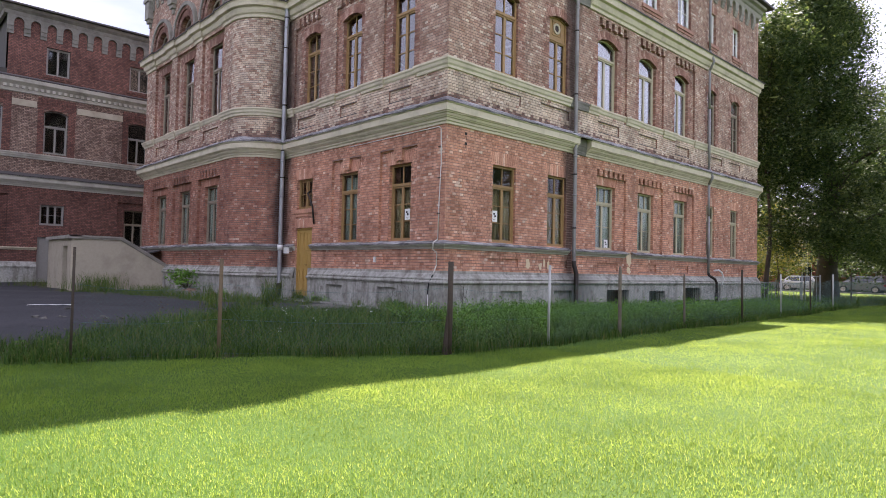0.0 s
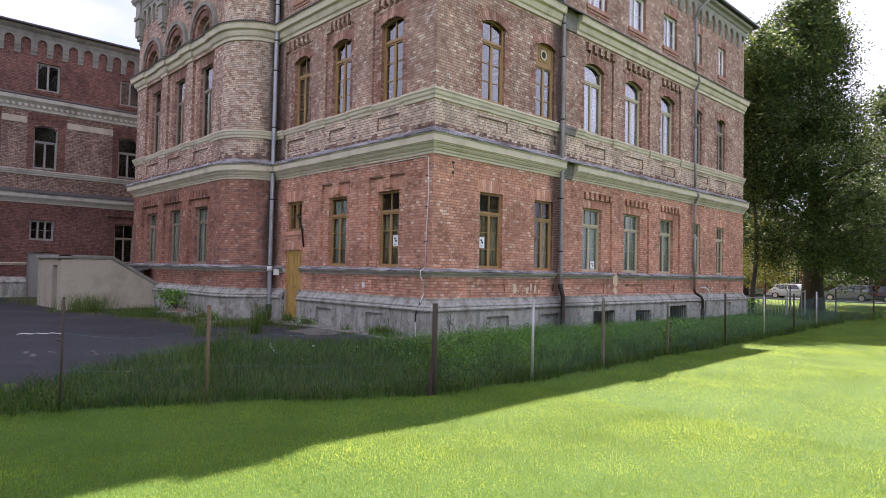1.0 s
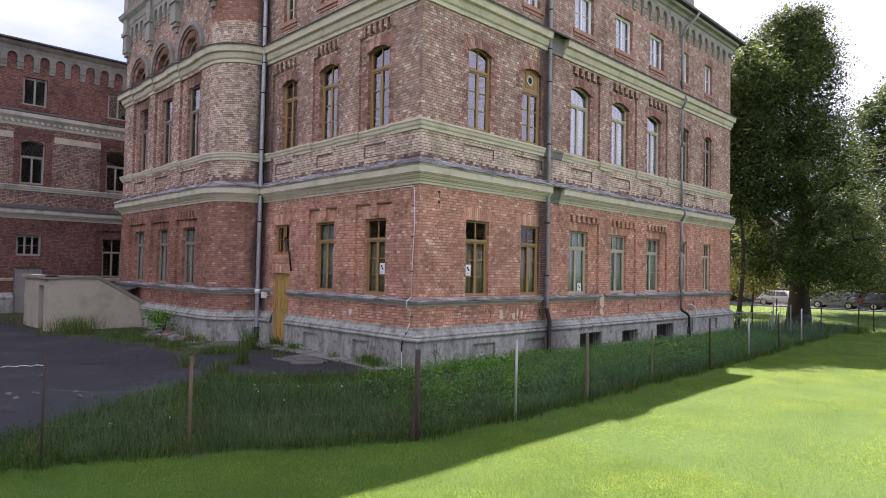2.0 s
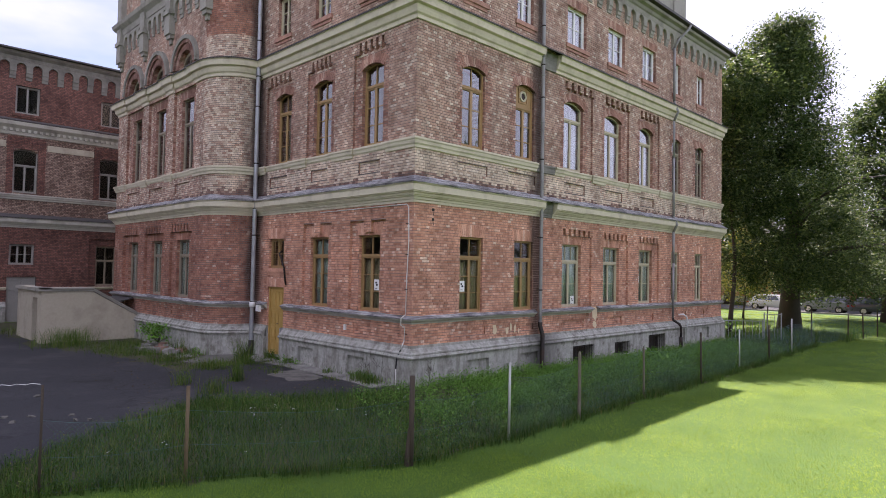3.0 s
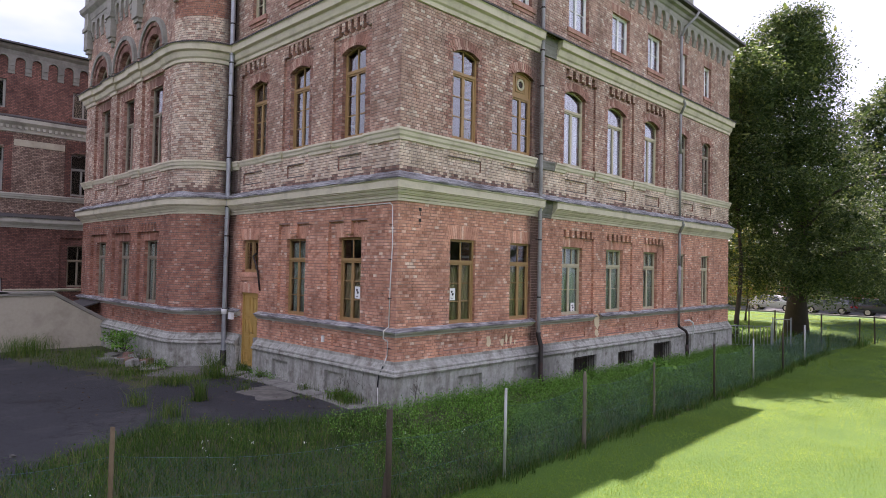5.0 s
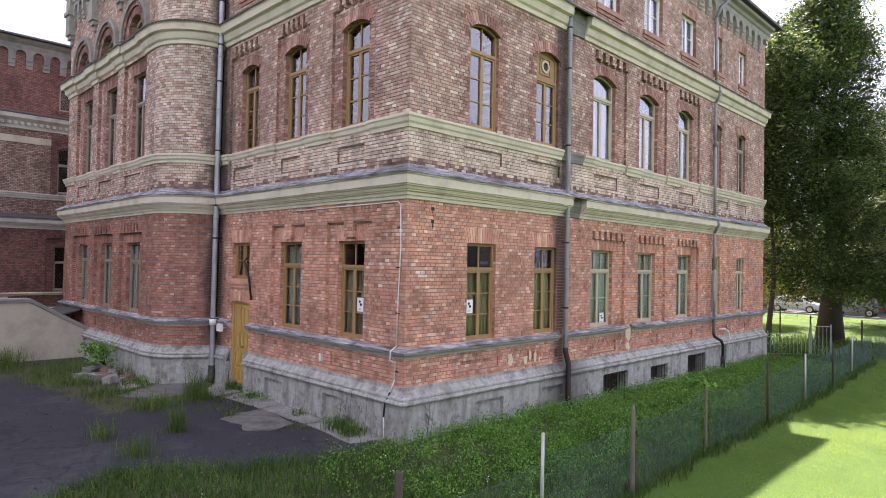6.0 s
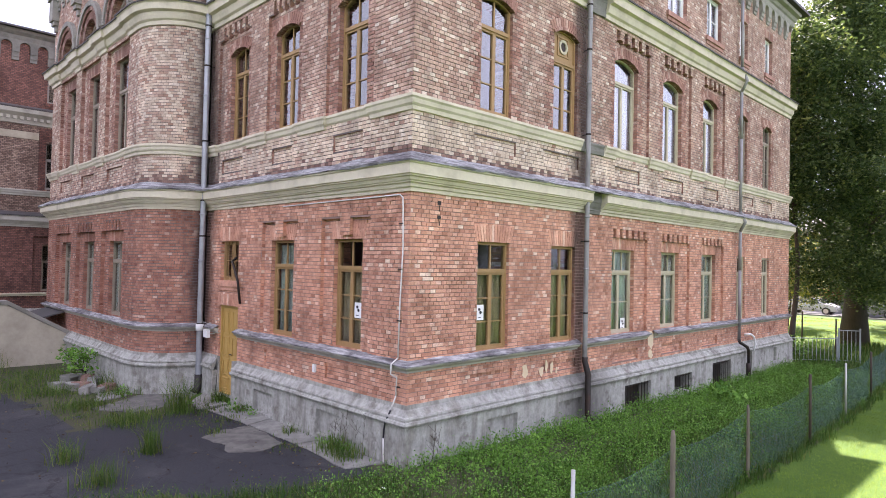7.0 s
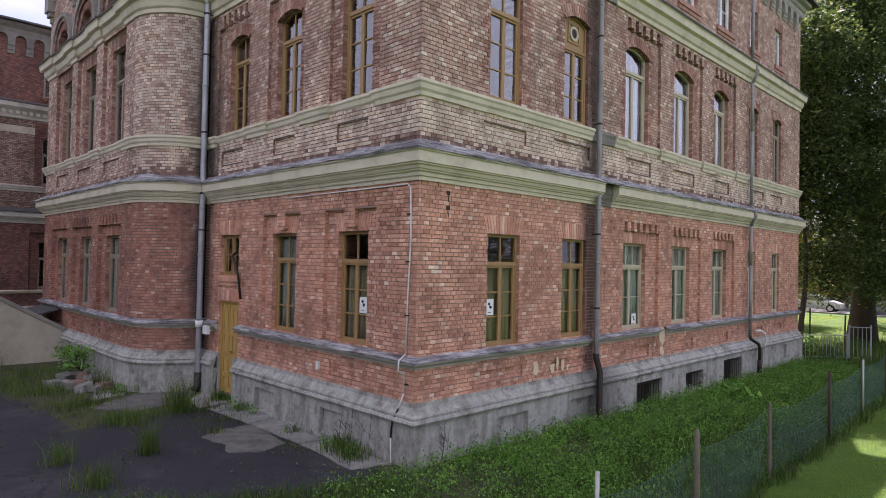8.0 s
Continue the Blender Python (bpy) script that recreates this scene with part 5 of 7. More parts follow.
def course_material(name, a, b, mortar, scale=(1, 1)):
    """Far brickwork, too fine to be told brick from brick."""
    m, n, l, bs = material(name)
    geo = n.new("ShaderNodeNewGeometry")
    sep = n.new("ShaderNodeSeparateXYZ")
    add = n.new("ShaderNodeMath")
    comb_n = n.new("ShaderNodeCombineXYZ")
    l.new(geo.outputs["Position"], sep.inputs[0])
    l.new(sep.outputs["X"], add.inputs[0])
    l.new(sep.outputs["Y"], add.inputs[1])
    l.new(add.outputs[0], comb_n.inputs[0])
    l.new(sep.outputs["Z"], comb_n.inputs[1])
    bt = n.new("ShaderNodeTexBrick")
    bt.inputs["Scale"].default_value = 1.0
    bt.inputs["Brick Width"].default_value = 0.138 * scale[0]
    bt.inputs["Row Height"].default_value = 0.0745 * scale[1]
    bt.inputs["Mortar Size"].default_value = 0.008
    bt.inputs["Color1"].default_value = (*a, 1)
    bt.inputs["Color2"].default_value = (*b, 1)
    bt.inputs["Mortar"].default_value = (*mortar, 1)
    l.new(comb_n.outputs[0], bt.inputs["Vector"])
    big = tex_noise(n, l, 0.7, 5, 0.65)
    r = ramp(n, [(0.35, (0.62, 0.58, 0.56)), (0.55, (1, 1, 1)), (0.75, (1.15, 1.1, 1.05))])
    l.new(big.outputs["Fac"], r.inputs["Fac"])
    fine = tex_noise(n, l, 6.0, 3, 0.7)
    r2 = ramp(n, [(0.3, (0.75, 0.72, 0.7)), (0.7, (1.2, 1.2, 1.18))])
    l.new(fine.outputs["Fac"], r2.inputs["Fac"])
    c = mixed(n, l, "MULTIPLY", 1.0, bt.outputs["Color"], r.outputs["Color"])
    c = mixed(n, l, "MULTIPLY", 1.0, c, r2.outputs["Color"])
    l.new(c, bs.inputs["Base Color"])
    bs.inputs["Roughness"].default_value = 0.92
    bumped(n, l, bs, bt.outputs["Fac"], 0.3, 0.006)
    return m


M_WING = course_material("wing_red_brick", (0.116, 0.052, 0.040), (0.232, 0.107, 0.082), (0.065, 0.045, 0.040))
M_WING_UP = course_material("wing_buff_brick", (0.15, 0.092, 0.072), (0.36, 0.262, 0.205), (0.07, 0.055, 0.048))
P_WING = south(WY)
wg = [(6.71, 7.80, 3.30, 4.34), (10.70, 11.72, 2.22, 4.36), (4.0, 5.05, 2.22, 4.36)]
wu = [(6.73, 7.80, 6.94, 9.00), (10.70, 11.76, 6.94, 9.00), (3.95, 5.0, 6.94, 9.0)]
wt = [(6.73, 7.80, 10.95, 12.37), (10.68, 11.75, 10.95, 12.32)]
wing_low = [(10.32, 12.10, 2.10, 4.76, 0.10), (3.6, 5.35, 2.10, 4.76, 0.10)] + [(*r, None) for r in wg] + [(6.66, 7.94, -0.3, 2.70, None)]
wing_mid = [(a - 0.2, b + 0.35, 6.85, 9.80, 0.0) for a, b, *_ in wu]
for a, b, z0, z1 in wu:
    wing_mid.append((a, b, z0, z1, None))
    wing_mid += arch_slices(a, b, z1, 0.14, 4)
WING_X0 = -12.0
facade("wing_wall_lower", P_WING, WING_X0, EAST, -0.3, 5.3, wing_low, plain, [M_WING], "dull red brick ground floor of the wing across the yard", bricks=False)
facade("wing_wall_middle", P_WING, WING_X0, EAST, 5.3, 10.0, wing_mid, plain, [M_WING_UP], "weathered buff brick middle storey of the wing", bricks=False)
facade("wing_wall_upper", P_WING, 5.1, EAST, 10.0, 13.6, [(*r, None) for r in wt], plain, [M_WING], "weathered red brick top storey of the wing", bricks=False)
for a, b, z0, z1 in wu:
    bf = Buf()
    for u0, u1, p, q in ((a - 0.28, a, 6.86, 9.75), (b, b + 0.34, 6.86, 9.75), (a, b, 9.16, 9.75)):
        hexa_on(bf, P_WING, u0, u1, p, q, -0.035, 0.0)
    for k in range(6):
        hexa_on(bf, P_WING, a - 0.1 + k * 0.22, a + 0.01 + k * 0.22, 9.42, 9.6, -0.08, -0.035)
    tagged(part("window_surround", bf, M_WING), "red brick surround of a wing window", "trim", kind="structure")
for a, b in ((8.2, 10.40), (5.35, 6.40)):
    tagged(part("stone_band", bar(P_WING, a, b, 9.18, 9.50, -0.03, 0.0), M_PARAPET), "pale plastered band between the wing windows", "trim", kind="structure")
M_PALE_GREY = surface("pale_grey_paint", (0.20, 0.19, 0.17), (0.30, 0.29, 0.265), 0.65, 18, 2.5, 0.3, (0.2, 0.18, 0.15), 0.1)
window(P_WING, *wg[0], M_PALE_GREY, d=0.12, top=0, rows=2, leaves=3, label="low grey-framed window with small panes")
for r in wg[1:]:
    window(P_WING, *r, M_FADED, d=0.22, rows=1, top=0.35, top_bars=1, label="dark casement window of the wing in a brick panel")
for r in wu:
    window(P_WING, *r, M_PALE_GREY, pane=M_GLASS, d=0.12, rise=0.14, rows=1, top=0.36, top_bars=0, label="tall arched grey-framed window of the wing")
for r in wt:
    window(P_WING, *r, M_PALE_GREY, pane=M_GLASS, d=0.12, top=0, rows=1, label="small grey-framed window under the wing's eaves", sill=M_WING)
wing_path = [(EAST, WY), (WING_X0, WY)]
for nm, prof, mat, lab in (("wing_cornice_lower", P_C1, M_BELT, "limewashed cornice over the wing's ground floor"), ("wing_flashing", P_C1_TIN, M_ROOF, "grey flashing on the wing's cornice"),
                           ("wing_sill_course", P_SILL, M_BELT, "limewashed sill course of the wing"), ("wing_belt", P_BELT, M_STONE, "pale belt course of the wing"), ("wing_plinth", [(0.12, -0.3), (0.12, 1.1), (0.16, 1.2), (0.1, 1.3), (0, 1.45)], M_PLINTH, "dark stained cement plinth of the wing")):
    bf = Buf()
    if nm in ("wing_belt", "wing_plinth"):
        sweep(bf, [(EAST, WY), (7.96, WY)], prof)
        sweep(bf, [(6.64, WY), (WING_X0, WY)], prof)
    else:
        sweep(bf, wing_path, prof)
    tagged(part(nm, bf, mat), lab, "trim", kind="structure")
bf = Buf()
sweep(bf, wing_path, [(0, 9.82), (0.06, 9.84), (0.08, 10.0), (0.18, 10.16), (0.22, 10.2), (0.32, 10.3), (0.34, 10.5), (0, 10.55)])
for k in range(70):
    u = 0.0 + k * 0.26
    hexa_on(bf, P_WING, u, u + 0.14, 10.0, 10.16, -0.17, -0.05)
tagged(part("wing_cornice_upper", bf, M_BELT), "yellowish dentilled cornice of the wing", "trim", kind="structure")
bf = Buf()
sweep(bf, wing_path, [(0.34, 10.48), (0.37, 10.5), (0.36, 10.54), (0, 10.68)])
tagged(part("wing_flashing_upper", bf, M_ROOF), "grey metal flashing on the wing's upper cornice", "trim", kind="structure")
corbel_table(P_WING, 5.15, 5.15 + 0.705 * 12, 12, 13.62, 0.95, "wing_corbel_table", "grey arched corbel table under the wing's eaves", 0.12, M_SOOT_STONE)
bf = Buf()
sweep(bf, [(EAST, WY), (5.0, WY), (5.0, WY + 6)], [(0, 13.6), (0.13, 13.6), (0.16, 13.78), (0.28, 13.9), (0.34, 14.02), (0, 14.04)])
tagged(part("wing_eaves", bf, M_SOOT_STONE), "grey eaves cornice of the wing", "trim", kind="structure")
bf = Buf()
bf.hexa([(4.6, WY - 0.5, 14.04), (EAST, WY - 0.5, 14.04), (EAST, WY - 0.5, 14.12), (4.6, WY - 0.5, 14.12), (4.6, WY + 10, 14.04), (EAST, WY + 10, 14.04), (EAST, WY + 6, 15.3), (8, WY + 6, 15.3)])
tagged(part("wing_roof", bf, M_ROOF), "dark sheet roof of the wing", "roof", kind="structure")
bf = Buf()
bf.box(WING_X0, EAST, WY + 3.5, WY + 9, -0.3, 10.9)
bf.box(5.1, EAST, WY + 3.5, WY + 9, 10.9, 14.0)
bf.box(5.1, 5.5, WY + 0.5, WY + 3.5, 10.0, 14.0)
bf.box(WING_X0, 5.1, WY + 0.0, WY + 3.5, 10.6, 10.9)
tagged(part("wing_core", bf, M_DIM), "inner walls of the wing, coloured near-black for dim rooms", "wall", kind="structure")
# cream double door of the wing
wdoor = empty("door_2", (7.3, WY, 0.45))
tagged(wdoor, "cream-painted worn double door of the wing", "door", kind="structure")
inv = Matrix.Translation(wdoor.location).inverted()
for a, b in ((6.68, 7.29), (7.31, 7.92)):
    leaf = part("door_leaf", bar(P_WING, a, b, 0.40, 2.68, 0.10, 0.15), M_PALE_GREY, wdoor)
    leaf.matrix_parent_inverse = inv
    for z0, z1 in ((0.55, 1.2), (1.3, 1.9), (2.0, 2.55)):
        bf = Buf()
        ring_on(bf, P_WING, outline(a + 0.08, b - 0.08, z0, z1, 0), outline(a + 0.12, b - 0.12, z0 + 0.04, z1 - 0.04, 0), 0.08, 0.10)
        part("door_panel", bf, M_PALE_GREY, leaf)

# ---- rendered parapet of the cellar stairs ----
stair = empty("stair_parapet", (7.5, 26.5, 0.4))
tagged(stair, "beige rendered parapet wall of the cellar stairs", "parapet wall")
inv = Matrix.Translation(stair.location).inverted()
P_PAR = south(26.45)
shape = [(5.85, 0.2), (9.20, 0.2), (9.20, 1.38), (7.55, 2.36), (5.85, 2.36)]
part("front_wall", plate(P_PAR, shape, 0.0, 0.28), M_PARAPET, stair).matrix_parent_inverse = inv
bf = Buf()
top = [(5.72, 2.36), (7.57, 2.36), (9.25, 1.36)]
for (a, za), (b, zb) in zip(top, top[1:]):
    for w, lo, hi in ((0.05, 0.0, 0.07), (0.09, 0.07, 0.13)):
        bf.hexa([P_PAR(a, za + lo, -w), P_PAR(b, zb + lo, -w), P_PAR(b, zb + hi, -w), P_PAR(a, za + hi, -w), P_PAR(a, za + lo, 0.28 + w), P_PAR(b, zb + lo, 0.28 + w), P_PAR(b, zb + hi, 0.28 + w), P_PAR(a, za + hi, 0.28 + w)])
part("coping", bf, M_GREY_STONE, stair, "grey weathered coping").matrix_parent_inverse = inv
bf = Buf()
bf.box(5.85, 6.08, 26.74, 27.0, 0.2, 2.36)
bf.box(5.85, 6.08, 27.75, 30.2, 0.2, 2.36)
bf.box(5.85, 6.08, 27.0, 27.75, 2.1, 2.36)
bf.box(6.08, 7.6, 30.0, 30.2, 0.2, 2.36)
part("return_wall", bf, M_PARAPET, stair).matrix_parent_inverse = inv
bf = Buf()
bf.box(5.76, 6.17, 26.36, 30.3, 2.362, 2.49)
part("coping", bf, M_GREY_STONE, stair, "grey weathered coping").matrix_parent_inverse = inv
# Near-black sheet fills the doorway in place of its shade.
bf = Buf()
bf.box(6.02, 6.06, 27.0, 27.75, 0.2, 2.1)
part("doorway_dark", bf, M_IRON, stair, "near-black sheet for the unlit doorway").matrix_parent_inverse = inv

# tarred canopy against the bay behind the parapet
bf = Buf()
bf.hexa([(8.3, 27.0, 1.75), (9.28, 27.0, 2.02), (9.28, 27.0, 2.06), (8.3, 27.0, 1.80), (8.3, 29.3, 1.75), (9.28, 29.3, 2.02), (9.28, 29.3, 2.06), (8.3, 29.3, 1.80)])
tagged(part("canopy", bf, M_ROOF), "dark tarred canopy against the bay wall", "canopy")

# ---- yard: asphalt, concrete apron, rubble ----
YARD = [(-14, 14.2), (2.0, 11.2), (3.6, 11.95), (4.7, 12.35), (6.0, 13.2), (6.7, 12.9), (7.3, 12.25), (8.2, 11.85), (9.4, 11.45), (10.35, 11.55), (10.45, 16.0), (10.40, 17.6), (9.6, 18.0), (8.6, 17.6), (7.35, 17.5), (7.2, 19.2), (6.9, 21.5), (6.3, 24.0), (5.6, 25.4), (5.5, 36.5), (-14, 36.5)]


def inside(x, y, poly):
    hit = False
    for (a, b), (c, d) in zip(poly, poly[1:] + poly[:1]):
        if (b > y) != (d > y) and x < (c - a) * (y - b) / (d - b) + a:
            hit = not hit
    return hit


def patch(x0, x1, y0, y1, step, poly, lift, name, mat, label, rough=0.15):
    """A sheet that follows the ground inside a ragged outline."""
    bf = Buf()
    idx = {}

    def vid(i, j):
        if (i, j) not in idx:
            px, py = x0 + i * step, y0 + j * step
            idx[(i, j)] = len(bf.v)
            bf.v.append((px, py, ground_z(px, py) + lift))
        return idx[(i, j)]

    for i in range(int((x1 - x0) / step)):
        for j in range(int((y1 - y0) / step)):
            px, py = x0 + (i + 0.5) * step, y0 + (j + 0.5) * step
            q = noise.noise(Vector((px * 1.7, py * 1.7, 3.0))) * rough * 2
            if inside(px + q, py + q, poly):
                bf.f.append((vid(i, j), vid(i + 1, j), vid(i + 1, j + 1), vid(i, j + 1)))
                bf.s.append(0)
    return tagged(part(name, bf, mat, smooth=True), label, "pavement", kind="structure")


patch(-6, 33.6, 7, 37.0, 0.3, [(x, y + 0.05) for x, y in FENCE] + [(33.4, 12.5), (10.0, 13.0), (10.0, 36.8), (-6, 36.8)], 0.005, "soil_verge", M_SOIL, "dark weedy soil between fence and walls", 0.1)
patch(-14, 11, 11, 36.6, 0.2, YARD, 0.012, "yard_asphalt", M_ASPHALT, "cracked dark asphalt of the yard", 0.25)
M_CONC = surface("old_concrete", (0.11, 0.108, 0.095), (0.34, 0.33, 0.295), 0.95, 6, 1.6, 0.7, (0.07, 0.068, 0.062), 0.6)
rnd = random.Random(5)
M_PATCH = surface("dusty_concrete", (0.05, 0.048, 0.043), (0.21, 0.20, 0.175), 0.95, 5, 2.2, 0.75, (0.045, 0.043, 0.04), 0.6)


def slab(name, pts, z, h, mat, label, group=""):
    """A flat slab with slightly broken edges."""
    bf = Buf()
    n = len(pts)
    cx, cy = sum(p[0] for p in pts) / n, sum(p[1] for p in pts) / n
    ring = []
    for (a, b), (c, d) in zip(pts, pts[1:] + pts[:1]):
        for k in range(5):
            t = k / 5
            ring.append((a + (c - a) * t + rnd.uniform(-0.03, 0.03), b + (d - b) * t + rnd.uniform(-0.03, 0.03)))
    top = [(x, y, ground_z(x, y) + z + h) for x, y in ring]
    low = [(x + (x - cx) * 0.02, y + (y - cy) * 0.02, ground_z(x, y) + z - 0.05) for x, y in ring]
    bf.face(top)
    for i in range(len(ring)):
        j = (i + 1) % len(ring)
        bf.face([low[i], low[j], top[j], top[i]])
    return tagged(part(name, bf, mat), label, "slab", group)


G_SLAB = "concrete slabs by the wall"
slab("concrete_slab", [(8.85, 15.3), (8.98, 14.6), (8.8, 14.1), (9.3, 13.75), (9.85, 13.95), (9.97, 14.7), (9.92, 15.5), (9.4, 15.55)], 0.0, 0.022, M_PATCH, "cracked grey concrete slab in the asphalt", G_SLAB)
slab("concrete_slab", [(9.85, 11.95), (10.52, 11.75), (10.54, 13.6), (10.0, 13.7)], 0.0, 0.03, M_CONC, "worn concrete apron along the plinth", G_SLAB)
slab("concrete_slab", [(10.02, 13.75), (10.54, 13.65), (10.54, 15.6), (9.98, 15.5)], 0.0, 0.03, M_CONC, "worn concrete apron along the plinth", G_SLAB)
slab("concrete_slab", [(9.98, 15.56), (10.54, 15.65), (10.54, 17.5), (9.9, 17.4)], 0.0, 0.03, M_CONC, "worn concrete apron along the plinth", G_SLAB)
slab("concrete_slab", [(8.55, 18.2), (9.85, 18.5), (10.45, 19.2), (9.9, 19.9), (9.2, 19.9), (7.95, 19.1)], 0.0, 0.022, M_PATCH, "broken concrete apron before the rounded corner", G_SLAB)
slab("concrete_slab", [(9.75, 17.6), (10.5, 17.55), (10.52, 19.0), (9.95, 18.4)], 0.0, 0.05, M_CONC, "pale concrete slab at the foot of the yellow door", G_SLAB)
slab("concrete_slab", [(8.2, 19.75), (9.0, 20.0), (9.25, 20.7), (8.6, 20.9)], 0.0, 0.03, M_CONC, "pale concrete slab among weeds", G_SLAB)


def lump(name, c, size, mat, label, group, seed):
    """A broken block with uneven corners."""
    r = random.Random(seed)
    bm = bmesh.new()
    bmesh.ops.create_cube(bm, size=1.0)
    bmesh.ops.bevel(bm, geom=bm.edges[:], offset=0.08, segments=1, affect="EDGES")
    rot = Matrix.Rotation(r.uniform(0, 3), 3, "Z") @ Matrix.Rotation(r.uniform(-0.2, 0.2), 3, "X")
    for v in bm.verts:
        p = Vector((v.co.x * size[0], v.co.y * size[1], v.co.z * size[2]))
        p += Vector((r.uniform(-1, 1), r.uniform(-1, 1), r.uniform(-1, 1))) * 0.02
        v.co = rot @ p + Vector(c)
    me = bpy.data.meshes.new(name)
    bm.to_mesh(me)
    bm.free()
    me.materials.append(mat)
    return tagged(new(name, me), label, "rubble", group)


for k in range(11):
    px, py = rnd.uniform(8.0, 9.0), rnd.uniform(20.9, 23.3)
    sz = (rnd.uniform(0.25, 0.6), rnd.uniform(0.2, 0.4), rnd.uniform(0.14, 0.26))
    lump("rubble_block", (px, py, ground_z(px, py) + sz[2] * 0.4), sz, M_CONC if k % 3 else M_SOOTY, "broken block of a heap beside the bay", "rubble heap", k)
bf = Buf()
bf.hexa([(8.35, 20.9, 0.43), (8.55, 20.85, 0.44), (8.55, 20.85, 0.60), (8.35, 20.9, 0.58), (8.75, 22.4, 0.45), (8.95, 22.4, 0.45), (8.95, 22.4, 0.62), (8.75, 22.4, 0.60)])
tagged(part("concrete_beam", bf, M_CONC), "old concrete beam lying on the rubble by the bay", "beam")
for k in range(9):
    px, py = rnd.uniform(1.5, 4.5), rnd.uniform(12.5, 16.5)
    lump("stone_chip", (px, py, ground_z(px, py) + 0.02), (rnd.uniform(0.06, 0.2), rnd.uniform(0.05, 0.1), 0.04), M_PATCH, "pale chip of stone on the asphalt", "stone chips", 40 + k)

mark = Buf()
mark.tube([(3.05 + 0.14 * k, 17.75 + 0.20 * (k % 2) - 0.06 * k, ground_z(3.05 + 0.14 * k, 17.6) + 0.02) for k in range(7)], 0.011, 5)
tagged(part("chalk_mark", mark, M_WHITE), "crooked white paint mark on the asphalt", "paint mark")

# ---- fence ----
M_RUST = surface("rusty_post", (0.036, 0.028, 0.021), (0.075, 0.055, 0.038), 0.85, 30, 4, 0.4, (0.03, 0.02, 0.018), 0.4)
M_WOODPOST = surface("grey_weathered_wood", (0.11, 0.092, 0.068), (0.19, 0.162, 0.125), 0.9, 8, 4, 0.4, (0.08, 0.065, 0.05), 0.4, stretch=(6, 6, 0.8))
M_GALV = surface("galvanised_post", (0.34, 0.34, 0.33), (0.48, 0.48, 0.46), 0.5, 20, 3, 0.3, (0.2, 0.17, 0.13), 0.1, metal=0.5)
M_RUSTWOOD = surface("rust_stained_post", (0.10, 0.072, 0.04), (0.18, 0.13, 0.075), 0.85, 20, 4, 0.4, (0.05, 0.03, 0.02), 0.4)
M_WIRE = surface("green_coated_wire", (0.055, 0.12, 0.115), (0.09, 0.17, 0.16), 0.6, 30, 3, 0.2, (0.05, 0.08, 0.08), 0.05)
kinds = [None, (M_RUST, 1.58, 0.018, "thin dark iron"), (M_RUSTWOOD, 1.45, 0.03, "rust-stained"), (M_RUST, 1.50, 0.045, "dark rusty iron"), (M_GALV, 1.52, 0.025, "thin galvanised"), (M_WOODPOST, 1.52, 0.04, "weathered wooden"),
         (M_WOODPOST, 1.36, 0.03, "weathered wooden"), (M_RUST, 1.52, 0.03, "dark rusty iron"), (M_GALV, 1.4, 0.025, "thin galvanised"), (M_RUST, 1.4, 0.03, "dark rusty iron"), (M_GALV, 1.45, 0.03, "thin galvanised")]
for (px, py), k in list(zip(FENCE, kinds))[1:]:
    m, h, r, word = k
    z = ground_z(px, py)
    lean = rnd.uniform(-0.03, 0.03) * (px > 3)
    bf = Buf()
    if m is M_WOODPOST:
        n = 7
        bf.tube([(px + lean * t, py, z - 0.2 + (h + 0.2) * t) for t in (0, 0.3, 0.6, 0.95, 1.0)], [r * 1.1, r, r * 0.95, r * 0.9, r * 0.5], n)
    else:
        bf.tube([(px + lean * t, py, z - 0.2 + (h + 0.2) * t) for t in (0, 0.5, 1.0)], r, 8)
    post = tagged(part("fence_post", bf, m, smooth=True), word + " fence post in long grass", "post", "fence posts")
    if m is M_RUST and 6 < px < 8:
        bf = Buf()
        bf.tube([(px - 0.06, py + 0.03, z), (px - 0.02, py + 0.02, z + 0.62)], [0.05, 0.03], 7)
        part("post_stub", bf, M_RUST, post)


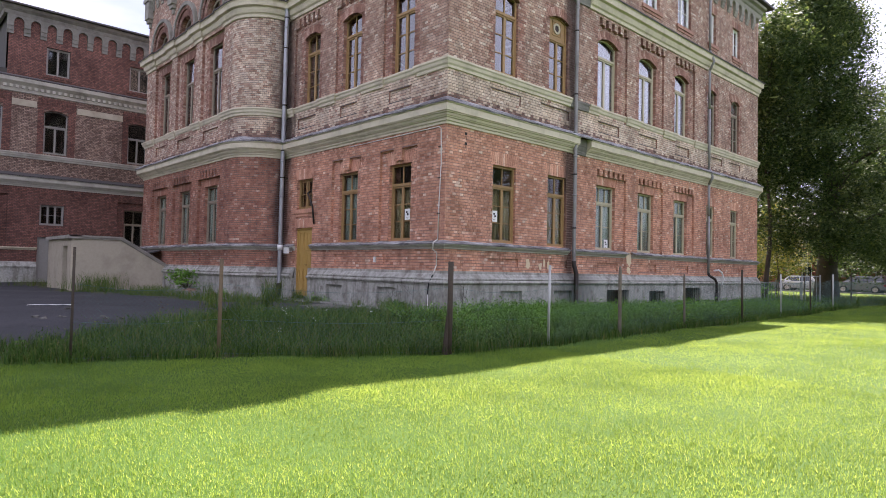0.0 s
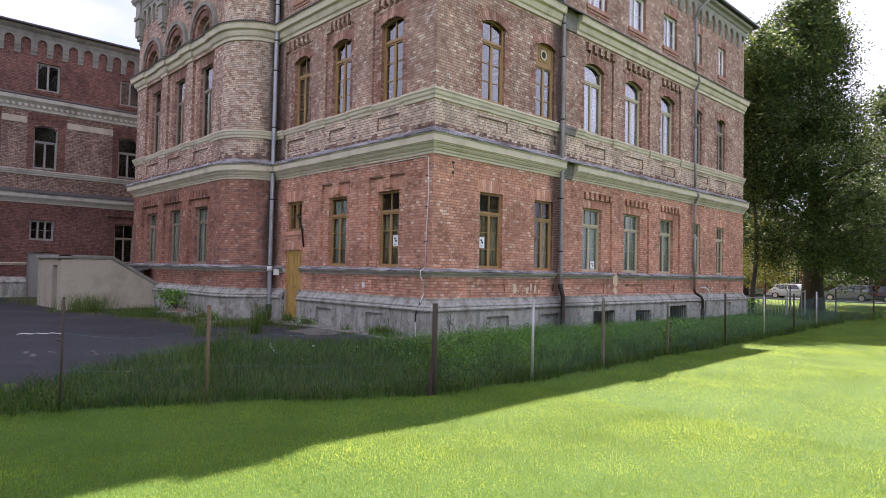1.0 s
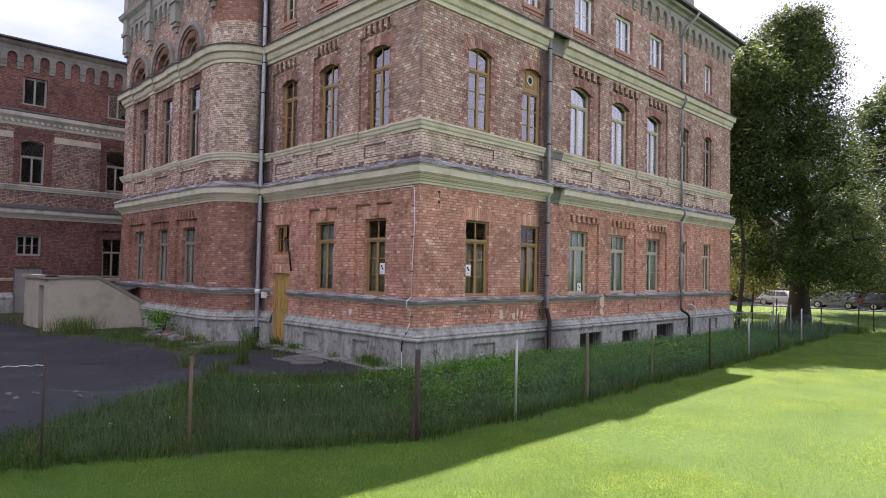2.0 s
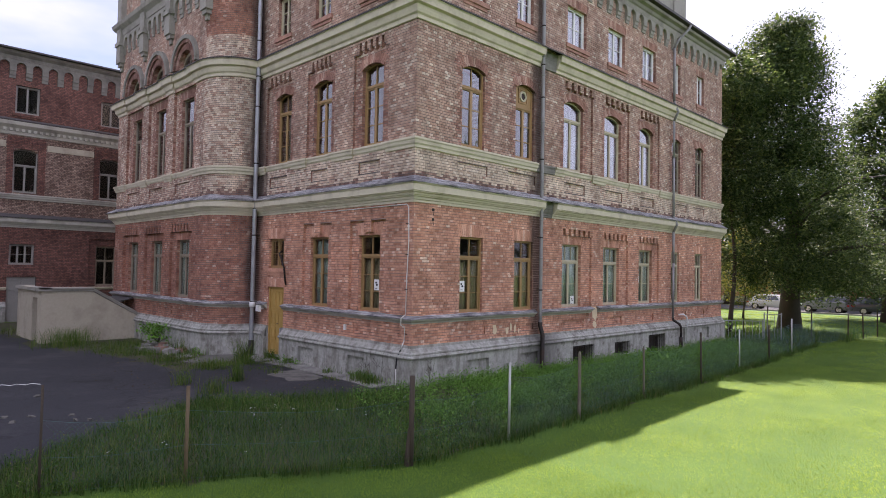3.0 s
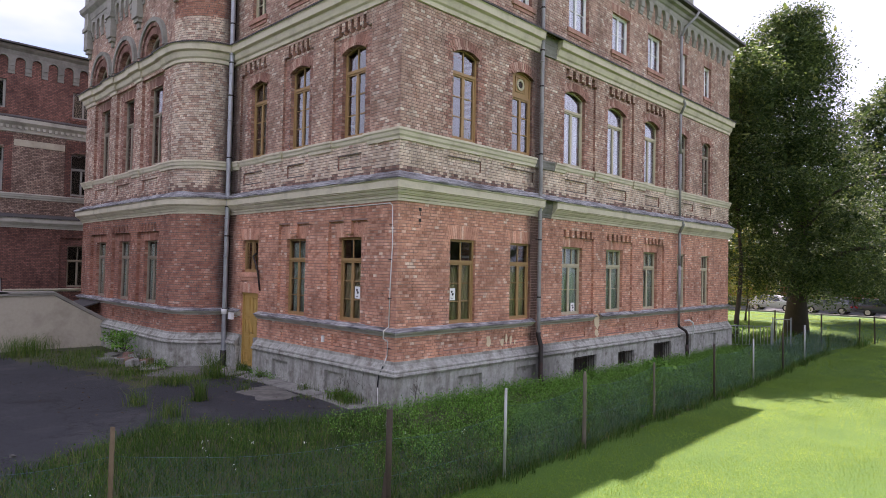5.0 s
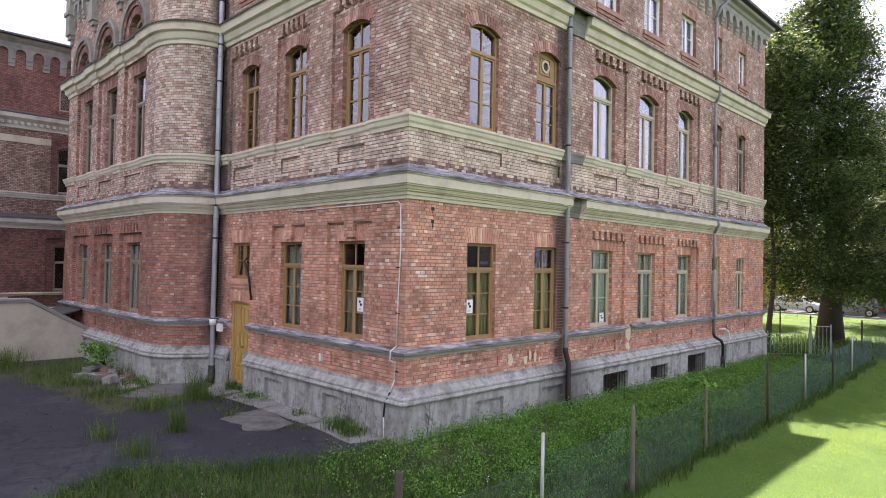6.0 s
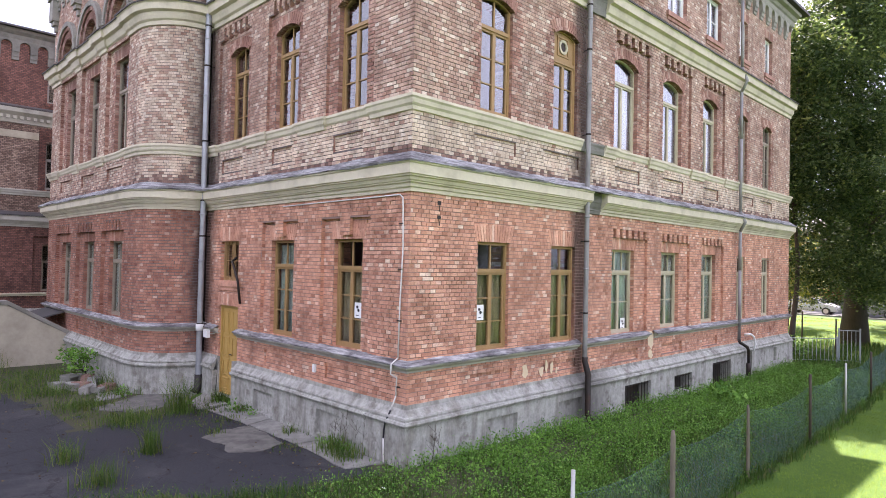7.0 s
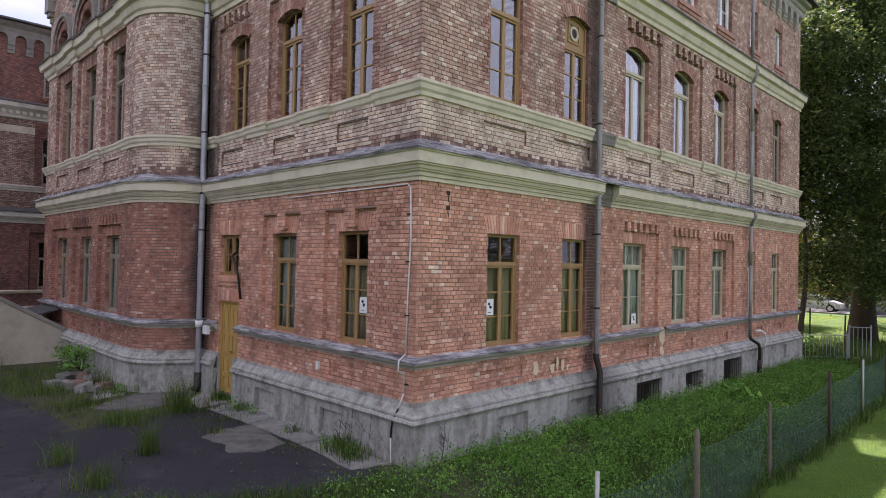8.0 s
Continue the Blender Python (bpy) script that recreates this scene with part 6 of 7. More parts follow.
def netting(a, b, h, name, label):
    """Diamond wire netting between two posts."""
    bf = Buf()
    (x0, y0), (x1, y1) = a, b
    ln = math.hypot(x1 - x0, y1 - y0)
    step = 0.07
    at = lambda s, z: (x0 + (x1 - x0) * s / ln, y0 + (y1 - y0) * s / ln + 0.03, ground_z(x0 + (x1 - x0) * s / ln, y0 + (y1 - y0) * s / ln) + 0.03 + z - 0.10 * math.sin(math.pi * s / ln) * z / h)
    k = -int(h / step) - 1
    while k * step < ln:
        s = k * step
        for sg in (1, -1):
            pts = []
            n = max(2, int(h / 0.35))
            for i in range(n + 1):
                z = h * i / n
                t = s + z if sg > 0 else s + h - z
                pts.append((t, z))
            pts = [(t, z) for t, z in pts if 0 <= t <= ln]
            if len(pts) > 1:
                for p, q in zip(pts, pts[1:]):
                    A, B = Vector(at(*p)), Vector(at(*q))
                    w = Vector((0, 0, 0.0014 if x0 > 9 else 0.0008))
                    v = Vector((0.0, 0.0014 if x0 > 9 else 0.0008, 0.0))
                    i0 = len(bf.v)
                    bf.v += [tuple(A + w), tuple(A - w + v), tuple(A - w - v), tuple(B + w), tuple(B - w + v), tuple(B - w - v)]
                    for f in ((0, 1, 4, 3), (1, 2, 5, 4), (2, 0, 3, 5)):
                        bf.f.append(tuple(i0 + q2 for q2 in f))
                        bf.s.append(0)
        k += 1
    for z in (0.02, h * 0.5, h):
        n = 10
        bf.tube([at(ln * i / n, z) for i in range(n + 1)], 0.0022, 4)
    return tagged(part(name, bf, M_WIRE), label, "wire netting", "netting of the fence")


for a, b in zip(FENCE[1:], FENCE[2:]):
    netting(a, b, 1.05 if a[0] < 9 else 1.2, "wire_netting", "thin green-coated wire netting sagging between fence posts")

far_line = [(29.0, 7.8), (33.5, 8.0), (38.0, 7.7), (39.4, 7.3), (41.2, 7.0)]
for a, b in zip(far_line, far_line[1:]):
    netting(a, b, 1.2, "wire_netting", "thin green-coated wire netting sagging between fence posts")

# ---- railing and gate at the far end of the building ----
M_RAIL = surface("pale_grey_railing_paint", (0.20, 0.23, 0.23), (0.28, 0.31, 0.31), 0.6, 20, 3, 0.3, (0.25, 0.2, 0.16), 0.1)


def railing(a, b, h, n, name, label, z_extra=0.0):
    root = empty(name, (a[0], a[1], ground_z(*a)))
    tagged(root, label, "railing", "railings")
    inv = Matrix.Translation(root.location).inverted()
    z = ground_z(*a) + z_extra
    at = lambda t: (a[0] + (b[0] - a[0]) * t, a[1] + (b[1] - a[1]) * t)
    for k in range(n + 1):
        x, y = at(k / n)
        bf = Buf()
        end = k in (0, n)
        bf.tube([(x, y, z - (0.15 if end else -0.08)), (x, y, z + h + (0.06 if end else -0.03))], 0.03 if end else 0.011, 6)
        part("railing_post" if end else "railing_bar", bf, M_RAIL, root).matrix_parent_inverse = inv
    for zz in (0.10, h - 0.03):
        bf = Buf()
        bf.tube([(*at(0), z + zz), (*at(1), z + zz)], 0.018, 6)
        part("railing_rail", bf, M_RAIL, root).matrix_parent_inverse = inv
    return root


railing((31.4, 11.6), (32.9, 10.2), 1.0, 12, "railing", "pale grey metal railing at the end of the building")
railing((32.95, 10.15), (33.35, 9.5), 1.35, 5, "gate", "taller pale grey metal gate leaf standing open")
for px, py, h in ((36.5, 9.0, 1.5), (38.0, 7.7, 1.3), (39.4, 7.3, 1.4), (41.2, 7.0, 1.5), (36.0, 11.0, 1.6), (38.3, 13.0, 1.7)):
    bf = Buf()
    z = ground_z(px, py)
    bf.tube([(px, py, z - 0.1), (px + rnd.uniform(-0.15, 0.15), py, z + h)], 0.035, 6)
    tagged(part("fence_post", bf, M_RUST), "leaning dark post round the big tree", "post", "fence posts")

# ---- plants ----


def leaf_material(name, stops, trans=0.35, rough=0.6, clump=3.0, glow=(1.25, 1.15, 0.9), gloss=0.12):
    """Leaves and blades: each its own shade, in drifts, letting some light through."""
    m, n, l, b = material(name)
    out = n["Material Output"]
    geo = n.new("ShaderNodeNewGeometry")
    r = ramp(n, stops)
    l.new(geo.outputs["Random Per Island"], r.inputs["Fac"])
    drift = tex_noise(n, l, clump, 3, 0.6)
    d = ramp(n, [(0.3, (0.68, 0.72, 0.70)), (0.7, (1.25, 1.2, 1.1))])
    l.new(drift.outputs["Fac"], d.inputs["Fac"])
    c = mixed(n, l, "MULTIPLY", 1.0, r.outputs["Color"], d.outputs["Color"])
    l.new(c, b.inputs["Base Color"])
    b.inputs["Roughness"].default_value = rough
    b.inputs["Specular IOR Level"].default_value = gloss
    t = n.new("ShaderNodeBsdfTranslucent")
    l.new(mixed(n, l, "MULTIPLY", 1.0, c, glow), t.inputs["Color"])
    mx = n.new("ShaderNodeMixShader")
    mx.inputs["Fac"].default_value = trans
    l.new(b.outputs[0], mx.inputs[1])
    l.new(t.outputs[0], mx.inputs[2])
    l.new(mx.outputs[0], out.inputs["Surface"])
    return m


M_BLADE = leaf_material("lawn_blades", [(0, (0.064, 0.148, 0.017)), (0.5, (0.096, 0.198, 0.025)), (0.92, (0.130, 0.242, 0.036)), (1, (0.16, 0.26, 0.055))], 0.56, 0.8, 0.8, (3.3, 2.1, 2.7), 0.05)
M_TALL = leaf_material("long_grass", [(0, (0.026, 0.070, 0.014)), (0.5, (0.055, 0.118, 0.023)), (0.86, (0.099, 0.165, 0.035)), (1, (0.185, 0.176, 0.075))], 0.35, 0.6, 0.9)
M_WEED = leaf_material("broad_weed_leaves", [(0, (0.065, 0.160, 0.024)), (0.6, (0.125, 0.275, 0.044)), (1, (0.20, 0.37, 0.072))], 0.3, 0.5, 2.0)
M_LEAF = leaf_material("chestnut_leaves", [(0, (0.032, 0.058, 0.023)), (0.6, (0.069, 0.107, 0.039)), (0.92, (0.132, 0.180, 0.060)), (1, (0.202, 0.238, 0.075))], 0.40, 0.65, 0.6, (1.144, 1.100, 0.748))
M_TUFT = leaf_material("feathery_grass", [(0, (0.050, 0.105, 0.020)), (0.6, (0.088, 0.162, 0.032)), (1, (0.19, 0.21, 0.075))], 0.4, 0.6, 2.0)
M_LEAF_Y = leaf_material("yellowing_leaves", [(0, (0.10, 0.13, 0.02)), (0.6, (0.20, 0.22, 0.03)), (1, (0.34, 0.30, 0.05))], 0.4, 0.5, 0.8)
M_FLOWER = surface("white_petals", (0.7, 0.7, 0.66), (0.8, 0.8, 0.76), 0.8, 10, 2, 0.0, (0.7, 0.7, 0.7), 0.0)
M_BARK = surface("dark_tree_bark", (0.035, 0.028, 0.022), (0.085, 0.07, 0.055), 0.95, 9, 2, 0.4, (0.03, 0.035, 0.02), 0.9, stretch=(3, 3, 0.5))
rng = np.random.default_rng(7)


def raw_mesh(name, verts, tris, mat, label, category, kind="stuff"):
    """An object from arrays of vertices and triangles."""
    me = bpy.data.meshes.new(name)
    me.vertices.add(len(verts))
    me.vertices.foreach_set("co", np.asarray(verts, np.float32).ravel())
    me.loops.add(3 * len(tris))
    me.loops.foreach_set("vertex_index", np.asarray(tris, np.int32).ravel())
    me.polygons.add(len(tris))
    me.polygons.foreach_set("loop_start", np.arange(0, 3 * len(tris), 3, dtype=np.int32))
    me.polygons.foreach_set("loop_total", np.full(len(tris), 3, np.int32))
    me.update(calc_edges=True)
    me.materials.append(mat)
    return tagged(new(name, me), label, category, kind=kind)


def blades(xy, height, width, bend, mat, name, label, category="grass", base=None, simple=False):
    """Grass blades at points: two bent pieces each, narrowing to a tip."""
    n = len(xy)
    z = np.array([ground_z(x, y) for x, y in xy]) - 0.01 if base is None else base
    ang = rng.uniform(0, 2 * np.pi, n)
    face = ang + rng.uniform(1.2, 1.9, n)
    h = height * rng.uniform(0.55, 1.25, n)
    w = width * rng.uniform(0.7, 1.3, n)
    b = bend * rng.uniform(0.2, 1.3, n) * h
    root = np.column_stack([xy, z])
    side = np.column_stack([np.cos(face), np.sin(face), np.zeros(n)]) * w[:, None]
    way = np.column_stack([np.cos(ang), np.sin(ang), np.zeros(n)])
    mid = root + way * (b * 0.3)[:, None] + np.column_stack([np.zeros(n), np.zeros(n), h * 0.6])
    tip = root + way * b[:, None] + np.column_stack([np.zeros(n), np.zeros(n), h])
    if simple:
        v = np.stack([root - side / 2, root + side / 2, tip], 1).reshape(-1, 3)
        return raw_mesh(name, v, np.arange(3 * n).reshape(-1, 3), mat, label, category)
    v = np.stack([root - side / 2, root + side / 2, mid + side * 0.4, mid - side * 0.4, tip], 1).reshape(-1, 3)
    k = np.arange(n)[:, None] * 5
    t = np.stack([k + [0, 1, 2], k + [0, 2, 3], k + [3, 2, 4]], 1).reshape(-1, 3)
    return raw_mesh(name, v, t, mat, label, category)


fence_line = np.array(FENCE)


def scatter(x0, x1, y0, y1, per_m2, test):
    n = int((x1 - x0) * (y1 - y0) * per_m2)
    p = np.column_stack([rng.uniform(x0, x1, n), rng.uniform(y0, y1, n)])
    return p[test(p[:, 0], p[:, 1])]


fy = lambda x: np.interp(x, fence_line[:, 0], fence_line[:, 1])
on_lawn = lambda x, y: y < fy(x) - 0.12
blades(scatter(-3.5, 9, 0.3, 10.5, 5200, lambda x, y: on_lawn(x, y) & (y > 1.2 - 0.6 * x)), 0.036, 0.0062, 0.9, M_BLADE, "lawn_grass", "short mown bright green lawn", simple=True)
blades(scatter(9, 26, -4, 8.0, 1900, lambda x, y: on_lawn(x, y) & (y > -0.5 - 0.15 * (x - 9))), 0.036, 0.0088, 0.9, M_BLADE, "lawn_grass", "short mown bright green lawn", simple=True)
blades(scatter(26, 46, -6, 8, 330, lambda x, y: y < 7.7), 0.046, 0.02, 0.9, M_BLADE, "lawn_grass", "short mown bright green lawn", simple=True)
blades(scatter(34, 60, -6, 30, 100, lambda x, y: (y > 7.6) | (x > 46)), 0.05, 0.04, 0.9, M_BLADE, "lawn_grass", "short mown bright green lawn", simple=True)

around = lambda x, y: on_lawn(x, y) & ~(((x < 9) & (y > 0.3) & (y > 1.2 - 0.6 * x)) | ((x >= 9) & (y > -0.5 - 0.15 * (x - 9))))
blades(scatter(-14, 26, -12, 9, 140, around), 0.05, 0.04, 0.9, M_BLADE, "lawn_grass", "short mown bright green lawn", simple=True)


def unpaved(x, y):
    return np.array([not inside(a, b, YARD) for a, b in zip(x, y)], bool)


def verge(x, y):
    """Between the fence and the walls, off the asphalt and the slabs."""
    wall = np.where(x < CX - OUT, 60, CY - OUT - 0.02)
    return (y > fy(x) - 0.05) & (y < wall) & (y < 14.6)


p = scatter(-6, 33, 7, 15, 430, verge)
p = p[unpaved(p[:, 0], p[:, 1])]
near_wall = (p[:, 1] > CY - 1.6) & (p[:, 0] > 10.0)
p = p[~(near_wall & (rng.random(len(p)) < 0.8))]
blades(p, 0.25, 0.0085, 0.75, M_TALL, "long_grass", "long unmown grass between fence and wall")
p = p[rng.random(len(p)) < 0.5]
blades(p + rng.normal(0, 0.05, p.shape), 0.15, 0.012, 0.9, M_TALL, "long_grass", "dense lower grass between fence and wall")
edge = scatter(-6, 30, 6.5, 13.5, 500, lambda x, y: np.abs(y - fy(x) - 0.08 * np.sin(3.1 * x) - 0.05 * np.sin(11 * x)) < 0.2)
blades(edge, 0.22, 0.010, 0.8, M_TALL, "long_grass", "uncut grass along the fence line")
far_verge = np.vstack([scatter(29, 36, 7.7, 22, 90, lambda x, y: (y > 8) & ((x > 31) | (y < 11))), scatter(36, 41.5, 7.2, 13, 80, lambda x, y: y > 7.3)])
blades(far_verge, 0.32, 0.02, 0.6, M_TALL, "long_grass", "long grass beyond the end of the building")


def leaves(centres, radius, per, size, mat, name, label, category="plant", kind="stuff", flat=0.5, aspect=0.55):
    """Leaves scattered round centres: folded diamonds of two triangles."""
    c = np.repeat(np.asarray(centres), per, 0)
    n = len(c)
    r = np.repeat(np.broadcast_to(np.asarray(radius, float), (len(centres),)), per)
    off = rng.normal(0, 0.5, (n, 3)) * r[:, None]
    off[:, 2] *= 0.8
    pos = c + off
    a = rng.normal(0, 1, (n, 3))
    a[:, 2] *= flat
    a /= np.linalg.norm(a, axis=1)[:, None]
    up = np.column_stack([rng.normal(0, 0.45, n), rng.normal(0, 0.45, n), np.ones(n)])
    s = np.cross(a, up)
    s /= np.linalg.norm(s, axis=1)[:, None] + 1e-6
    L = size * rng.uniform(0.6, 1.3, n)[:, None]
    b0, tip = pos - a * L * 0.5, pos + a * L * 0.5
    drop = np.array([0, 0, -0.12]) * L
    l, q = pos + s * L * aspect / 2 + drop, pos - s * L * aspect / 2 + drop
    v = np.stack([b0, l, tip, q], 1).reshape(-1, 3)
    k = np.arange(n)[:, None] * 4
    t = np.stack([k + [0, 1, 2], k + [0, 2, 3]], 1).reshape(-1, 3)
    return raw_mesh(name, v, t, mat, label, category, kind)


# broad weeds in the verge and at the wall's foot
def weeds(p, r, per, size, label, mat=None):
    c = np.column_stack([p, [ground_z(x, y) + 0.11 for x, y in p]])
    leaves(c, r, per, size, mat or M_WEED, "weeds", label, flat=0.9, aspect=0.6)


w = scatter(5.5, 30, 8.4, CY - 0.2, 24, lambda x, y: verge(x, y) & (rng.random(len(x)) < np.clip((x - 8.0) / 3.5, 0, 1) * np.clip((y - 7.9) / 1.6, 0, 1)))
w = w[unpaved(w[:, 0], w[:, 1])]
weeds(w, 0.27, 64, 0.050, "low ground elder and weeds along the wall")
w = scatter(8, 30, 7.5, 9.6, 9, verge)
weeds(w, 0.26, 60, 0.042, "clumps of broad-leaved weeds in the long grass")
w = scatter(2, 10.4, 7.3, 14, 7.0, verge)
weeds(w[unpaved(w[:, 0], w[:, 1])], 0.22, 46, 0.036, "clumps of small-leaved weeds in the long grass", M_TALL)
w = scatter(21.0, 23.2, 9.6, 10.8, 6, verge)
weeds(w, 0.3, 30, 0.2, "large burdock leaves near the basement window")
w = np.array([[11.3 + 0.4 * k, 10.75 + 0.25 * math.sin(k * 2.1)] for k in range(14)])
weeds(w, 0.26, 90, 0.055, "thick nettles at the foot of the plinth")
w = np.array([[7.15, 7.6], [7.5, 7.5], [6.7, 7.75], [8.0, 7.5], [6.2, 7.95], [8.5, 7.45]])
weeds(w, 0.24, 90, 0.055, "dark creeper round the rusty fence post", M_TALL)
w = np.array([[2.1, 9.9], [2.5, 9.7], [1.7, 10.0]])
weeds(w, 0.24, 90, 0.045, "dark weeds round a thin fence post", M_TALL)
w = np.array([[10.36, 17.1], [10.25, 16.7], [10.4, 16.2], [10.36, 12.9], [10.3, 12.6], [10.38, 13.3], [9.5, 17.75], [8.9, 19.9], [9.0, 20.3]])
weeds(w, 0.2, 60, 0.06, "dark leafy weeds along the concrete apron")
fl = scatter(3, 10.4, 8.5, 11.4, 0.8, verge)
fl = fl[unpaved(fl[:, 0], fl[:, 1])]
leaves(np.column_stack([fl, [ground_z(x, y) + 0.36 for x, y in fl]]), 0.05, 4, 0.024, M_FLOWER, "wild_flowers", "small white wild flowers in the long grass", flat=0.2, aspect=0.9)

# weeds along the bay and in the cracks of the asphalt
spots = [(6.3, 24.9, 1.0, 0.65, 380), (6.7, 25.9, 0.9, 0.6, 260), (8.2, 24.0, 1.1, 0.3, 380), (7.6, 21.3, 0.9, 0.28, 420), (7.3, 22.8, 0.9, 0.3, 320), (7.75, 19.3, 0.7, 0.28, 300), (8.9, 20.3, 0.5, 0.28, 160), (8.9, 21.3, 0.4, 0.5, 90),
         (8.1, 17.2, 0.6, 0.32, 300), (8.6, 17.6, 0.8, 0.20, 260), (9.35, 17.6, 0.32, 0.75, 190), (9.9, 17.5, 0.7, 0.18, 240), (7.75, 14.9, 0.17, 0.58, 130), (7.7, 15.0, 0.3, 0.16, 90), (6.6, 13.7, 0.32, 0.42, 150), (6.5, 15.3, 0.32, 0.42, 110), (9.2, 15.45, 0.25, 0.18, 70), (10.45, 17.9, 0.3, 0.35, 160),
         (10.45, 16.7, 0.25, 0.25, 90), (10.3, 14.45, 0.2, 0.22, 80), (10.33, 12.9, 0.4, 0.32, 260), (10.2, 12.4, 0.35, 0.25, 180), (9.75, 16.2, 0.5, 0.12, 120), (9.8, 13.6, 0.4, 0.1, 110),  (6.0, 31.0, 1.6, 0.3, 260), (3.0, 33.5, 2.5, 0.3, 260)]
for x, y, r, h, n in spots:
    q = np.column_stack([rng.normal(x, r * 0.45, n), rng.normal(y, r * 0.45, n)])
    q = q[~((q[:, 0] > BAY_X - OUT - 0.02) & (q[:, 1] > 20.5)) & (q[:, 0] < CX - OUT - 0.02)]
    blades(q, h, 0.010, 0.7, M_TUFT, "grass_tuft", "tuft of feathery grass growing in the broken paving")
lit = np.vstack([scatter(5.0, 10.4, 12.4, 20.5, 7, lambda x, y: ~unpaved(x, y)), scatter(9.3, 10.5, 12.0, 17.5, 60, lambda x, y: rng.random(len(x)) < 0.6)])
M_LITTER = leaf_material("dry_leaf_litter", [(0, (0.03, 0.022, 0.014)), (0.7, (0.09, 0.065, 0.035)), (1, (0.2, 0.16, 0.09))], 0.1, 0.9, 2.0)
leaves(np.column_stack([lit, [ground_z(x, y) + 0.025 for x, y in lit]]), 0.004, 1, 0.05, M_LITTER, "leaf_litter", "dry leaves and crumbs lying on the asphalt", "litter", flat=0.1, aspect=0.7)
moss = np.vstack([scatter(6.5, 8.9, 19.3, 25.6, 60, lambda x, y: unpaved(x, y) & (x < 9.1) & (rng.random(len(x)) < np.clip(0.35 + 0.9 * np.sin(x * 2.9 + y * 1.3) * np.cos(y * 2.1), 0, 1))), scatter(7.2, 10.45, 15.9, 20.0, 55, lambda x, y: (y > 16.1) & (rng.random(len(x)) < np.clip(0.25 + 0.9 * np.sin(x * 2.3 + y * 1.7) * np.cos(y * 2.9), 0, 1)))])
blades(np.repeat(moss, 6, 0) + rng.normal(0, 0.05, (len(moss) * 6, 2)), 0.07, 0.010, 1.0, M_TUFT, "paving_grass", "short grass in the joints of the broken paving")
stalks = Buf()
for x, y in ((10.42, 12.95), (10.40, 13.1), (10.36, 12.7), (10.43, 12.5), (10.46, 12.3), (11.05, 11.1), (11.2, 11.15), (11.0, 11.05)):
    z = ground_z(x, y)
    h = rnd.uniform(0.5, 0.8)
    stalks.tube([(x, y, z), (x + 0.05, y - 0.03, z + h)], 0.004, 4)
    for k in range(5):
        a = rnd.uniform(0, 6.28)
        zz = z + h * rnd.uniform(0.45, 0.95)
        stalks.tube([(x + 0.03, y - 0.02, zz), (x + 0.03 + 0.12 * math.cos(a), y + 0.12 * math.sin(a), zz + 0.12)], 0.003, 4)
tagged(part("dry_stalks", stalks, M_RUST), "dry brown weed stalks against the plinth", "plant", kind="stuff")
shrub = empty("shrub", (8.95, 23.2, 0.8))
tagged(shrub, "small leafy elder shrub growing on the rubble", "shrub")
inv = Matrix.Translation(shrub.location).inverted()
sc = [(8.85 + rnd.uniform(-0.45, 0.25), 23.3 + rnd.uniform(-1.0, 1.0), 0.8 + rnd.uniform(0, 0.5)) for k in range(26)]
o = leaves(sc, 0.2, 18, 0.13, M_WEED, "crown", "green leaves", kind="stuff")
o.parent, o.matrix_parent_inverse = shrub, inv
bf = Buf()
for c in sc[::2]:
    bf.tube([(8.95, 23.3, 0.55), c], [0.014, 0.005], 5)
part("stem", bf, M_BARK, shrub).matrix_parent_inverse = inv

# ---- trees ----


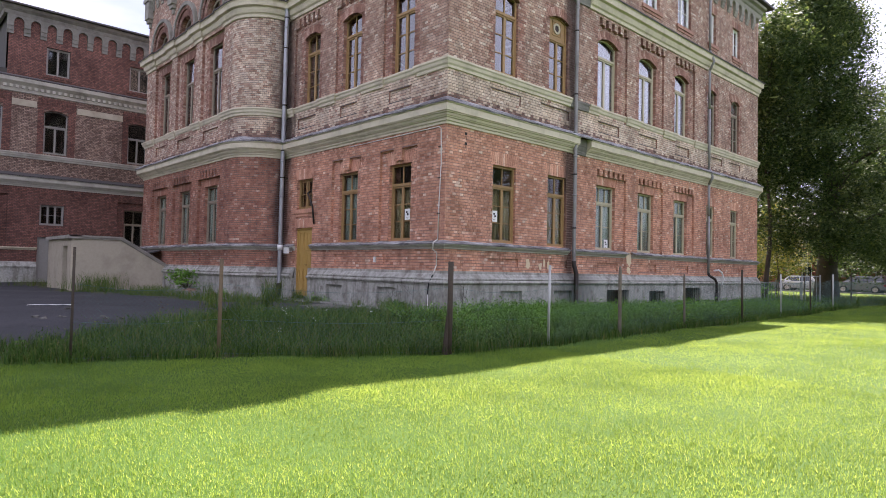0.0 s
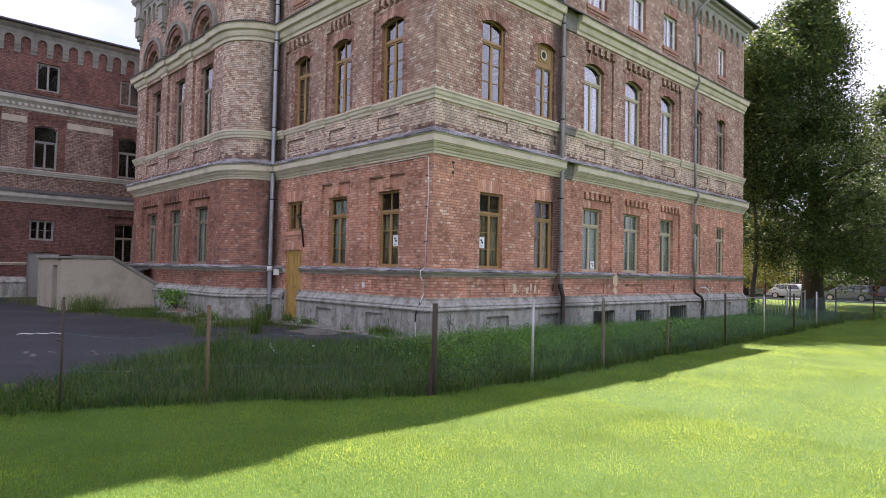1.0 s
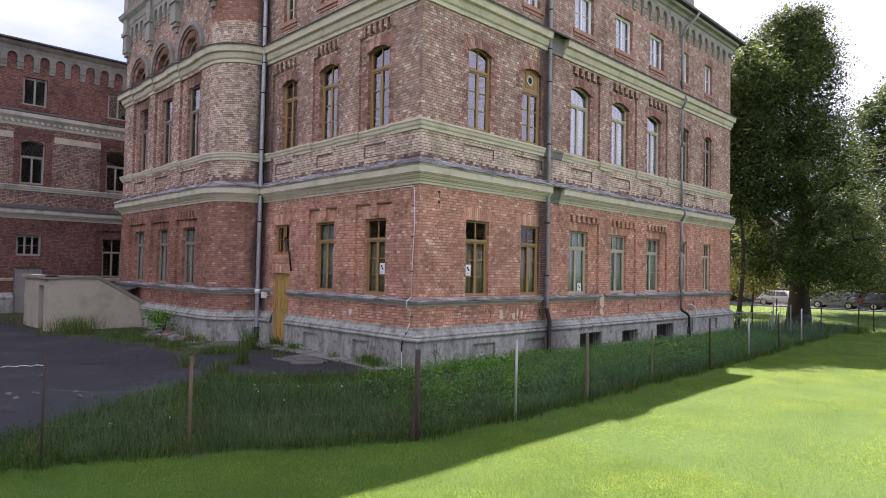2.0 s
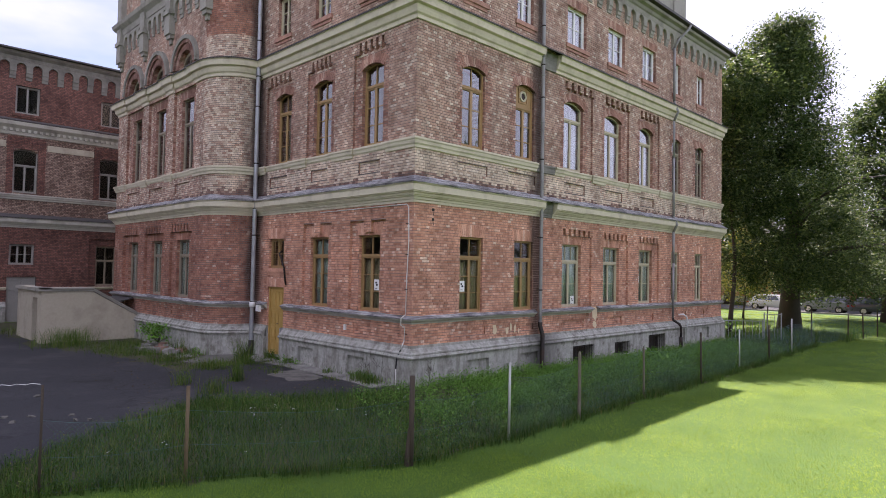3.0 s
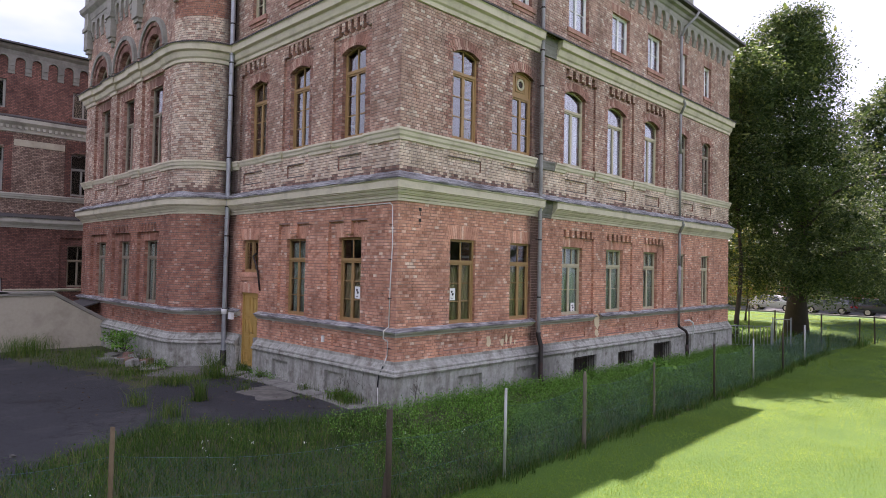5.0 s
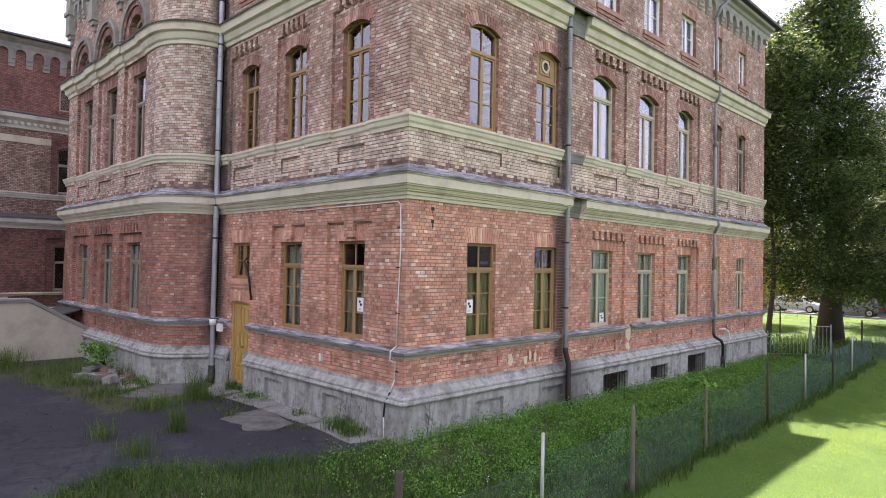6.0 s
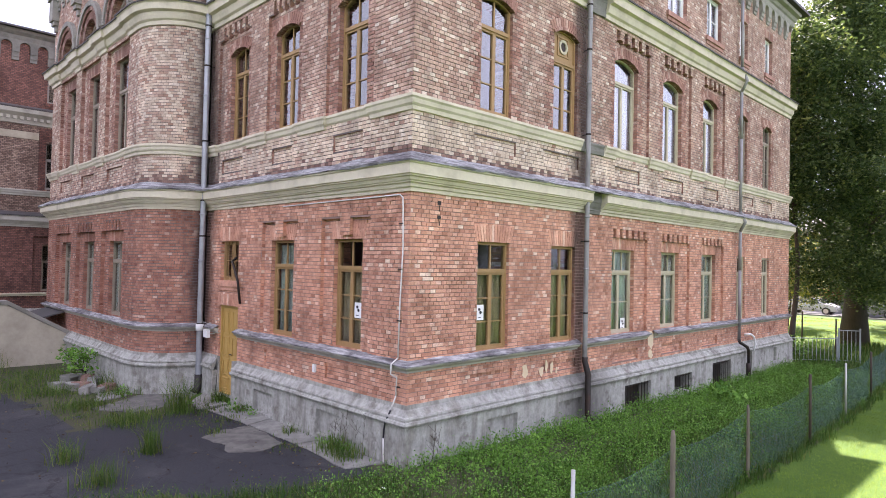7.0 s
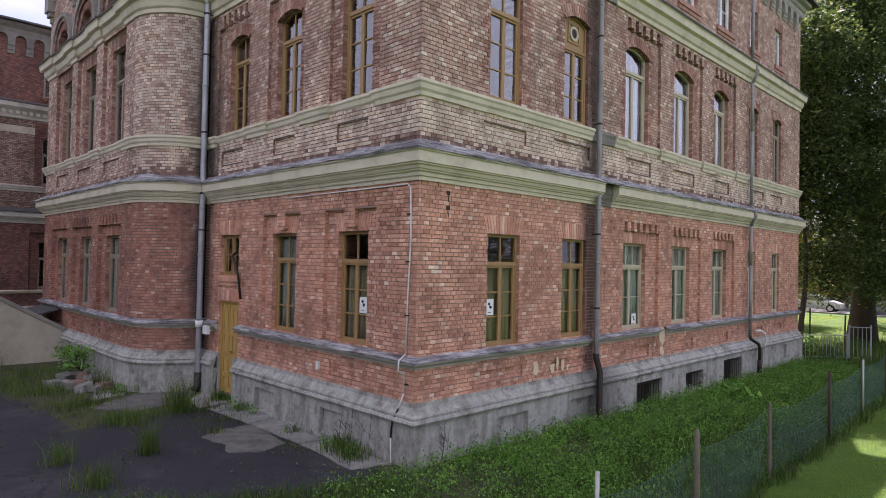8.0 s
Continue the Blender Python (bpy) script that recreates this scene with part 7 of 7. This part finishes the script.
def tree(x, y, height, crown_r, crown_lo, trunk_r, seed, clumps, per, leaf, mat, label, top_r=0.45, lean=0.0):
    """A tapered trunk with limbs, and a crown of leaf clumps in an uneven outline with gaps."""
    r = random.Random(seed)
    z0 = ground_z(x, y) - 0.1
    root = empty("tree", (x, y, z0))
    tagged(root, label, "tree", "trees beyond the lawn")
    inv = Matrix.Translation(root.location).inverted()
    bf = Buf()
    k = 9
    line = [(x + 0.12 * math.sin(i * 0.9 + seed), y + 0.12 * math.cos(i * 1.1), z0 + height * 0.86 * i / k) for i in range(k + 1)]
    bf.tube(line, [trunk_r * 1.25] + [trunk_r * (1 - 0.9 * i / k) for i in range(1, k + 1)], 12)
    part("trunk", bf, M_BARK, root, "dark ridged trunk", True).matrix_parent_inverse = inv
    centres, sizes = [], []
    shape = lambda f: crown_r * float(np.interp(f, [0, 0.10, 0.32, 0.58, 0.82, 0.94, 1.0], [0.70, 1.0, 0.95, 0.66, top_r + 0.02, top_r * 0.6, 0.08]))
    limbs = []
    n_l = 26
    for i in range(n_l):
        f = (i + 0.5) / n_l
        zb = crown_lo + (height - crown_lo) * f * 0.85
        a = i * 2.4 + r.uniform(-0.4, 0.4)
        reach = shape(f) * r.uniform(0.75, 1.1)
        s = Vector((x, y, z0 + zb - reach * 0.25))
        e = Vector((x + reach * math.cos(a), y + reach * math.sin(a), z0 + zb + reach * r.uniform(0.0, 0.25)))
        m = (s + e) / 2 + Vector((0, 0, reach * 0.12))
        limbs.append((s, m, e))
        bf = Buf()
        rr = trunk_r * 0.34 * (1 - 0.6 * f)
        bf.tube([s, (s + m) / 2 + Vector((0, 0, 0.05 * reach)), m, (m + e) / 2, e], [rr, rr * 0.8, rr * 0.6, rr * 0.4, rr * 0.15], 7)
        part("limb", bf, M_BARK, root, smooth=True).matrix_parent_inverse = inv
    for i in range(clumps):
        if i % 3 == 0:
            s, m, e = limbs[r.randrange(n_l)]
            t = r.uniform(0.35, 1.08)
            c = s.lerp(e, t) + Vector((r.gauss(0, 0.6), r.gauss(0, 0.6), r.gauss(0.1, 0.5)))
        else:
            f = r.random() ** 1.3
            rad = shape(f) * math.sqrt(r.uniform(0.12, 1.0))
            a = r.uniform(0, math.tau)
            c = Vector((x + rad * math.cos(a), y + rad * math.sin(a), z0 + crown_lo + (height - crown_lo) * f - 0.16 * rad + 0.3))
        if noise.noise(Vector((c.x * 0.55, c.y * 0.55, c.z * 0.55)) + Vector((seed, 0, 0))) < -0.08:
            continue
        if i % 8 == 5:
            a, rad = r.uniform(0, math.tau), crown_r * r.uniform(0.35, 1.0)
            drop = noise.noise(Vector((a * 2.0, seed, 0))) * 1.6
            c = Vector((x + rad * math.cos(a), y + rad * math.sin(a), z0 + crown_lo + r.uniform(-0.9, 0.9) - max(drop, -0.2)))
        if lean and c.y > y + 0.5 and c.z < z0 + 6.2 - 0.25 * abs(c.y - y - 3.0) and r.random() < 0.93:
            continue
        bow = lean * math.sin(math.pi * min(max((c.z - z0) / height, 0), 1))
        centres.append((c.x - bow * 1.4, c.y + bow * 0.5, c.z))
        sizes.append(r.uniform(0.45, 0.95))
    o = leaves(centres, np.array(sizes), per, leaf, mat, "crown", "dense dark green leaves with gaps", kind="stuff", flat=0.6, aspect=0.55)
    o.parent, o.matrix_parent_inverse = root, inv
    inner = []
    for i in range(clumps // 11):
        f = r.random()
        rad, a = shape(f) * 0.8 * math.sqrt(r.random()), r.uniform(0, math.tau)
        zz = z0 + crown_lo + 0.8 + (height - crown_lo) * f * 0.9
        bow = lean * math.sin(math.pi * min(max((zz - z0) / height, 0), 1))
        inner.append((x + rad * math.cos(a) - bow * 1.4, y + rad * math.sin(a) + bow * 0.5, zz))
    o = leaves(inner, 0.8, 12, leaf * 2.6, mat, "crown", "shaded inner leaves", kind="stuff", flat=0.6, aspect=0.55)
    o.parent, o.matrix_parent_inverse = root, inv
    return root


tree(41.2, 11.3, 19.0, 5.9, 3.5, 0.60, 3, 5600, 58, 0.155, M_LEAF, "tall dark green chestnut tree at the edge of the lawn", 0.42, 2.2)
tree(34.6, 12.3, 15.2, 2.5, 7.0, 0.13, 31, 1000, 36, 0.165, M_LEAF, "slender green tree close behind the end of the building", 0.8)
tree(55.0, 8.8, 17.3, 6.3, 3.0, 0.40, 8, 2600, 36, 0.24, M_LEAF, "broad green tree beside the road", 0.5)
tree(66.0, 0.5, 17.0, 6.5, 3.5, 0.40, 13, 900, 26, 0.40, M_LEAF, "broad green tree beside the road", 0.5)
tree(49.5, 16.9, 6.3, 2.3, 2.2, 0.07, 15, 420, 34, 0.15, M_LEAF_Y, "smaller tree with yellowing leaves behind the chestnut", 0.5)
tree(73.0, 27.0, 13.0, 5.0, 2.5, 0.3, 19, 800, 26, 0.34, M_LEAF, "green tree in front of the far red house", 0.5)
tree(76.0, 18.5, 13.5, 5.2, 3.2, 0.3, 29, 800, 26, 0.34, M_LEAF, "green tree in front of the far red house", 0.5)
tree(74.0, 9.5, 14.0, 5.5, 3.6, 0.3, 23, 900, 26, 0.34, M_LEAF, "green tree in front of the far red house", 0.5)
bush = empty("bush", (33.0, 13.0, 0.3))
tagged(bush, "green nettles and bushes behind the railing", "bush")
o = leaves([(33.0 + rnd.uniform(-1.2, 1.5), 12.6 + rnd.uniform(-1.2, 2.5), 0.3 + rnd.uniform(0.1, 0.7)) for k in range(60)], 0.3, 26, 0.14, M_WEED, "crown", "green leaves", kind="stuff")
o.parent, o.matrix_parent_inverse = bush, Matrix.Translation(bush.location).inverted()

# ---- road, parked cars, far house ----
M_ROAD = surface("grey_road", (0.055, 0.055, 0.06), (0.09, 0.09, 0.095), 0.9, 20, 0.4, 0.3, (0.07, 0.07, 0.07), 0.3)
bf = Buf()
bf.hexa([(62.6, -80, 0.15), (70.5, -80, 0.15), (70.5, -80, 0.235), (62.6, -80, 0.235), (62.6, 120, 0.15), (70.5, 120, 0.15), (70.5, 120, 0.235), (62.6, 120, 0.235)])
tagged(part("road", bf, M_ROAD), "grey asphalt road along the lawn", "road", kind="structure")
bf = Buf()
bf.box(62.2, 62.6, -80, 120, 0.15, 0.32)
tagged(part("kerb", bf, M_CONC), "pale concrete kerb of the road", "kerb", kind="structure")


def paint(name, c, rough=0.3):
    m, n, l, b = material(name)
    v = tex_noise(n, l, 2.0, 3, 0.5)
    col = mixed(n, l, "MIX", v.outputs["Fac"], tuple(k * 0.9 for k in c), c)
    l.new(col, b.inputs["Base Color"])
    b.inputs["Roughness"].default_value = rough
    b.inputs["Coat Weight"].default_value = 0.5
    return m


M_TYRE = surface("tyre_rubber", (0.02, 0.02, 0.02), (0.035, 0.035, 0.035), 0.9, 20, 3, 0.1, (0.04, 0.04, 0.035), 0.2)
M_RIM = surface("alloy_rim", (0.4, 0.4, 0.41), (0.5, 0.5, 0.51), 0.35, 20, 3, 0.1, (0.2, 0.2, 0.2), 0.05, metal=0.8)
M_CARGLASS = surface("dark_car_glass", (0.02, 0.025, 0.03), (0.03, 0.035, 0.04), 0.08, 3, 1, 0.0, (0.02, 0.02, 0.02), 0.0, spec=0.8)
M_LIGHT = surface("lamp_glass", (0.6, 0.6, 0.62), (0.7, 0.7, 0.72), 0.15, 5, 1, 0.0, (0.5, 0.5, 0.5), 0.0)
M_TAIL = surface("red_lamp_glass", (0.35, 0.02, 0.02), (0.45, 0.03, 0.03), 0.2, 5, 1, 0.0, (0.3, 0.02, 0.02), 0.0)


def car(x, y, colour, length, height, label, turn=90.0, boxy=False):
    """A parked car: body shell, window band, lamps, bumpers and four wheels."""
    root = empty("car", (0, 0, 0))
    tagged(root, label, "car", "cars parked along the road")
    L, W, H = length, 1.78, height
    roof0, roof1 = (-0.30, 0.22) if not boxy else (-0.44, 0.20)
    side = [(-0.50, 0.30), (-0.495, 0.58), (-0.47, 0.66 * H / 1.5), (-0.44 if boxy else -0.40, 0.92 * H / 1.5), (roof0, H), (roof1 - 0.1, H), (0.30, 0.98 * H / 1.5), (0.44, 0.84 * H / 1.5), (0.49, 0.68), (0.50, 0.45), (0.49, 0.28)]
    bm = bmesh.new()
    rings = []
    for fx, z in side:
        t = min(1, max(0, (z - 0.95 * H / 1.5) / (H - 0.95 * H / 1.5)))
        w = W / 2 * (1 - 0.20 * t) * (0.93 if abs(fx) > 0.48 else 1)
        rings.append([bm.verts.new((fx * L, s * w, z)) for s in (-1, 1)])
    for a, b in zip(rings, rings[1:]):
        bm.faces.new((a[0], a[1], b[1], b[0]))
    bm.faces.new([r[0] for r in rings])
    bm.faces.new([r[1] for r in reversed(rings)])
    bm.faces.new((rings[0][1], rings[0][0], rings[-1][0], rings[-1][1]))
    bmesh.ops.recalc_face_normals(bm, faces=bm.faces[:])
    bmesh.ops.bevel(bm, geom=bm.edges[:], offset=0.05, segments=2, affect="EDGES", clamp_overlap=True)
    me = bpy.data.meshes.new("body")
    bm.to_mesh(me)
    bm.free()
    me.materials.append(colour)
    body = new("body", me)
    body.parent = root
    zb, zt = 0.98 * H / 1.5, H - 0.10
    for s in (-1, 1):
        for fa, fb in ((roof0 - 0.04, -0.06), (-0.045, 0.21)):
            b4 = Buf()
            pts = [(fa * L, zb), (fb * L, zb), (min(fb, roof1 - 0.09) * L, zt), (max(fa, roof0 + 0.02) * L, zt)]
            y0, y1 = W / 2 + 0.006, W / 2 * 0.82 + 0.02
            ring = [(px, s * (y0 if pz == zb else y1), pz) for px, pz in pts]
            b4.face(ring if s < 0 else list(reversed(ring)))
            b4.face([(p[0], p[1] - s * 0.012, p[2]) for p in (reversed(ring) if s < 0 else ring)])
            part("side_window", b4, M_CARGLASS, body)
        for fx, m, nm in ((0.475, M_LIGHT, "headlight"), (-0.488, M_TAIL, "tail_light")):
            b4 = Buf()
            b4.box(fx * L - 0.06, fx * L + 0.06, min(s * 0.6, s * 0.86), max(s * 0.6, s * 0.86), 0.62, 0.76)
            part(nm, b4, m, root)
        for fx in (-0.31, 0.32):
            wh = Buf()
            wh.tube([(fx * L, s * (W / 2 - 0.20), 0.32), (fx * L, s * (W / 2 - 0.17), 0.32), (fx * L, s * (W / 2 + 0.0), 0.32), (fx * L, s * (W / 2 + 0.02), 0.32)], [0.28, 0.32, 0.32, 0.28], 20)
            wheel = part("wheel", wh, M_TYRE, root, "", True)
            b4 = Buf()
            b4.tube([(fx * L, s * (W / 2 + 0.0), 0.32), (fx * L, s * (W / 2 + 0.03), 0.32)], 0.20, 14)
            part("rim", b4, M_RIM, wheel)
    for fx in (-0.5, 0.5):
        b4 = Buf()
        b4.box(fx * L - 0.06, fx * L + 0.06, -W * 0.46, W * 0.46, 0.30, 0.48)
        part("bumper", b4, colour, root)
    b4 = Buf()
    b4.face([(0.215 * L, -W * 0.40, zt), (0.295 * L, -W * 0.45, zb), (0.295 * L, W * 0.45, zb), (0.215 * L, W * 0.40, zt)])
    b4.face([(0.205 * L, W * 0.40, zt - 0.02), (0.285 * L, W * 0.45, zb - 0.02), (0.285 * L, -W * 0.45, zb - 0.02), (0.205 * L, -W * 0.40, zt - 0.02)])
    part("windscreen", b4, M_CARGLASS, root)
    root.matrix_basis = pose(x, y, 0.235, 0, 0, turn)
    return root


C_WHITE, C_SILVER, C_NAVY = paint("white_car_paint", (0.52, 0.52, 0.52)), paint("silver_car_paint", (0.20, 0.20, 0.215)), paint("navy_car_paint", (0.018, 0.022, 0.05))
car(64.5, 19.6, C_WHITE, 4.1, 1.42, "white hatchback parked by the kerb", -90)
car(64.5, 15.1, C_SILVER, 3.8, 1.50, "silver people carrier parked by the kerb", 90, True)
car(64.5, 10.7, C_NAVY, 4.4, 1.45, "dark blue estate car parked by the kerb", -90, True)
car(64.5, 5.6, C_NAVY, 4.4, 1.45, "dark blue saloon car parked by the kerb", -90)

far = empty("house", (80, 10, 0.2))
tagged(far, "long red-rendered house beyond the road", "house")
inv = Matrix.Translation(far.location).inverted()
M_FAR = surface("red_render", (0.34, 0.115, 0.075), (0.42, 0.15, 0.10), 0.9, 5, 0.5, 0.3, (0.2, 0.09, 0.06), 0.2)
fx0 = 80.0
P_FAR = west(fx0)
freg = []
for k in range(16):
    yy = -16 + k * 3.6
    for zz in (1.6, 4.9):
        freg.append((-yy - 1.1, -yy, zz, zz + 1.6, 0.15))
b5 = facade("house_wall", P_FAR, -44, 22, 0.0, 7.2, freg, plain, [M_FAR], "red rendered wall", bricks=False)
b5.name = "wall"
del b5["kind"], b5["category"]
b5.parent, b5.matrix_parent_inverse = far, inv
b4 = Buf()
b4.box(fx0 - 0.05, fx0 + 9, -22, 44, 0.0, 0.9)
part("house_base", b4, M_PLINTH, far).matrix_parent_inverse = inv
b4 = Buf()
b4.hexa([(fx0 - 0.5, -22.5, 7.2), (fx0 - 0.5, 44.5, 7.2), (fx0 - 0.5, 44.5, 7.35), (fx0 - 0.5, -22.5, 7.35), (fx0 + 9, -22.5, 7.2), (fx0 + 9, 44.5, 7.2), (fx0 + 6, 44.5, 10.2), (fx0 + 6, -22.5, 10.2)])
part("roof", b4, M_ROOF, far).matrix_parent_inverse = inv
for a, b, z0, z1, _ in freg:
    w5 = Buf()
    ring_on(w5, P_FAR, outline(a, b, z0, z1, 0), outline(a + 0.1, b - 0.1, z0 + 0.1, z1 - 0.1, 0), 0.03, 0.15)
    hexa_on(w5, P_FAR, (a + b) / 2 - 0.05, (a + b) / 2 + 0.05, z0, z1, 0.04, 0.15)
    wob = part("window", w5, M_WHITE, far)
    wob.matrix_parent_inverse = inv
    part("pane", plate(P_FAR, outline(a + 0.1, b - 0.1, z0 + 0.1, z1 - 0.1, 0), 0.12, 0.02), M_CARGLASS, wob)
railing((74, 26), (74, 14), 1.5, 22, "railing", "grey metal railing before the far house", 0.0)

hb = empty("hedge", (73.0, 10.0, 0.2))
tagged(hb, "clipped dark green hedge before the far house", "hedge")
o = leaves([(73.0 + rnd.uniform(-0.5, 0.5), rnd.uniform(-18, 36), 0.3 + rnd.uniform(0.1, 1.5)) for k in range(1100)], 0.4, 14, 0.2, M_LEAF, "crown", "dense small leaves", kind="stuff")
o.parent, o.matrix_parent_inverse = hb, Matrix.Translation(hb.location).inverted()

wood = []
for k in range(500):
    wood.append((rnd.uniform(100, 112), rnd.uniform(-40, 75), rnd.uniform(1.0, 11) * (0.8 + 0.2 * math.sin(k))))
leaves(wood, 3.0, 16, 1.3, M_LEAF, "backdrop_woods", "far green woods behind the red house", "trees")

# unseen woods, added to darken what the panes mirror and block low sky
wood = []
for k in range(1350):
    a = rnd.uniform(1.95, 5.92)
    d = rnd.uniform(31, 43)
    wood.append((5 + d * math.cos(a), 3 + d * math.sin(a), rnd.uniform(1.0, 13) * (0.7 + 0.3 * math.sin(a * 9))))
leaves(wood, 2.4, 26, 1.1, M_LEAF, "backdrop_woods", "unseen added woods behind the lawn", "trees")
